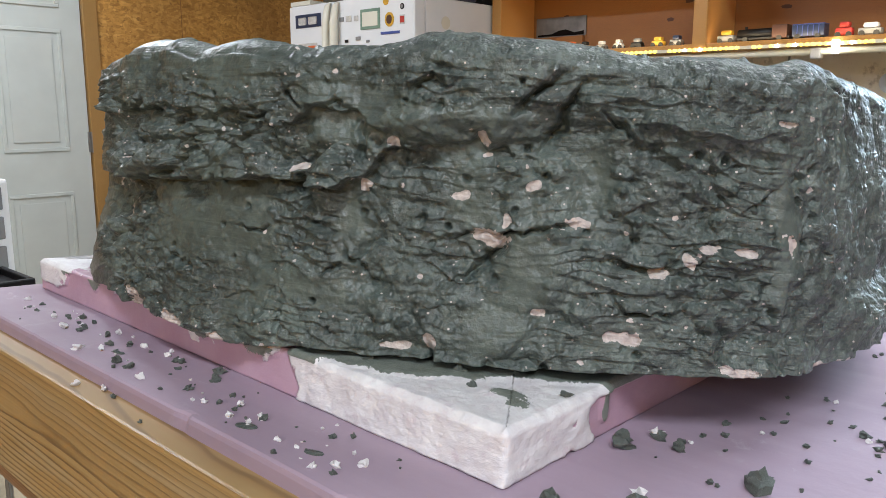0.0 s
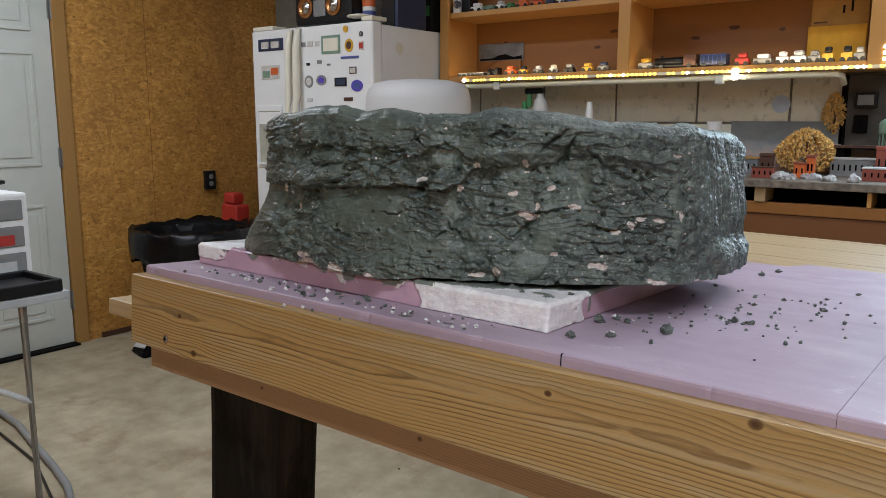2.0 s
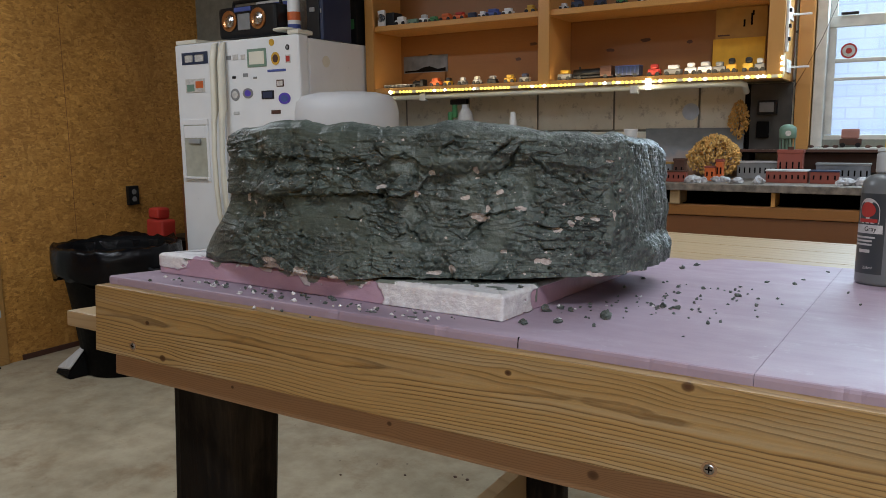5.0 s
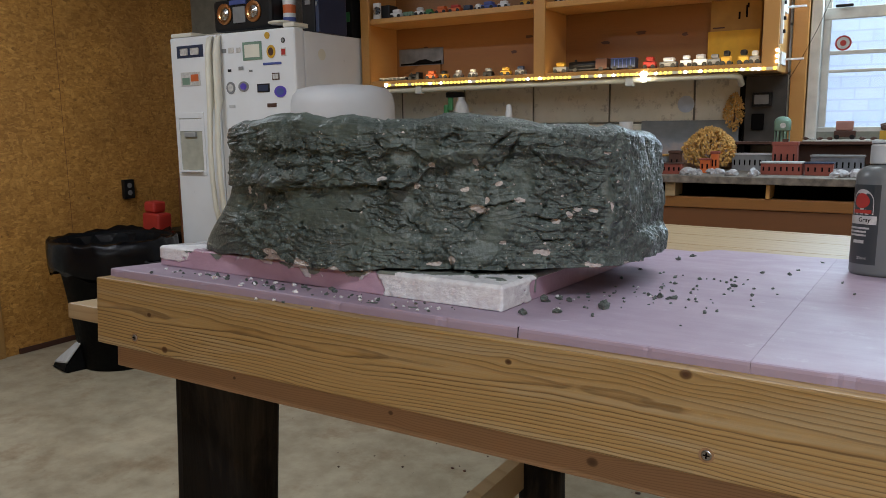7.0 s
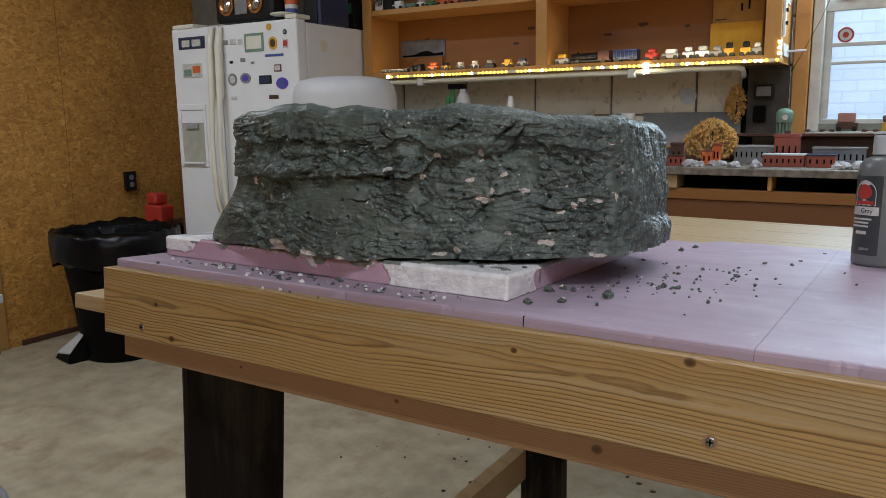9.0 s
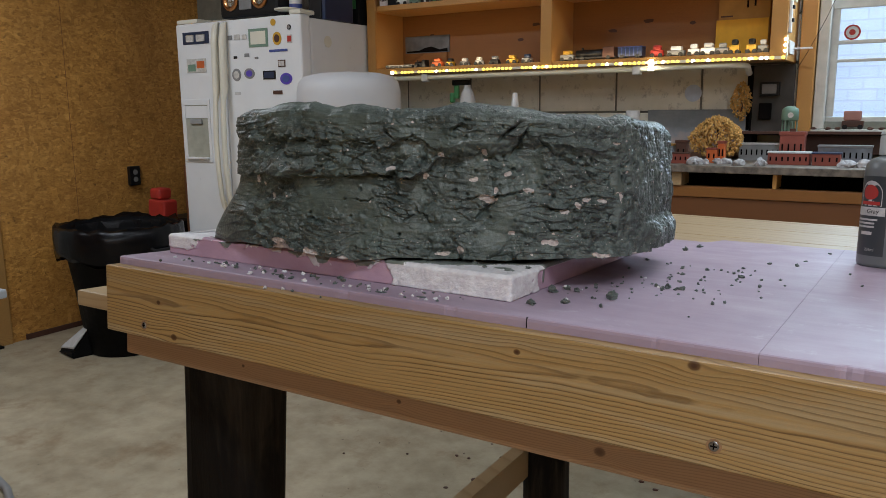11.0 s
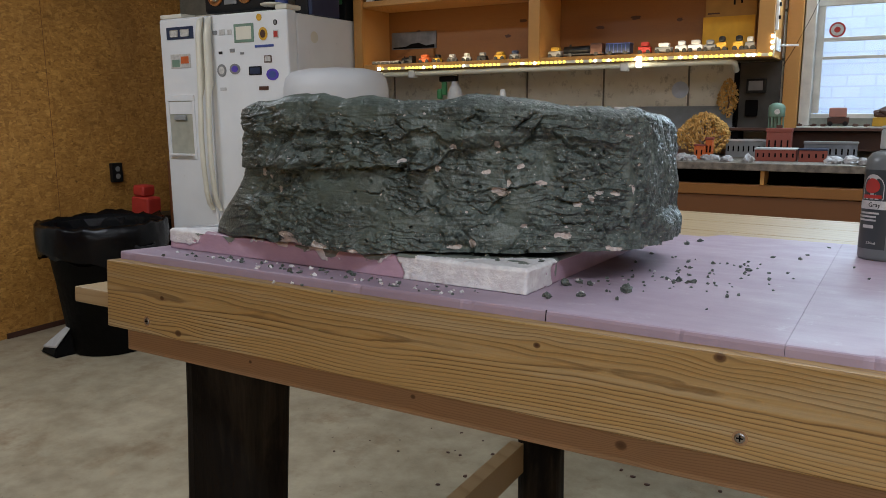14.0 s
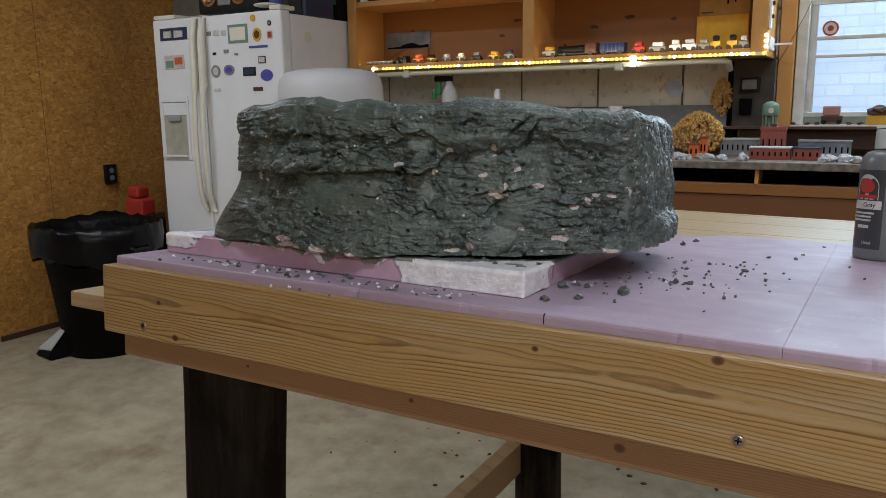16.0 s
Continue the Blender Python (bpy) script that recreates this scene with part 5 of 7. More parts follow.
def build_bottle():
    b = thing("paint_bottle", TABLE @ pose(0.326, 0.655, 0), "grey squeeze bottle of craft paint with a pale flip cap", "bottle")
    body = part("body", lathe(((0.034, 0), (0.037, 0.0015), (0.0385, 0.006), (0.0385, 0.148), (0.037, 0.158), (0.031, 0.166), (0.021, 0.170), (0.016, 0.172), (0.016, 0.175)), sides=56), BOTTLE_GREY, b, smooth=True)
    cap = part("cap", lathe(((0.0205, 0.172), (0.0215, 0.1735), (0.0215, 0.199), (0.0205, 0.2025), (0.010, 0.2035)), sides=48), CAP_GREY, b, "pale grey flip-top cap")
    part("lid", lathe(((0.0212, 0.2036), (0.0216, 0.2044), (0.0205, 0.2080), (0.008, 0.2090)), sides=48), CAP_GREY, cap)

    def wrap(name, a0, a1, z0, z1, r, material, parent, text=""):
        bm = bmesh.new()
        k = max(2, int(abs(a1 - a0) / 4))
        lo = [bm.verts.new((r * math.sin(radians(a0 + (a1 - a0) * i / k)), -r * math.cos(radians(a0 + (a1 - a0) * i / k)), z0)) for i in range(k + 1)]
        hi = [bm.verts.new((v.co.x, v.co.y, z1)) for v in lo]
        for i in range(k):
            bm.faces.new((lo[i], lo[i + 1], hi[i + 1], hi[i]))
        ob = part(name, bm, material, parent, text, True)
        return ob

    # the label faces away to one side of the walk
    front = wrap("label", -100, -2, 0.018, 0.140, 0.03875, LABEL_DARK, b, "dark printed label")
    wrap("band", -99, -6, 0.0795, 0.0925, 0.03895, PRINT, front, "pale name band")
    def plate(name, outline, r, material, text=""):
        """A flat printed shape of (angle, height) corners laid round the bottle."""
        bm = bmesh.new()
        mid = bm.verts.new((r * math.sin(radians(-42)), -r * math.cos(radians(-42)), sum(z for _, z in outline) / len(outline)))
        ring = [bm.verts.new((r * math.sin(radians(a)), -r * math.cos(radians(a)), z)) for a, z in outline]
        for i in range(len(ring)):
            bm.faces.new((mid, ring[i], ring[(i + 1) % len(ring)]))
        return part(name, bm, material, front, text, True)

    arch = [(-42 + 28 * math.cos(radians(t)), 0.112 + 0.021 * math.sin(radians(t))) for t in range(0, 181, 12)]
    plate("emblem", [(-70, 0.0945), (-56, 0.0945), (-42, 0.0945), (-28, 0.0945), (-14, 0.0945)] + arch, 0.03900, PRINT, "pale round-topped emblem")
    plate("emblem_fruit", [(-42 + 19 * math.cos(radians(t)) * (1 - 0.12 * math.sin(radians(t))), 0.1155 + 0.0115 * math.sin(radians(t))) for t in range(0, 360, 15)], 0.0398, RED, "red round print")
    wrap("emblem_bar", -66, -18, 0.0962, 0.1015, 0.0394, RED, front)
    for z, a in ((0.0720, -20), (0.0665, -26), (0.0610, -26)):
        wrap("print_line", -90, a, z, z + 0.0028, 0.03895, PRINT, front)
    wrap("print_box", -60, -30, 0.0500, 0.0550, 0.03895, PRINT, front)
    for text, size, ang, z in (("Gray", 0.0098, -33, 0.0832), ("236ml", 0.0062, -33, 0.0255)):
        cu = bpy.data.curves.new("writing", "FONT")
        cu.body, cu.size, cu.align_x, cu.extrude = text, size, "CENTER", 0.0001
        tmp = new("writing", cu)
        me = bpy.data.meshes.new_from_object(tmp.evaluated_get(bpy.context.evaluated_depsgraph_get()))
        bpy.data.objects.remove(tmp)
        me.materials.append(MATT_BLACK if text == "Gray" else PRINT)
        for v in me.vertices:
            a = v.co.x / 0.039 + radians(ang)
            r = 0.0392 + v.co.z
            v.co = Vector((r * math.sin(a), -r * math.cos(a), z + v.co.y))
        ob = new("writing", me)
        ob.parent = front
        ob["label"] = "printed words"


build_bottle()

# ---- the refrigerator ----


def build_fridge():
    f = thing("refrigerator", pose(-2.5835, 2.14, 0), "white side-by-side refrigerator covered in magnets", "refrigerator")
    half, top = 0.4295, 1.676
    part("body", box(-half + 0.004, half - 0.004, 0.075, 0.70, 0.02, top - 0.012, 0.008), FRIDGE_WHITE, f)
    part("grille", box(-half + 0.02, half - 0.02, 0.05, 0.075, 0.02, 0.09, 0.004), FRIDGE_GREY, f)
    seam = -0.085
    left = part("freezer_door", box(-half, seam - 0.004, 0.0, 0.07, 0.10, top, 0.014, None, 3), FRIDGE_WHITE, f)
    right = part("fridge_door", box(seam + 0.004, half, 0.0, 0.07, 0.10, top, 0.014, None, 3), FRIDGE_WHITE, f)
    for x, parent in ((seam - 0.028, left), (seam + 0.028, right)):
        grip = bmesh.new()
        rings = []
        for z, out, wide, deep in ((1.668, 0.004, 0.012, 0.006), (1.655, 0.018, 0.016, 0.014), (1.58, 0.030, 0.0175, 0.020), (1.34, 0.034, 0.0175, 0.022), (1.31, 0.040, 0.016, 0.016), (1.28, 0.046, 0.0145, 0.013), (1.10, 0.056, 0.0145, 0.012), (0.95, 0.054, 0.0145, 0.012), (0.80, 0.042, 0.0145, 0.012), (0.74, 0.026, 0.015, 0.014), (0.705, 0.006, 0.013, 0.008)):
            rings.append([grip.verts.new((x + wide * math.cos(a), -out - deep * math.sin(a), z)) for a in (2 * math.pi * j / 14 for j in range(14))])
        for lo, hi in zip(rings, rings[1:]):
            for j in range(14):
                grip.faces.new((lo[j], lo[(j + 1) % 14], hi[(j + 1) % 14], hi[j]))
        grip.faces.new(rings[0])
        grip.faces.new(rings[-1][::-1])
        part("handle", grip, CREAM, parent, "long cream moulded handle", True)
    for x0, x1 in ((-half + 0.005, -0.27), (half - 0.075, half - 0.004)):
        part("hinge_cover", box(x0, x1, 0.006, 0.11, top + 0.001, top + 0.022, 0.006), CREAM, f, "cream hinge cover")
    # ice and water dispenser
    dx0, dx1 = -0.41, -0.205
    frame = bmesh.new()
    for a, b, c, d in ((dx0, dx1, 1.262, 1.292), (dx0, dx1, 0.965, 0.99), (dx0, dx0 + 0.018, 0.99, 1.262), (dx1 - 0.018, dx1, 0.99, 1.262)):
        box(a, b, -0.006, 0.003, c, d, 0.003, frame)
    disp = part("dispenser", frame, FRIDGE_WHITE, left, "water dispenser in the door")
    part("recess", box(dx0 + 0.018, dx1 - 0.018, -0.0008, 0.001, 0.99, 1.262), RECESS, disp)
    part("panel", box(dx0 + 0.02, dx1 - 0.02, -0.004, 0.0, 1.195, 1.258, 0.002), FRIDGE_WHITE, disp)
    part("spout", box(dx0 + 0.06, dx1 - 0.06, -0.014, 0.0, 1.165, 1.19, 0.004), FRIDGE_GREY, disp)
    part("ledge", box(dx0 + 0.02, dx1 - 0.02, -0.022, 0.0, 0.982, 0.992, 0.002), FRIDGE_WHITE, disp)

    def flat(name, x0, x1, z0, z1, material, text, inner=None):
        cx, cz = (x0 + x1) / 2 + 2.5835, (z0 + z1) / 2
        w, h = (x1 - x0) / 2, (z1 - z0) / 2
        m = part(name, box(cx - w, cx + w, -0.0035, -0.0005, cz - h, cz + h, 0.0008, None, 1), material, f, text)
        if inner:
            part("print", box(cx - w * 0.78, cx + w * 0.78, -0.0045, -0.0034, cz - h * 0.7, cz + h * 0.7), inner, m)
        return m

    def disc(x0, x1, z0, z1, material, text, inner):
        cx, cz = (x0 + x1) / 2 + 2.5835, (z0 + z1) / 2
        r = (x1 - x0) / 2
        m = part("round_magnet", lathe(((r, 0), (r, 0.003)), sides=24), material, f, text)
        m.matrix_basis = pose(cx, -0.0005, cz, 90, 0, 0) @ Matrix.Diagonal((1, (z1 - z0) / (x1 - x0), 1, 1))
        part("print", lathe(((r * 0.62, 0.003), (r * 0.62, 0.0042)), sides=20), inner, m)
        return m

    sign = flat("magnet", -2.958, -2.765, 1.571, 1.632, NAVY, "dark blue oblong magnet with pale shapes")
    for a, b in ((0.03, 0.085), (0.105, 0.165)):
        part("print", box(-0.3745 + a, -0.3745 + b, -0.0048, -0.0034, 1.583, 1.618, 0.006), PRINT, sign)
    photo = flat("photo", -2.94, -2.797, 1.428, 1.498, PRINT, "small photo with brown and red patches")
    part("print", box(-0.345, -0.29, -0.0046, -0.0034, 1.435, 1.47), SAGE, photo)
    part("print", box(-0.28, -0.225, -0.0046, -0.0034, 1.45, 1.485), ORANGE, photo)
    flat("picture", -2.488, -2.361, 1.536, 1.623, SAGE, "framed picture magnet, green border and cream middle", CREAM)
    disc(-2.329, -2.275, 1.539, 1.600, YELLOW, "oval yellow badge with a dark middle", BROWN)
    disc(-2.339, -2.307, 1.630, 1.662, YELLOW, "small yellow round magnet", YELLOW)
    disc(-2.235, -2.212, 1.605, 1.630, BLACK, "small black round magnet", MODEL_GREY)
    flat("magnet", -2.238, -2.207, 1.545, 1.583, PRINT, "pink and white small magnet", RED)
    flat("magnet", -2.357, -2.239, 1.508, 1.519, BLUE, "thin blue strip magnet")
    flat("photo", -2.302, -2.256, 1.436, 1.469, BROWN, "small dark photo", PRINT)
    disc(-2.613, -2.553, 1.378, 1.438, MODEL_GREY, "oval grey badge with a pale middle", PRINT)
    disc(-2.529, -2.460, 1.387, 1.437, MODEL_GREY, "round grey and violet badge", VIOLET)
    flat("magnet", -2.403, -2.322, 1.380, 1.421, BLACK, "black oblong magnet with a pale line", NAVY)
    disc(-2.292, -2.217, 1.353, 1.407, VIOLET, "round bright violet magnet", BLUE)
    for x0, x1, z0, z1, m in ((-2.631, -2.601, 1.58, 1.60, MODEL_GREY), (-2.587, -2.55, 1.577, 1.603, PRINT), (-2.532, -2.503, 1.577, 1.60, PRINT), (-2.522, -2.49, 1.492, 1.509, MODEL_GREY), (-2.597, -2.573, 1.486, 1.499, BLACK), (-2.453, -2.43, 1.48, 1.49, MODEL_GREY), (-2.343, -2.283, 1.308, 1.326, BROWN), (-2.60, -2.56, 1.31, 1.325, PALE_GREY)):
        flat("magnet", x0, x1, z0, z1, m, "tiny magnet")
    stain = part("sticker", lathe(((0.028, 0), (0.028, 0.0015)), sides=16), CREAM, f, "torn beige sticker on the side")
    stain.matrix_basis = pose(half - 0.0035, 0.20, 1.56, 0, 90, 0)


build_fridge()


def build_boombox():
    b = thing("portable_stereo", pose(-2.585, 2.30, 1.699), "black portable stereo with two chrome speaker cones", "stereo")
    part("body", box(-0.20, 0.20, -0.06, 0.10, 0.0, 0.155, 0.022, None, 3), BLACK, b)
    for x in (-0.115, 0.085):
        rim = part("speaker", lathe(((0.052, 0.0), (0.052, 0.006), (0.040, 0.008), (0.030, 0.002), (0.006, -0.006)), sides=26), COPPER, b, "orange-tinted chrome speaker")
        rim.matrix_basis = pose(x, -0.060, 0.085, 90, 0, 0)
        cone = part("cone", lathe(((0.03, 0.004), (0.012, 0.012), (0.004, 0.014)), sides=20), CHROME, rim)
    part("cassette_door", box(-0.055, 0.03, -0.066, -0.060, 0.035, 0.115, 0.004), MODEL_GREY, b)
    part("display", box(-0.075, 0.04, -0.068, -0.055, 0.125, 0.148, 0.003), BLUE, b)
    part("handle", tube([(-0.17, 0.02, 0.15), (-0.16, 0.02, 0.19), (0.16, 0.02, 0.19), (0.17, 0.02, 0.15)], 0.010), BLACK, b)


def fridge_top_clutter():
    build_boombox()
    p = thing("paper_pile", pose(-2.56, 2.43, 1.6645), "pile of white packets behind the stereo", "packets")
    part("packet", box(-0.14, 0.12, 0.0, 0.12, 0.0, 0.24, 0.008), PRINT, p)
    part("stripe", box(-0.12, 0.10, -0.004, -0.001, 0.20, 0.225), BLUE, p)
    for x, m1, text in ((-2.345, WHITE_PLASTIC, "white spray can with orange and blue bands"),):
        c = thing("spray_can", pose(x, 2.33, 1.699), text, "can")
        part("body", lathe(((0.03, 0), (0.032, 0.003), (0.032, 0.16), (0.024, 0.175), (0.010, 0.18)), sides=22), m1, c, "", True)
        part("band", lathe(((0.0325, 0.07), (0.0325, 0.11)), sides=22), ORANGE, c)
        part("band", lathe(((0.0325, 0.03), (0.0325, 0.05)), sides=22), BLUE, c)
        part("cap", lathe(((0.026, 0.176), (0.026, 0.21), (0.02, 0.215)), sides=20), ORANGE, c)
    for x0, x1, h, m, text in ((-2.255, -2.175, 0.30, BLACK, "tall black case standing on the refrigerator"), (-2.172, -2.150, 0.28, NAVY, "narrow dark blue board standing on the refrigerator"), (-2.02, -1.93, 0.26, BLACK, "black case beside the refrigerator top")):
        if x0 < -2.1:
            c = thing("storage_case", pose((x0 + x1) / 2, 2.42, 1.6645), text, "case", "cases on the refrigerator")
            w = (x1 - x0) / 2
            part("shell", box(-w, w, -0.10, 0.12, 0.0, h, 0.006), m, c)
            part("latch", box(-w * 0.4, w * 0.4, -0.106, -0.1, h * 0.45, h * 0.52, 0.002), MODEL_GREY, c)
    # what stands further back beside the cabinet
    c = thing("storage_case", pose(-2.20, 2.66, 1.6645), "black case with green label standing at the back", "case", "cases on the refrigerator")
    part("shell", box(-0.035, 0.03, -0.05, 0.06, 0.0, 0.30, 0.006), BLACK, c)
    part("label", box(-0.02, 0.015, -0.053, -0.050, 0.08, 0.13), GREEN, c)
    bowl = thing("shallow_dish", pose(-2.285, 2.20, 1.7005), "cream plastic dish upside down on the refrigerator", "dish")
    part("rim", lathe(((0.05, 0), (0.062, 0.004), (0.062, 0.010), (0.045, 0.014), (0.01, 0.015)), sides=28), CREAM, bowl, "", True)


fridge_top_clutter()

drum = thing("plastic_drum", pose(-1.872, 2.13, 0), "large white rounded plastic drum beside the refrigerator", "drum")
part("shell", lathe(((0.20, 0.0), (0.22, 0.01), (0.233, 1.06), (0.237, 1.24), (0.235, 1.31), (0.226, 1.35), (0.200, 1.378), (0.14, 1.392), (0.015, 1.400)), sides=56), DRUM_WHITE, drum, "", True)
part("band", lathe(((0.231, 0.98), (0.236, 0.985), (0.236, 1.0), (0.231, 1.005)), sides=56), PALE_GREY, drum)

# ---- wall shelves with model vehicles ----
CX0, CX1, CY0, CY1 = -2.14, -0.112, 2.66, 2.952


def build_cabinet():
    c = thing("wall_shelf_unit", None, "varnished open wall shelves full of model vehicles", "shelf unit")
    part("back", box(CX0 + 0.02, CX1 - 0.02, CY1 - 0.008, CY1, 1.435, 2.46), PLY_BACK, c, "dark varnished plywood back")
    for z in (1.412, 1.728, 2.08, 2.44):
        part("shelf", box(CX0 + 0.021, CX1 - 0.021, CY0 + 0.001, CY1 - 0.009, z, z + 0.026, 0.002), STAINED, c)
    for x in (CX0, CX1 - 0.02):
        part("side", box(x, x + 0.02, CY0, CY1, 1.405, 2.47, 0.002), STAINED, c)
    part("divider", box(-1.14, -1.12, CY0 + 0.002, CY1 - 0.009, 1.439, 2.439, 0.001), STAINED, c)
    for x0, x1 in ((CX0, CX0 + 0.052), (-1.158, -1.103), (CX1 - 0.060, CX1)):
        part("stile", box(x0, x1, CY0 - 0.019, CY0 - 0.001, 1.405, 2.47, 0.003), STAINED, c)
    part("lower_rail", box(CX0 + 0.053, CX1 - 0.061, CY0 - 0.012, CY0 - 0.001, 1.408, 1.438, 0.002), STAINED, c)
    for k, (x, z) in enumerate(((-1.93, 1.62), (-1.40, 1.57), (-0.92, 1.585), (-0.55, 1.6), (-1.32, 1.64), (-0.75, 1.62))):
        n = part("knot", lump(0.014, 40 + k, (1.0, 0.9, 0.06), 0.7, 2, 1.8), BROWN, c)
        n.matrix_basis = pose(x, CY1 - 0.0081, z, 90, 0, 0) @ Matrix.Diagonal((1.0 + 0.3 * (k % 3), 0.6, 1, 1))
    return c


build_cabinet()


def led_strip():
    s = thing("light_strip", None, "string of small lit yellow lamps under the shelf edge", "light strip")
    part("tape", box(CX0 + 0.14, CX1 + 0.004, CY0 - 0.0195, CY0 - 0.0125, 1.409, 1.421, 0.001), CREAM, s)
    part("tape", box(CX1 + 0.0005, CX1 + 0.006, CY0 - 0.016, CY0 - 0.006, 1.42, 1.50, 0.001), CREAM, s)
    dome = lathe(((0.0062, 0), (0.0064, 0.002), (0.0052, 0.005), (0.0025, 0.0068)), sides=12)
    me = {}
    for m in (LED_YELLOW, LED_WHITE):
        b = dome.copy()
        d = bpy.data.meshes.new("lamp")
        b.to_mesh(d)
        b.free()
        d.materials.append(m)
        me[m.name] = d
    dome.free()
    r = random.Random(4)
    x, n = CX0 + 0.155, 0
    while x < CX1 + 0.003:
        if r.random() > 0.13:
            ob = new("lamp", me["led_white" if r.random() < (0.12 if x < -0.5 else 0.45) or n == 0 else "led_yellow"])
            ob.parent = s
            ob.matrix_basis = pose(x, CY0 - 0.020, 1.415, 90, 0, 0) @ Matrix.Diagonal((1.6, 1.6, 1, 1) if n == 0 else (1, 1, 1, 1))
        n += 1
        x += 0.0205
    for z in (1.44, 1.462, 1.484):
        ob = new("lamp", me["led_white"])
        ob.parent = s
        ob.matrix_basis = pose(CX1 - 0.003, CY0 - 0.020, z, 90, 0, 0)
    # the clip is no lamp; its brightness comes from an emissive shell
    clip = thing("cable_clip", pose(-0.64, CY0 - 0.022, 1.398), "white clip on the light strip, given a glow", "clip")
    part("shell", box(-0.012, 0.012, -0.012, 0.001, -0.018, 0.028, 0.004), LED_WHITE, clip)
    part("screw", lathe(((0.004, 0), (0.004, 0.002)), sides=10), STEEL, clip).matrix_basis = pose(0, -0.012, -0.008, 90, 0, 0)


led_strip()

pipe = thing("conduit", None, "off-white pipe clipped below the shelves", "pipe")
part("tube", tube([(-2.06, 2.668, 1.386), (-1.2, 2.668, 1.390), (-0.66, 2.668, 1.392)], 0.0125, None, 14), CREAM, pipe, "", True)
part("tube", tube([(-0.655, 2.668, 1.392), (-0.36, 2.668, 1.394), (-0.275, 2.672, 1.394), (-0.262, 2.70, 1.388), (-0.26, 2.74, 1.36)], 0.0125, None, 14), CREAM, pipe, "", True)
for x_ in (-1.80, -0.71):
    part("bracket", box(x_ - 0.018, x_ + 0.018, 2.652, 2.686, 1.366, 1.405, 0.006), PALE_GREY, pipe)


def toy(x0, x1, z, height, paint, roof, y=2.74, shape="car"):
    """A small model vehicle: body, cab or load, and wheels."""
    w = x1 - x0
    t = thing("model_" + shape, pose((x0 + x1) / 2, y, z), TOY_LABEL[shape].format(paint.name.replace("_", " ")), "model " + shape, "models on the shelves")
    d = min(0.055, max(0.03, w * 0.6))
    r = min(0.010, height * 0.25)
    if shape == "car":
        part("body", box(-w / 2, w / 2, -d / 2, d / 2, r * 0.7, height * 0.62, height * 0.12), paint, t)
        part("cab", box(-w * 0.30, w * 0.34, -d * 0.42, d * 0.42, height * 0.62, height, height * 0.14), roof, t)
    elif shape == "wagon":
        part("body", box(-w / 2, w / 2, -d / 2, d / 2, r, height * 0.94, 0.002), paint, t)
        part("roof", box(-w / 2 - 0.001, w / 2 + 0.001, -d / 2 - 0.001, d / 2 + 0.001, height * 0.94, height, 0.002), roof, t)
        for k in range(1, 6):
            part("rib", box(-w / 2 + w * k / 6 - 0.0012, -w / 2 + w * k / 6 + 0.0012, -d / 2 - 0.0022, -d / 2, r * 1.3, height * 0.9), roof, t)
    elif shape == "engine":
        part("boiler", tube([(-w / 2, 0, height * 0.52), (w * 0.2, 0, height * 0.55)], height * 0.32, None, 16), paint, t, "", True)
        part("cab", box(w * 0.18, w * 0.46, -d / 2, d / 2, r, height, 0.003), roof, t)
        part("chimney", tube([(-w * 0.36, 0, height * 0.7), (-w * 0.36, 0, height)], height * 0.09), paint, t)
        part("frame", box(-w / 2, w / 2, -d * 0.4, d * 0.4, r * 0.8, height * 0.3, 0.002), paint, t)
    for sx in (-0.32, 0.32):
        for sy in (-1, 1):
            part("wheel", tube([(sx * w, sy * d * 0.44, r), (sx * w, sy * d * 0.54, r)], r, None, 12), BLACK, t)


TOY_LABEL = {"car": "small {} model car on the shelf", "wagon": "{} model railway wagon on the shelf", "engine": "{} model steam engine on the shelf"}
Z1, Z2 = 1.4385, 1.7545
for row in ((-2.075, -1.91, 0.018, BLACK, MODEL_GREY, "wagon"), (-1.90, -1.83, 0.040, BLACK, BLACK, "engine"), (-1.795, -1.737, 0.045, ORANGE, ORANGE, "car"), (-1.712, -1.672, 0.042, YELLOW, BLACK, "car"),
            (-1.629, -1.588, 0.040, MODEL_GREY, PALE_GREY, "car"), (-1.545, -1.508, 0.042, PALE_GREY, CREAM, "car"), (-1.463, -1.416, 0.042, BLACK, MODEL_GREY, "car"), (-1.371, -1.319, 0.042, YELLOW, YELLOW, "car"),
            (-1.29, -1.241, 0.044, MODEL_GREY, NAVY, "car"), (-1.093, -1.028, 0.050, MODEL_GREY, YELLOW, "car"), (-1.015, -0.823, 0.058, BLACK, BROWN, "engine"), (-0.813, -0.704, 0.054, NAVY, BLUE, "wagon"),
            (-0.672, -0.617, 0.054, RED, RED, "car"), (-0.598, -0.526, 0.046, MODEL_GREY, WHITE_PLASTIC, "car"), (-0.512, -0.464, 0.052, WHITE_PLASTIC, WHITE_PLASTIC, "car"), (-0.458, -0.399, 0.053, WHITE_PLASTIC, PALE_GREY, "car"),
            (-0.395, -0.346, 0.050, MODEL_GREY, MODEL_GREY, "car"), (-0.343, -0.302, 0.062, YELLOW, BLACK, "car"), (-0.277, -0.235, 0.062, YELLOW, BLACK, "car"), (-0.232, -0.192, 0.056, MODEL_GREY, PALE_GREY, "car")):
    toy(row[0], row[1], Z1, row[2], row[3], row[4], 2.735, row[5])
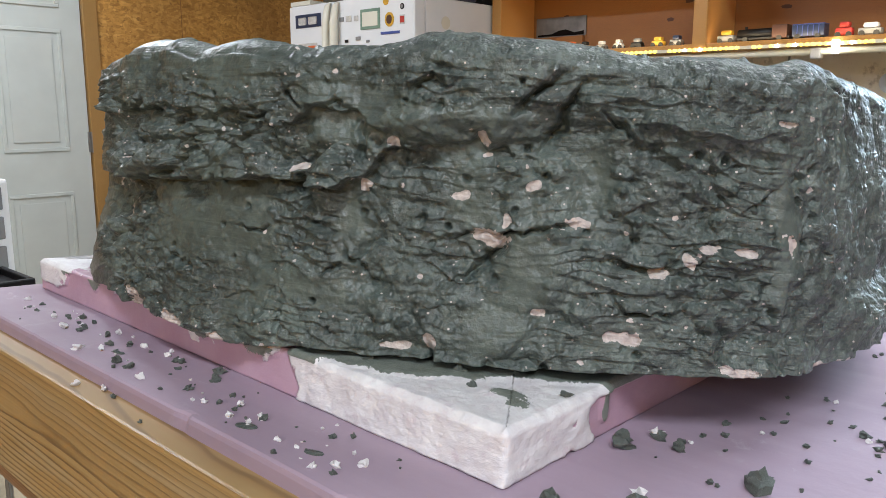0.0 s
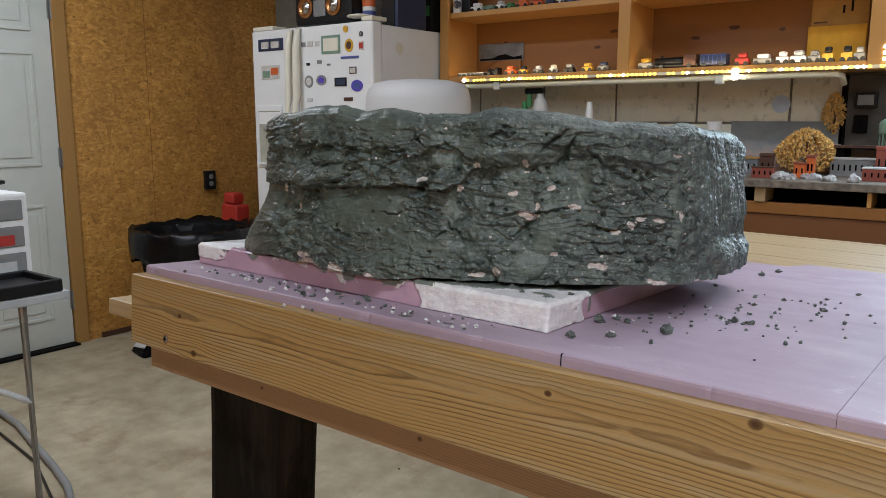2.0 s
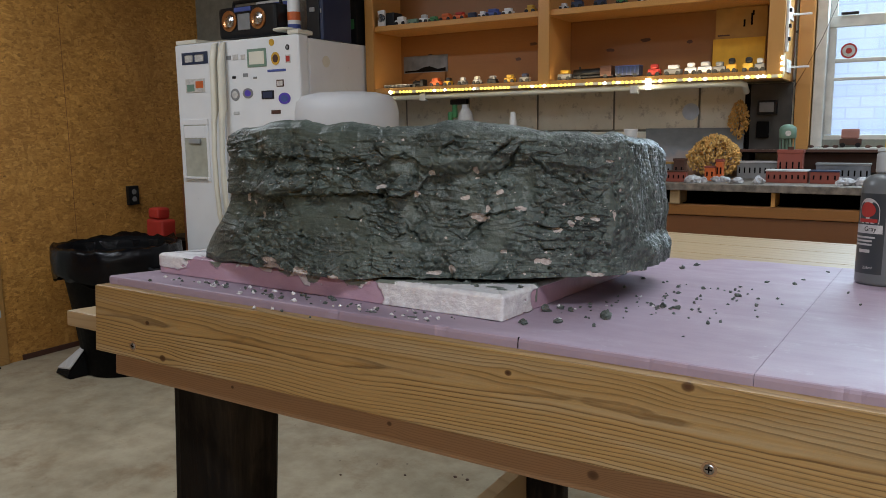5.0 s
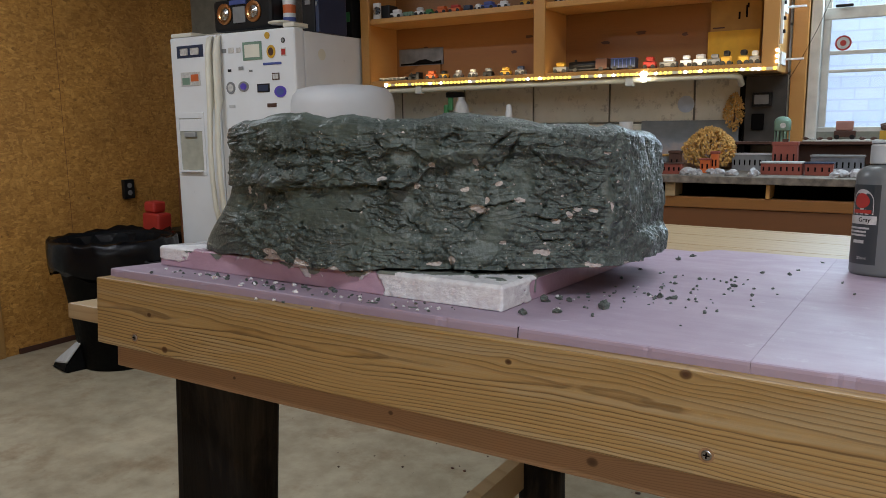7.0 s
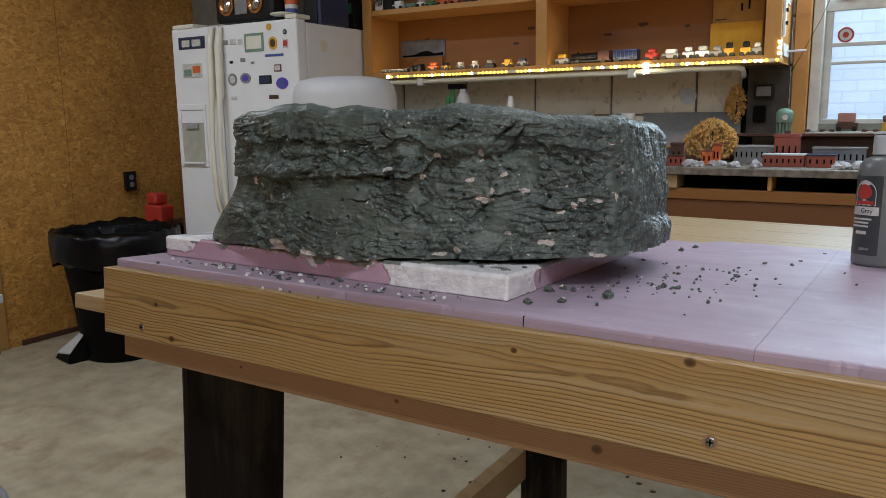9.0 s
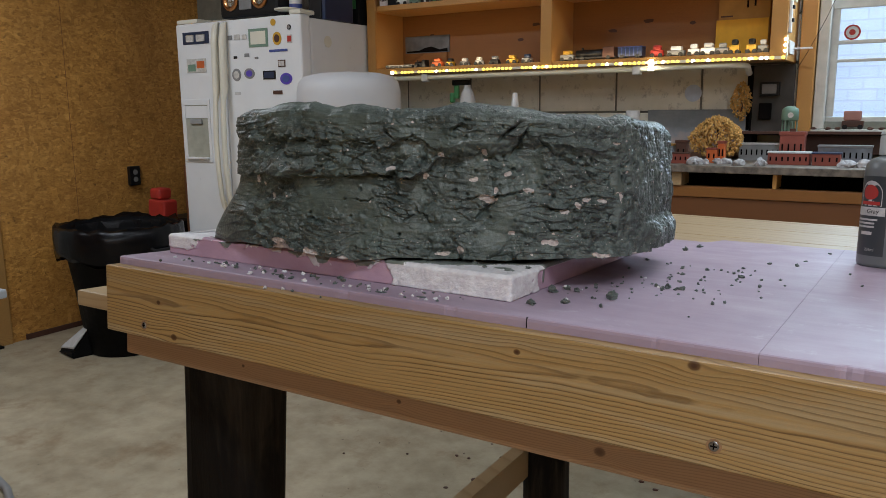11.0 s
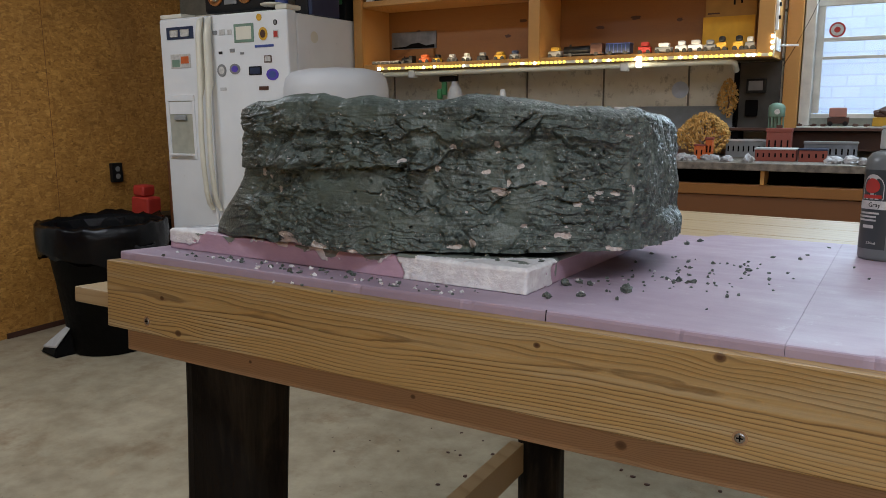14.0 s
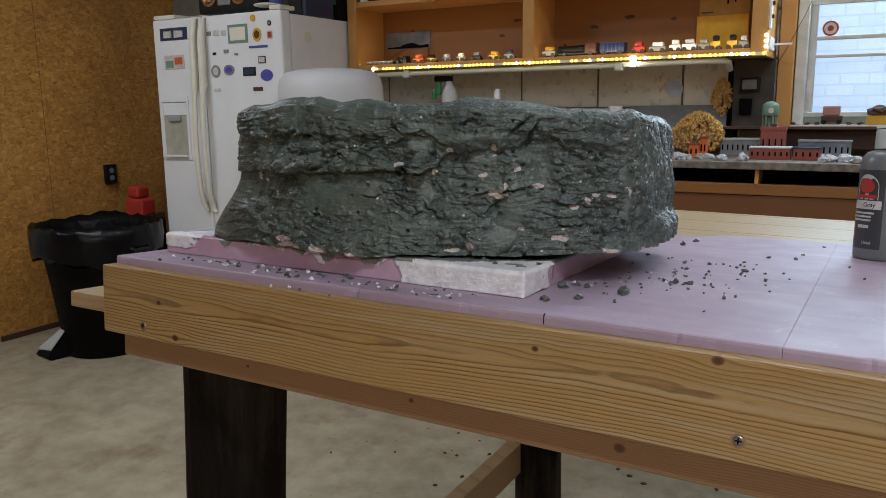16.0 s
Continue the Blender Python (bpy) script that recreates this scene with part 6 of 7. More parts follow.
for row in ((-1.993, -1.929, 0.045, WHITE_PLASTIC, WHITE_PLASTIC, "car"), (-1.915, -1.859, 0.026, SAGE, SAGE, "wagon"), (-1.846, -1.797, 0.044, WHITE_PLASTIC, PALE_GREY, "car"), (-1.791, -1.74, 0.030, GREEN, GREEN, "car"),
            (-1.724, -1.658, 0.038, ORANGE, ORANGE, "car"), (-1.645, -1.58, 0.038, ORANGE, RED, "car"), (-1.561, -1.523, 0.029, NAVY, NAVY, "wagon"), (-1.504, -1.467, 0.031, WHITE_PLASTIC, WHITE_PLASTIC, "car"),
            (-1.463, -1.393, 0.037, BLUE, BLUE, "car"), (-1.375, -1.321, 0.034, WHITE_PLASTIC, WHITE_PLASTIC, "car"), (-1.256, -1.204, 0.038, YELLOW, YELLOW, "car"), (-1.083, -1.045, 0.030, PALE_GREY, PALE_GREY, "car"),
            (-1.025, -0.972, 0.052, NAVY, NAVY, "car"), (-0.917, -0.866, 0.046, NAVY, BLACK, "car"), (-0.814, -0.771, 0.034, GREEN, GREEN, "wagon"), (-0.718, -0.677, 0.030, WHITE_PLASTIC, PALE_GREY, "car"),
            (-0.62, -0.55, 0.040, RED, RED, "wagon"), (-0.48, -0.41, 0.04, MODEL_GREY, BLACK, "engine")):
    toy(row[0], row[1], Z2, row[2], row[3], row[4], 2.72, row[5])

camcorder = thing("video_camera", pose(-2.045, 2.73, 1.7545), "black video camera with a white front on the shelf", "camera")
part("body", box(-0.035, 0.05, -0.03, 0.05, 0.0, 0.07, 0.008), BLACK, camcorder)
part("front", box(-0.040, 0.0, -0.05, -0.031, 0.0, 0.082, 0.004), WHITE_PLASTIC, camcorder)
part("lens", tube([(-0.012, -0.05, 0.042), (-0.012, -0.06, 0.042)], 0.02, None, 18), CHROME, camcorder)

poster = thing("mountain_photo", pose(-1.96, 2.936, 1.544), "grey photo of a dark mountain leaning in the shelf", "photo")
part("sheet", box(-0.141, 0.141, 0.0, 0.005, 0.0, 0.09, 0.001), SMOKE, poster)
ridge = bmesh.new()
outline_ = [(-0.13, 0.004), (0.13, 0.004), (0.13, 0.022), (0.08, 0.016), (0.03, 0.032), (-0.01, 0.028), (-0.05, 0.014), (-0.13, 0.012)]
low_ = [ridge.verts.new((a, -0.001, b)) for a, b in outline_]
high_ = [ridge.verts.new((a, -0.0025, b)) for a, b in outline_]
ridge.faces.new(low_[::-1])
ridge.faces.new(high_)
for i_ in range(len(low_)):
    j_ = (i_ + 1) % len(low_)
    ridge.faces.new((low_[i_], low_[j_], high_[j_], high_[i_]))
part("ridge", ridge, MATT_BLACK, poster)
poster.matrix_world = pose(-1.96, 2.938, 1.53)
part("stand", box(-0.10, 0.13, -0.012, 0.004, -0.09, -0.001, 0.002), PLY_BACK, poster)

card = thing("card_folder", pose(-0.33, 2.90, 1.4385), "yellow card folder standing in the shelf corner", "folder")
part("front", box(-0.107, 0.107, -0.004, 0.004, 0.0, 0.158, 0.001), YELLOW_CARD, card, "bright yellow card")
part("back", box(-0.10, 0.11, 0.006, 0.012, 0.0, 0.288, 0.001), TAN_CARD, card, "tan upper sheet with dark marks")
for a_, b_, c_ in ((0.015, 0.205, 0.03), (0.045, 0.21, 0.05), (0.05, 0.25, 0.02)):
    part("mark", box(a_, a_ + 0.008, 0.0045, 0.006, b_, b_ + c_), MATT_BLACK, card)
part("mark", box(-0.09, -0.04, 0.0045, 0.006, 0.17, 0.176), BROWN, card)

# ---- things below the shelves ----
bottle_ = thing("spray_bottle", pose(-1.585, 2.72, 1.0), "white spray bottle with a black and green trigger", "bottle")
part("body", lathe(((0.035, 0.0), (0.04, 0.005), (0.04, 0.27), (0.03, 0.31), (0.018, 0.33), (0.018, 0.345)), sides=24), PALE_GREY, bottle_, "", True)
part("nozzle", box(-0.085, 0.01, -0.014, 0.014, 0.345, 0.372, 0.006), BLACK, bottle_)
part("trigger", box(-0.075, -0.05, -0.008, 0.008, 0.28, 0.35, 0.005), GREEN, bottle_, "light green trigger")
part("trigger", box(-0.10, -0.075, -0.012, 0.012, 0.26, 0.31, 0.008), GREEN, bottle_)
stick_ = thing("glue_stick", pose(-1.323, 2.72, 1.0), "slim white tube standing on the bench", "tube")
part("tube", lathe(((0.018, 0.0), (0.018, 0.25), (0.012, 0.30), (0.008, 0.303)), sides=16), WHITE_PLASTIC, stick_, "", True)
for x_, h_ in ((-0.72, 0.214),):
    cup_ = thing("foam_cup", pose(x_, 2.66, 1.0), "white cup standing on the bench top", "cup", "cups on the bench")
    part("wall", lathe(((0.022, 0.0), (0.03, h_ - 0.004), (0.031, h_), (0.027, h_), (0.02, 0.01)), sides=20), WHITE_PLASTIC, cup_, "", True)

# ---- bench with the model railway ----


def build_bench():
    b = thing("railway_bench", None, "dark wooden bench carrying a model railway", "bench")
    part("top", box(-2.2, 1.6, 2.43, 2.95, 0.978, 1.0, 0.003), BENCH_GREY, b, "grimy grey bench top with scenery grit")
    part("top_edge", box(-2.2, 1.6, 2.416, 2.429, 0.972, 1.0, 0.003), BENCH_GREY, b)
    part("beam", box(-2.2, 1.6, 2.45, 2.49, 0.872, 0.915, 0.003), PLY_BACK, b, "orange-brown beam")
    part("front_board", box(-2.2, 1.6, 2.46, 2.48, 0.775, 0.870, 0.003), BENCH_WOOD, b)
    part("front_board", box(-2.2, 1.6, 2.455, 2.48, 0.66, 0.772, 0.003), PLY_BACK, b)
    part("front_board", box(-2.2, 1.6, 2.46, 2.48, 0.02, 0.657, 0.003), BENCH_WOOD, b)
    # inner boards are black: the shade of the gap is put into their colour
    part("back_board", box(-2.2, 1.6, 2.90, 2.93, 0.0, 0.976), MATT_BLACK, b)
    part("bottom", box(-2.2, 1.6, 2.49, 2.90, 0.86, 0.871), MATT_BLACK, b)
    for x0, x1, m in ((-0.482, -0.442, PINE_TOP), (-0.101, -0.086, STAINED), (0.32, 0.345, STAINED), (-0.95, -0.92, STAINED)):
        part("spacer", box(x0, x1, 2.44, 2.56, 0.916, 0.971, 0.002), m, b)
    for x in (-2.1, 1.5):
        part("leg", box(x, x + 0.07, 2.5, 2.57, 0.0, 0.858, 0.003), BENCH_WOOD, b)


build_bench()

ledge = thing("back_ledge", None, "black ledge with a pale strip below the window", "ledge")
part("ledge", box(-0.285, 1.5, 2.80, 2.955, 1.108, 1.117, 0.002), MATT_BLACK, ledge)
part("lip", box(-0.285, 1.5, 2.785, 2.80, 1.112, 1.124, 0.002), BROWN, ledge)
part("ledge", box(-0.06, 1.5, 2.86, 2.955, 1.030, 1.106, 0.002), BROWN, ledge)
part("support", box(0.6, 0.63, 2.80, 2.95, 1.0005, 1.107), MATT_BLACK, ledge)
part("support", box(-0.28, -0.25, 2.81, 2.95, 1.0005, 1.107), MATT_BLACK, ledge)

panel_ = thing("meter_box", pose(-0.215, 2.95, 1.14), "dark electrical boxes on a dark grey board", "electrical box")
# board widened over the blocks beside the post to darken them
part("board", box(-0.062, 0.105, -0.010, 0.002, -0.02, 0.262, 0.002), plain("dark_grey_board", (0.075, 0.068, 0.060), 0.7, 0, 0.3, 14), panel_)
part("batten", box(-0.085, -0.063, -0.014, 0.002, -0.02, 0.262, 0.002), MATT_BLACK, panel_)
part("box", box(-0.028, 0.05, -0.05, -0.0125, 0.13, 0.19, 0.004), BLACK, panel_)
part("box", box(-0.03, 0.02, -0.035, -0.0125, 0.03, 0.10, 0.004), MATT_BLACK, panel_)
part("cover", box(-0.018, 0.04, -0.053, -0.0505, 0.14, 0.18, 0.002), MODEL_GREY, panel_)

for x_, z_ in ((-0.535, 1.2885),):
    disc_ = thing("round_sticker", pose(x_, 2.9495, z_, 90, 0, 0), "pale blue round sticker on the block wall", "sticker")
    part("sheet", lathe(((0.038, 0), (0.038, 0.001)), sides=36), plain("pale_blue_vinyl", (0.58, 0.68, 0.80), 0.4), disc_)


def foliage(name, x, y, z, w, h, count, seed, label):
    t = thing(name, pose(x, y, z), label, "model tree")
    part("stem", tube([(0, 0, 0), (0.004, 0, h * 0.5), (0, 0, h * 0.8)], [0.005, 0.004, 0.002]), BROWN, t)
    r = random.Random(seed)
    bm = bmesh.new()
    for _ in range(count):
        # tufts rise from the stem and spread like a fountain
        a, v = r.uniform(-1, 1), r.random() ** 0.6
        reach = math.sin(v * math.pi * 0.86) ** 0.6
        c = Vector((a * reach * w / 2, r.uniform(-0.5, 0.5) * reach * w / 2, v * h * (1 - 0.22 * a * a)))
        s = r.uniform(0.0025, 0.0065)
        tilt = pose(c.x, c.y, c.z, r.uniform(-40, 40), a * 50 + r.uniform(-25, 25), r.uniform(0, 180))
        k = bmesh.ops.create_cone(bm, cap_ends=True, segments=5, radius1=s, radius2=s * 0.3, depth=s * r.uniform(1.6, 3.6))["verts"]
        for q in k:
            q.co = tilt @ q.co
    part("crown", bm, FOLIAGE, t, "ochre clumps")


foliage("model_tree", -0.388, 2.80, 1.0, 0.225, 0.188, 1300, 3, "bushy ochre-yellow model tree on the railway")
foliage("dried_branch", -0.316, 2.91, 1.17, 0.085, 0.165, 300, 8, "ochre dried branch against the wall")


def hut(x0, x1, y0, y1, z1, paint, roof, label, chimney=False, z0=1.0):
    t = thing("model_building", pose((x0 + x1) / 2, (y0 + y1) / 2, z0), label, "model building", "railway buildings")
    w, d, h = (x1 - x0) / 2, (y1 - y0) / 2, z1 - z0
    part("wall", box(-w, w, -d, d, 0, h * 0.88, 0.001), paint, t)
    part("roof", box(-w - 0.003, w + 0.003, -d - 0.003, d + 0.003, h * 0.88, h, 0.002), roof, t)
    k = max(2, int(w / 0.010))
    for i in range(k):
        cx = -w + (i + 0.5) * 2 * w / k
        part("window", box(cx - 0.003, cx + 0.003, -d - 0.0012, -d, h * 0.3, h * 0.62), MATT_BLACK, t)
    if chimney:
        part("chimney", box(-w * 0.3, w * 0.2, -0.006, 0.006, h, h + 0.012, 0.001), BROWN, t)


hut(-0.497, -0.453, 2.54, 2.58, 1.093, BROWN, BROWN, "dark brown model tower building")
hut(-0.515, -0.435, 2.50, 2.535, 1.045, BRICK_RED, BROWN, "low dark red model shed")
hut(-0.385, -0.345, 2.60, 2.64, 1.060, ORANGE, BRICK_RED, "small orange model house")
hut(-0.345, -0.319, 2.62, 2.66, 1.088, ORANGE, BRICK_RED, "tall orange model house")
hut(-0.119, -0.027, 2.68, 2.74, 1.125, BRICK_RED, BRICK_RED, "brick-red model station block", True)
hut(-0.145, 0.005, 2.58, 2.66, 1.050, BRICK_RED, PALE_GREY, "long brick-red model station with a pale roof")
hut(0.015, 0.113, 2.58, 2.64, 1.050, BRICK_RED, NAVY, "low red model freight house")
hut(-0.295, -0.13, 2.80, 2.84, 1.075, MODEL_GREY, PALE_GREY, "long grey model works building")
hut(0.02, 0.21, 2.72, 2.78, 1.072, SMOKE, MODEL_GREY, "grey model factory building")
hut(-0.66, -0.55, 2.70, 2.76, 1.07, SMOKE, TAN_CARD, "pale model shed beside the wall")

tank_ = thing("model_water_tower", pose(-0.098, 2.774, 1.0), "sage-green model water tower on legs", "model tower")
part("tank", lathe(((0.030, 0.168), (0.033, 0.172), (0.033, 0.205), (0.030, 0.215), (0.018, 0.224), (0.004, 0.227)), sides=26), SAGE, tank_, "", True)
em_ = part("emblem", lathe(((0.011, 0), (0.011, 0.001)), sides=18), PRINT, tank_, "white round emblem")
em_.matrix_basis = pose(0.006, -0.0331, 0.190, 90, 0, 0)
for a_ in range(6):
    c_, s_ = math.cos(a_ * math.pi / 3), math.sin(a_ * math.pi / 3)
    part("leg", tube([(0.030 * c_, 0.030 * s_, 0.0), (0.027 * c_, 0.027 * s_, 0.169)], 0.0035, None, 6), SAGE, tank_)
part("riser", tube([(0, 0, 0), (0, 0, 0.17)], 0.007, None, 10), SAGE, tank_)

k_ = Nodes("painted_scenery", 0.45)
z_ = k_.node("SeparateXYZ")
k_.link(k_.coords(), z_.inputs[0])
tint_ = k_.ramp(k_.math("ADD", k_.math("MULTIPLY", z_.outputs[2], 4.2), k_.math("MULTIPLY", k_.math("SUBTRACT", k_.noise(k_.coords((1, 1, 1.6)), 16, 5, 0.6), 0.5), 0.9)), (0.05, (0.34, 0.20, 0.14)), (0.28, (0.42, 0.34, 0.31)), (0.5, (0.27, 0.29, 0.31)), (0.9, (0.19, 0.21, 0.22)))
k_.colour(tint_)
scenic_ = thing("scenery_sheet", pose(-0.50, 2.936, 1.0), "painted cloudy grey and orange scenery sheet behind the railway", "backdrop sheet")
part("sheet", box(-0.235, 0.215, 0.0, 0.006, 0.001, 0.215, 0.001), k_.m, scenic_)

r_ = random.Random(12)
for n_ in range(26):
    x_ = r_.uniform(-0.43, -0.15) if n_ < 18 else r_.uniform(0.12, 0.28)
    s_ = r_.uniform(0.010, 0.026)
    st_ = part("model_boulder", lump(s_, 30 + n_, (1.2, 0.8, 0.7), 0.5, 2), BALLAST)
    st_.matrix_world = pose(x_, r_.uniform(2.46, 2.60), 1.0 + s_ * 0.45, 0, 0, r_.uniform(0, 180))
    tagged(st_, "pale grey lump of model scenery rock", "boulder", "railway boulders")
for x_, y_, m_ in ((0.125, 2.895, PRINT), (0.30, 2.90, BROWN)):
    t_ = thing("sill_model", pose(x_, y_, 1.1295), "small pinkish model truck on the window sill" if m_ is PRINT else "brown scenery lump on a yellow block on the sill", "model")
    if m_ is PRINT:
        part("bed", box(-0.04, 0.04, -0.02, 0.02, 0.01, 0.035, 0.003), BROWN, t_)
        part("load", box(-0.035, 0.03, -0.018, 0.018, 0.0355, 0.075, 0.006), plain("pink_load", (0.42, 0.2, 0.16), 0.6), t_)
        for a_ in (-0.028, 0.028):
            part("wheel", tube([(a_, -0.022, 0.01), (a_, 0.022, 0.01)], 0.010, None, 12), BLACK, t_)
    else:
        part("block", box(-0.05, 0.05, -0.025, 0.025, 0.0, 0.035, 0.002), YELLOW, t_)
        part("lump", lump(0.035, 77, (1.1, 0.7, 0.7), 0.5, 3), BROWN, t_).matrix_basis = pose(0, 0, 0.052)
for x_ in (-0.02, 0.035, 0.07, 0.19, 0.23):
    s_ = part("pebble", lump(0.009, 50 + x_ * 40, (1.3, 0.8, 0.7), 0.5, 2), BROWN)
    s_.matrix_world = pose(x_, 2.885, 1.1335)
    tagged(s_, "tiny dark pebble on the window sill", "pebble", "sill pebbles")
dark_ = thing("window_clasp", pose(0.085, 2.972, 1.668), "black bar on the window's meeting rail", "latch")
part("bar", box(-0.03, 0.035, -0.012, 0.010, 0.0, 0.010, 0.003), BLACK, dark_)

# cable that hangs from the shelf past the window, and brackets
cable_ = thing("hanging_wire", None, "thin dark wire hanging beside the window", "wire")
part("wire", tube([(0.07, 2.90, 1.90), (0.045, 2.895, 1.70), (0.0, 2.89, 1.58), (-0.06, 2.885, 1.45), (-0.10, 2.90, 1.38)], 0.0012, None, 6), MATT_BLACK, cable_)
for z_ in (1.453, 1.66):
    arm_ = thing("shelf_bracket", None, "white metal bracket beside the shelves", "bracket", "brackets")
    part("arm", box(CX1 + 0.001, -0.036, 2.80, 2.812, z_, z_ + 0.008, 0.002), WHITE_PLASTIC, arm_)
    part("plate", box(CX1 + 0.0005, CX1 + 0.006, 2.70, 2.83, z_ - 0.02, z_ + 0.03, 0.001), WHITE_PLASTIC, arm_)
side_ = thing("white_strip", None, "white strip with dark clips on the cabinet side", "strip")
part("strip", box(CX1 + 0.0005, CX1 + 0.010, 2.664, 2.695, 1.51, 1.9, 0.002), WHITE_PLASTIC, side_)
for z_ in (1.55, 1.60, 1.66):
    part("clip", box(CX1 + 0.010, CX1 + 0.018, 2.668, 2.69, z_, z_ + 0.014, 0.002), BLACK, side_)

# ---- block courses of the north wall that show between shelf and bench ----


def blocks():
    for row, z in enumerate((0.80, 1.003, 1.206, 1.409, 1.612)):
        x = -3.7 + (0.2 if row % 2 else 0.0)
        while x < 1.9:
            a, b = x + 0.005, min(x + 0.395, WX0 - 0.103 if z > WZ0 - 0.2 and x < WX0 - 0.10 else 9)
            if (x > WX0 - 0.12 and x < WX1 + 0.1 and z + 0.2 > WZ0) or b - a < 0.03:
                x += 0.4
                continue
            me = box(a, b, 2.953, 2.9648, z + 0.005, z + 0.198, 0.004, None, 1)
            p = part("block", me, BLOCKWORK, NORTH)
            x += 0.4


NORTH = bpy.data.objects["wall_north"]
blocks()

# ---- the corner by the door ----


def build_bin():
    b = thing("trash_can", pose(-3.15, 1.81, 0) @ Matrix.Diagonal((1.14, 1.14, 1, 1)), "black plastic trash can with a glossy black liner", "trash can")
    part("body", lathe(((0.17, 0.0), (0.178, 0.006), (0.235, 0.60), (0.262, 0.605), (0.268, 0.62), (0.265, 0.655), (0.25, 0.66), (0.245, 0.62), (0.17, 0.03)), sides=44), CAN_BLACK, b, "", True)
    bm = bmesh.new()
    rows = []
    for k, (r, z) in enumerate(((0.238, 0.50), (0.246, 0.64), (0.262, 0.672), (0.276, 0.655), (0.279, 0.60), (0.276, 0.54), (0.272, 0.50))):
        ring = []
        for j in range(72):
            a = 2 * math.pi * j / 72
            w = 0.010 * noise.noise(Vector((math.cos(a) * 5, math.sin(a) * 5, k * 0.7))) + 0.006 * noise.noise(Vector((math.cos(a) * 14, math.sin(a) * 14, k)))
            ring.append(bm.verts.new(((r + w) * math.cos(a), (r + w) * math.sin(a), z + 2.0 * w + (0.03 * math.sin(3 * a) if k == 6 else 0))))
        rows.append(ring)
    for p, q in zip(rows, rows[1:]):
        for j in range(72):
            bm.faces.new((p[j], p[(j + 1) % 72], q[(j + 1) % 72], q[j]))
    part("liner", bm, LINER, b, "shiny black bag folded over the rim", True)
    part("contents", lump(0.2, 5, (1, 1, 0.35), 0.3, 3), MATT_BLACK, b).matrix_basis = pose(0, 0, 0.50)
    for s in (-1, 1):
        part("handle", tube([(s * 0.25, -0.05, 0.57), (s * 0.285, -0.04, 0.55), (s * 0.285, 0.04, 0.55), (s * 0.25, 0.05, 0.57)], 0.010), BLACK, b)


build_bin()

red_ = thing("red_canister", pose(-3.375, 2.24, 0, 0, 3, 0), "bright red fuel canister standing behind the trash can", "canister")
part("body", box(-0.07, 0.07, -0.05, 0.05, 0.004, 0.735, 0.018, None, 3), RED, red_)
part("shoulder", box(-0.06, 0.03, -0.045, 0.045, 0.736, 0.80, 0.020, None, 3), RED, red_)
plank_ = thing("leaning_board", pose(-3.19, 2.33, 0), "dark red-brown board standing beside the refrigerator", "board")
part("board", box(-0.045, 0.04, -0.012, 0.012, 0.0, 0.93, 0.003), BENCH_WOOD, plank_)
# black box added to stand for the deep shadow in this corner
dark2_ = thing("corner_shade_box", pose(-3.25, 2.62, 0), "black box standing in for shade in the corner beside the refrigerator", "box")
part("shell", box(-0.30, 0.16, -0.20, 0.22, 0.0, 0.58, 0.01), MATT_BLACK, dark2_)
part("lid", box(-0.305, 0.165, -0.205, 0.225, 0.581, 0.60, 0.004), BLACK, dark2_)

vac_ = thing("dust_pan", pose(-3.27, 1.60, 0, 0, 0, -12) @ Matrix.Diagonal((0.62, 0.8, 0.8, 1)), "black and white scoop leaning by the trash can", "scoop")
pan_ = bmesh.new()
for v_ in ((-0.16, -0.09, 0.0), (0.13, -0.09, 0.0), (0.13, 0.10, 0.0), (-0.16, 0.10, 0.0), (-0.15, -0.09, 0.02), (0.13, -0.09, 0.045), (0.13, 0.08, 0.235), (-0.15, 0.08, 0.10)):
    pan_.verts.new(v_)
pan_.verts.ensure_lookup_table()
for f_ in ((3, 2, 1, 0), (4, 5, 6, 7), (0, 1, 5, 4), (1, 2, 6, 5), (2, 3, 7, 6), (3, 0, 4, 7)):
    pan_.faces.new([pan_.verts[i] for i in f_])
bmesh.ops.bevel(pan_, geom=list(pan_.edges), offset=0.012, segments=2, affect="EDGES")
part("scoop", pan_, CAN_BLACK, vac_)
flap_ = bmesh.new()
low_ = [flap_.verts.new(v_) for v_ in ((-0.14, -0.075, 0.032), (0.125, -0.075, 0.066), (0.125, 0.075, 0.233), (-0.14, 0.075, 0.102))]
high_ = [flap_.verts.new(v_.co + Vector((0, 0, 0.010))) for v_ in low_]
flap_.faces.new(low_[::-1])
flap_.faces.new(high_)
for i_ in range(4):
    flap_.faces.new((low_[i_], low_[(i_ + 1) % 4], high_[(i_ + 1) % 4], high_[i_]))
part("flap", flap_, PALE_GREY, vac_, "pale upper face")

outlet_ = thing("wall_outlet", pose(-3.76, 2.368, 0.846), "black socket box on the strand board wall", "outlet")
part("box", box(0.0005, 0.03, -0.036, 0.036, -0.058, 0.058, 0.004), BLACK, outlet_)
for z_ in (-0.022, 0.022):
    part("socket", lathe(((0.016, 0), (0.016, 0.002)), sides=16), MODEL_GREY, outlet_).matrix_basis = pose(0.0305, 0, z_, 0, 90, 0)

# ---- folding table with small drawers, and the cord on the floor ----


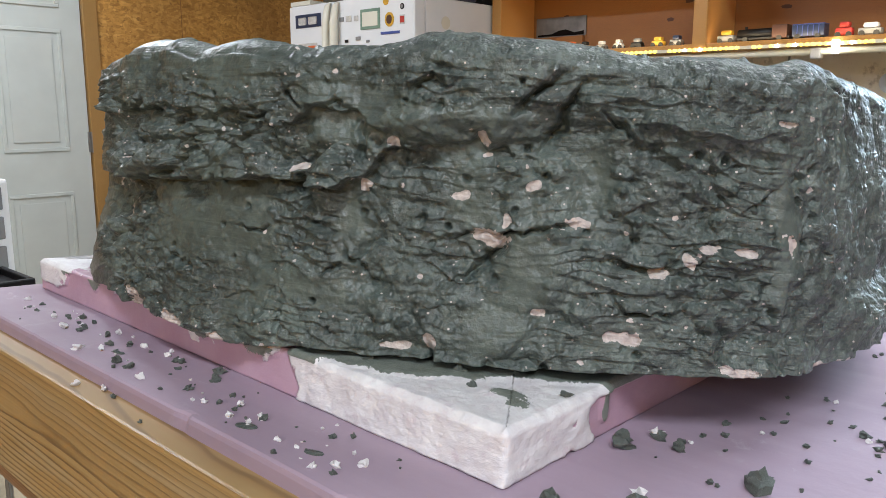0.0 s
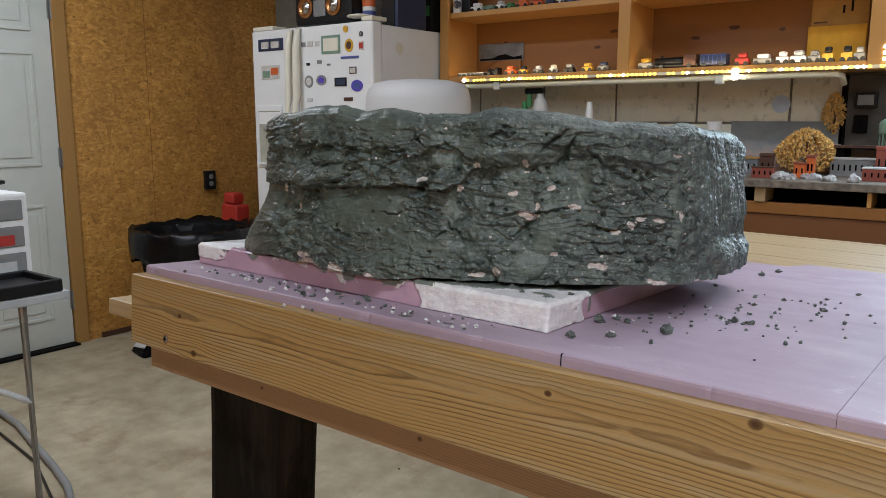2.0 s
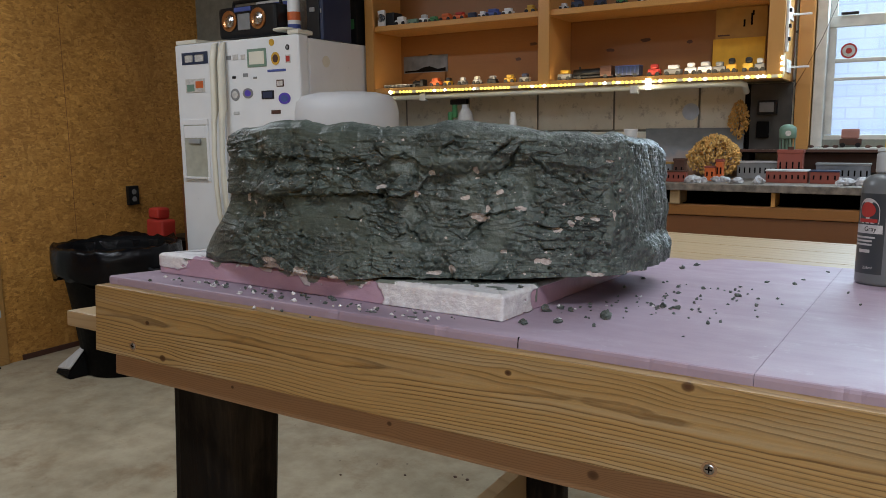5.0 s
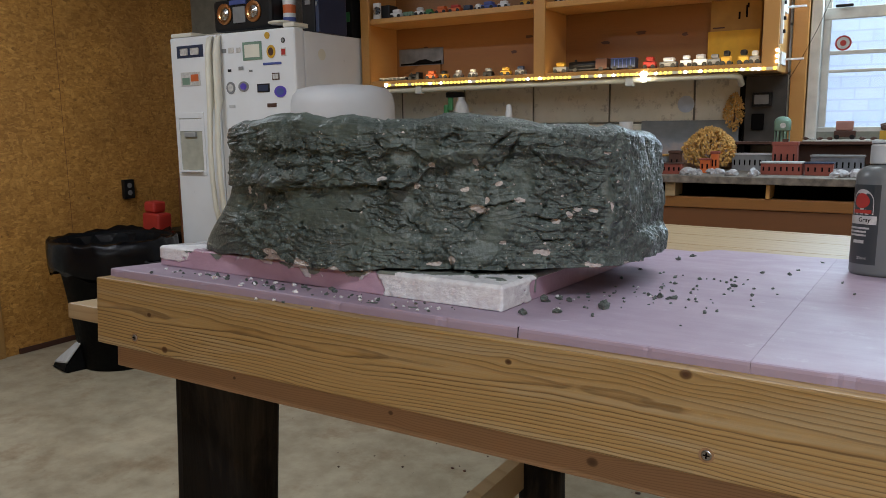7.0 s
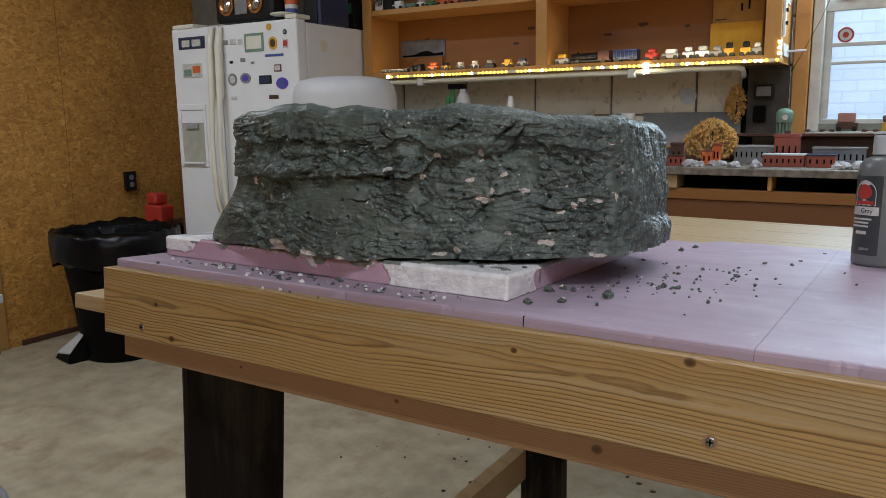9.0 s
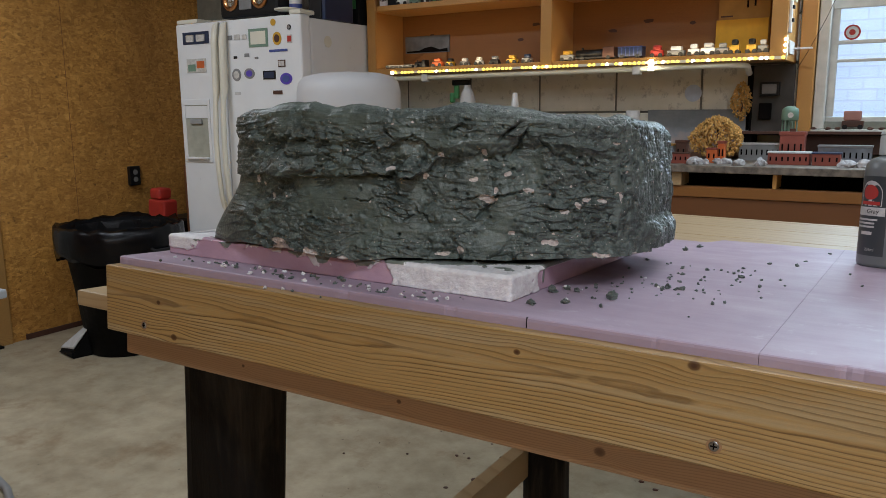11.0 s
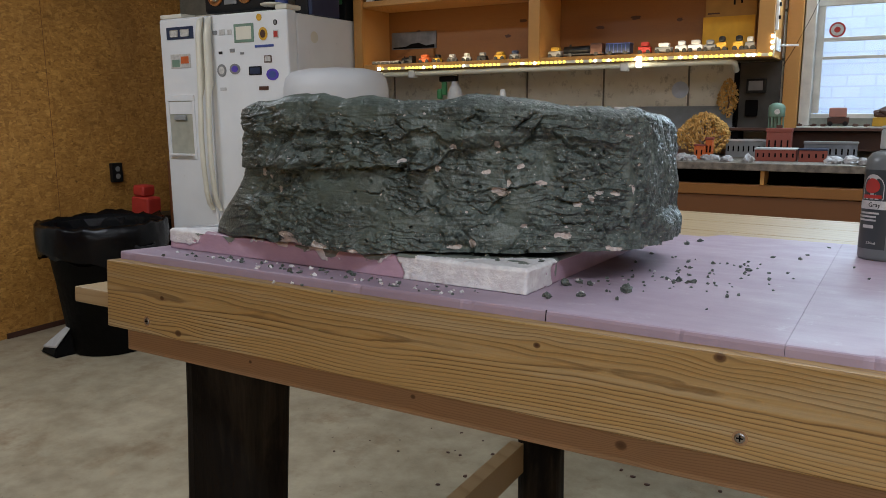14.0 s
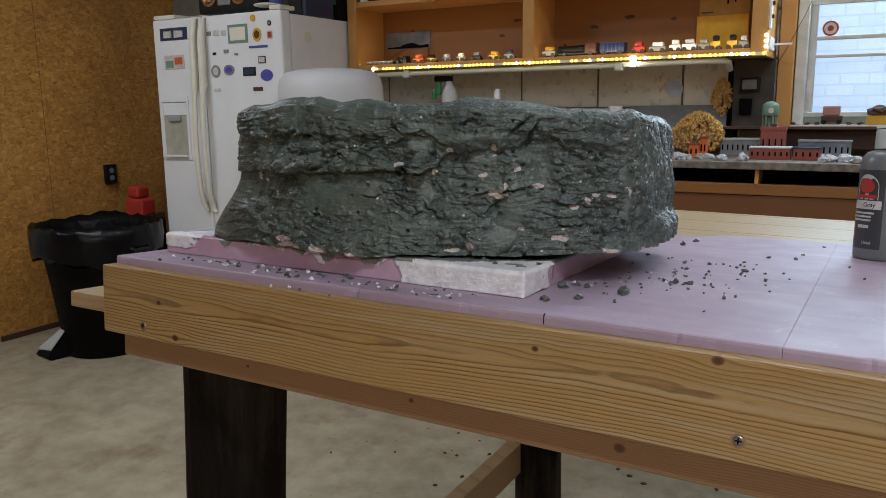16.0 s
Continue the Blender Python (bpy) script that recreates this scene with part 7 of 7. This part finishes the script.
def side_table():
    t = thing("folding_table", pose(-2.12, 0.0, 0), "grey folding table on thin steel legs", "table")
    part("top", box(-0.30, 0.30, -0.72, 0.47, 0.712, 0.738, 0.006), TABLE_GREY, t)
    for y in (-0.55, 0.36):
        part("leg", tube([(-0.24, y, 0.0), (-0.24, y, 0.70), (0.24, y, 0.70), (0.24, y, 0.0)], 0.012), STEEL, t)
    part("brace", tube([(0.24, 0.36, 0.42), (0.20, -0.05, 0.70)], 0.009), PALE_GREY, t)
    tray = thing("plastic_tray", pose(-1.92, 0.30, 0.739), "flat black plastic tray on the table", "tray")
    part("base", box(-0.11, 0.09, -0.36, 0.14, 0.0, 0.018, 0.006), BLACK, tray)
    bm = bmesh.new()
    for a, b, c, d in ((-0.12, -0.105, -0.37, 0.15), (0.085, 0.10, -0.37, 0.15), (-0.105, 0.085, -0.37, -0.355), (-0.105, 0.085, 0.135, 0.15)):
        box(a, b, c, d, 0.0, 0.036, 0.004, bm)
    part("rim", bm, BLACK, tray)
    for k in range(5):
        n = thing("small_part", pose(-1.98 + 0.035 * k, 0.33 - 0.05 * k, 0.7575), "tiny pale part lying in the tray", "part", "parts in the tray")
        part("piece", lump(0.010, k * 3.3, (1.4, 0.8, 0.7), 0.4, 2), PALE_GREY, n).matrix_basis = pose(0, 0, 0.007)
    d = thing("drawer_unit", pose(-2.19, 0.35, 0.739, 0, 0, 90), "white plastic unit with three clear drawers", "drawers")
    part("body", box(-0.15, 0.15, -0.09, 0.10, 0.0, 0.262, 0.010), WHITE_PLASTIC, d)
    for k, m in enumerate((PALE_GREY, RED, MODEL_GREY)):
        w = part("drawer", box(-0.13, 0.13, -0.096, -0.0905, 0.018 + 0.081 * k, 0.080 + 0.081 * k, 0.004), MODEL_GREY, d, "clear drawer front")
        part("content", box(-0.10, 0.10, -0.0975, -0.096, 0.024 + 0.081 * k, 0.055 + 0.081 * k), m, w)
        part("grip", box(-0.03, 0.03, -0.104, -0.096, 0.064 + 0.081 * k, 0.074 + 0.081 * k, 0.003), WHITE_PLASTIC, w)
    tool = thing("hand_tool", pose(-2.24, 0.40, 1.0015), "white tool lying on the drawer unit", "tool")
    part("grip", tube([(-0.08, 0, 0.018), (0.02, 0, 0.018), (0.09, 0.03, 0.030)], [0.014, 0.017, 0.012], None, 12), WHITE_PLASTIC, tool, "", True)
    part("tip", tube([(0.09, 0.03, 0.030), (0.12, 0.045, 0.033)], [0.010, 0.006]), BLACK, tool)


side_table()

cord_ = thing("extension_cord", None, "thick grey cord curving over the floor", "cord")
part("cord", tube([(-3.3, 0.70, 0.014), (-3.016, 0.722, 0.014), (-2.78, 0.70, 0.014), (-2.539, 0.647, 0.014), (-2.3, 0.60, 0.014), (-2.106, 0.552, 0.014), (-1.9, 0.46, 0.014), (-1.75, 0.30, 0.014), (-1.7, 0.0, 0.014)], 0.013, None, 12), MODEL_GREY, cord_, "", True)
part("cord", tube([(-3.3, 0.66, 0.006), (-2.9, 0.64, 0.006), (-2.4, 0.585, 0.006), (-2.0, 0.46, 0.006), (-1.8, 0.25, 0.006)], 0.005, None, 8), BLACK, cord_, "", True)

# crumbs and stains on the floor under the bench
r_ = random.Random(9)
for n_ in range(34):
    x_, y_ = r_.gauss(-0.75, 0.40), r_.gauss(1.62, 0.30)
    s_ = r_.uniform(0.003, 0.009)
    c_ = part("floor_crumb", lump(s_, 90 + n_, (1.2, 0.9, 0.5), 0.5, 1), BROWN)
    c_.matrix_world = pose(x_, y_, s_ * 0.3, 0, 0, r_.uniform(0, 180))
    tagged(c_, "dark crumb on the concrete floor", "crumb", "crumbs on the floor")
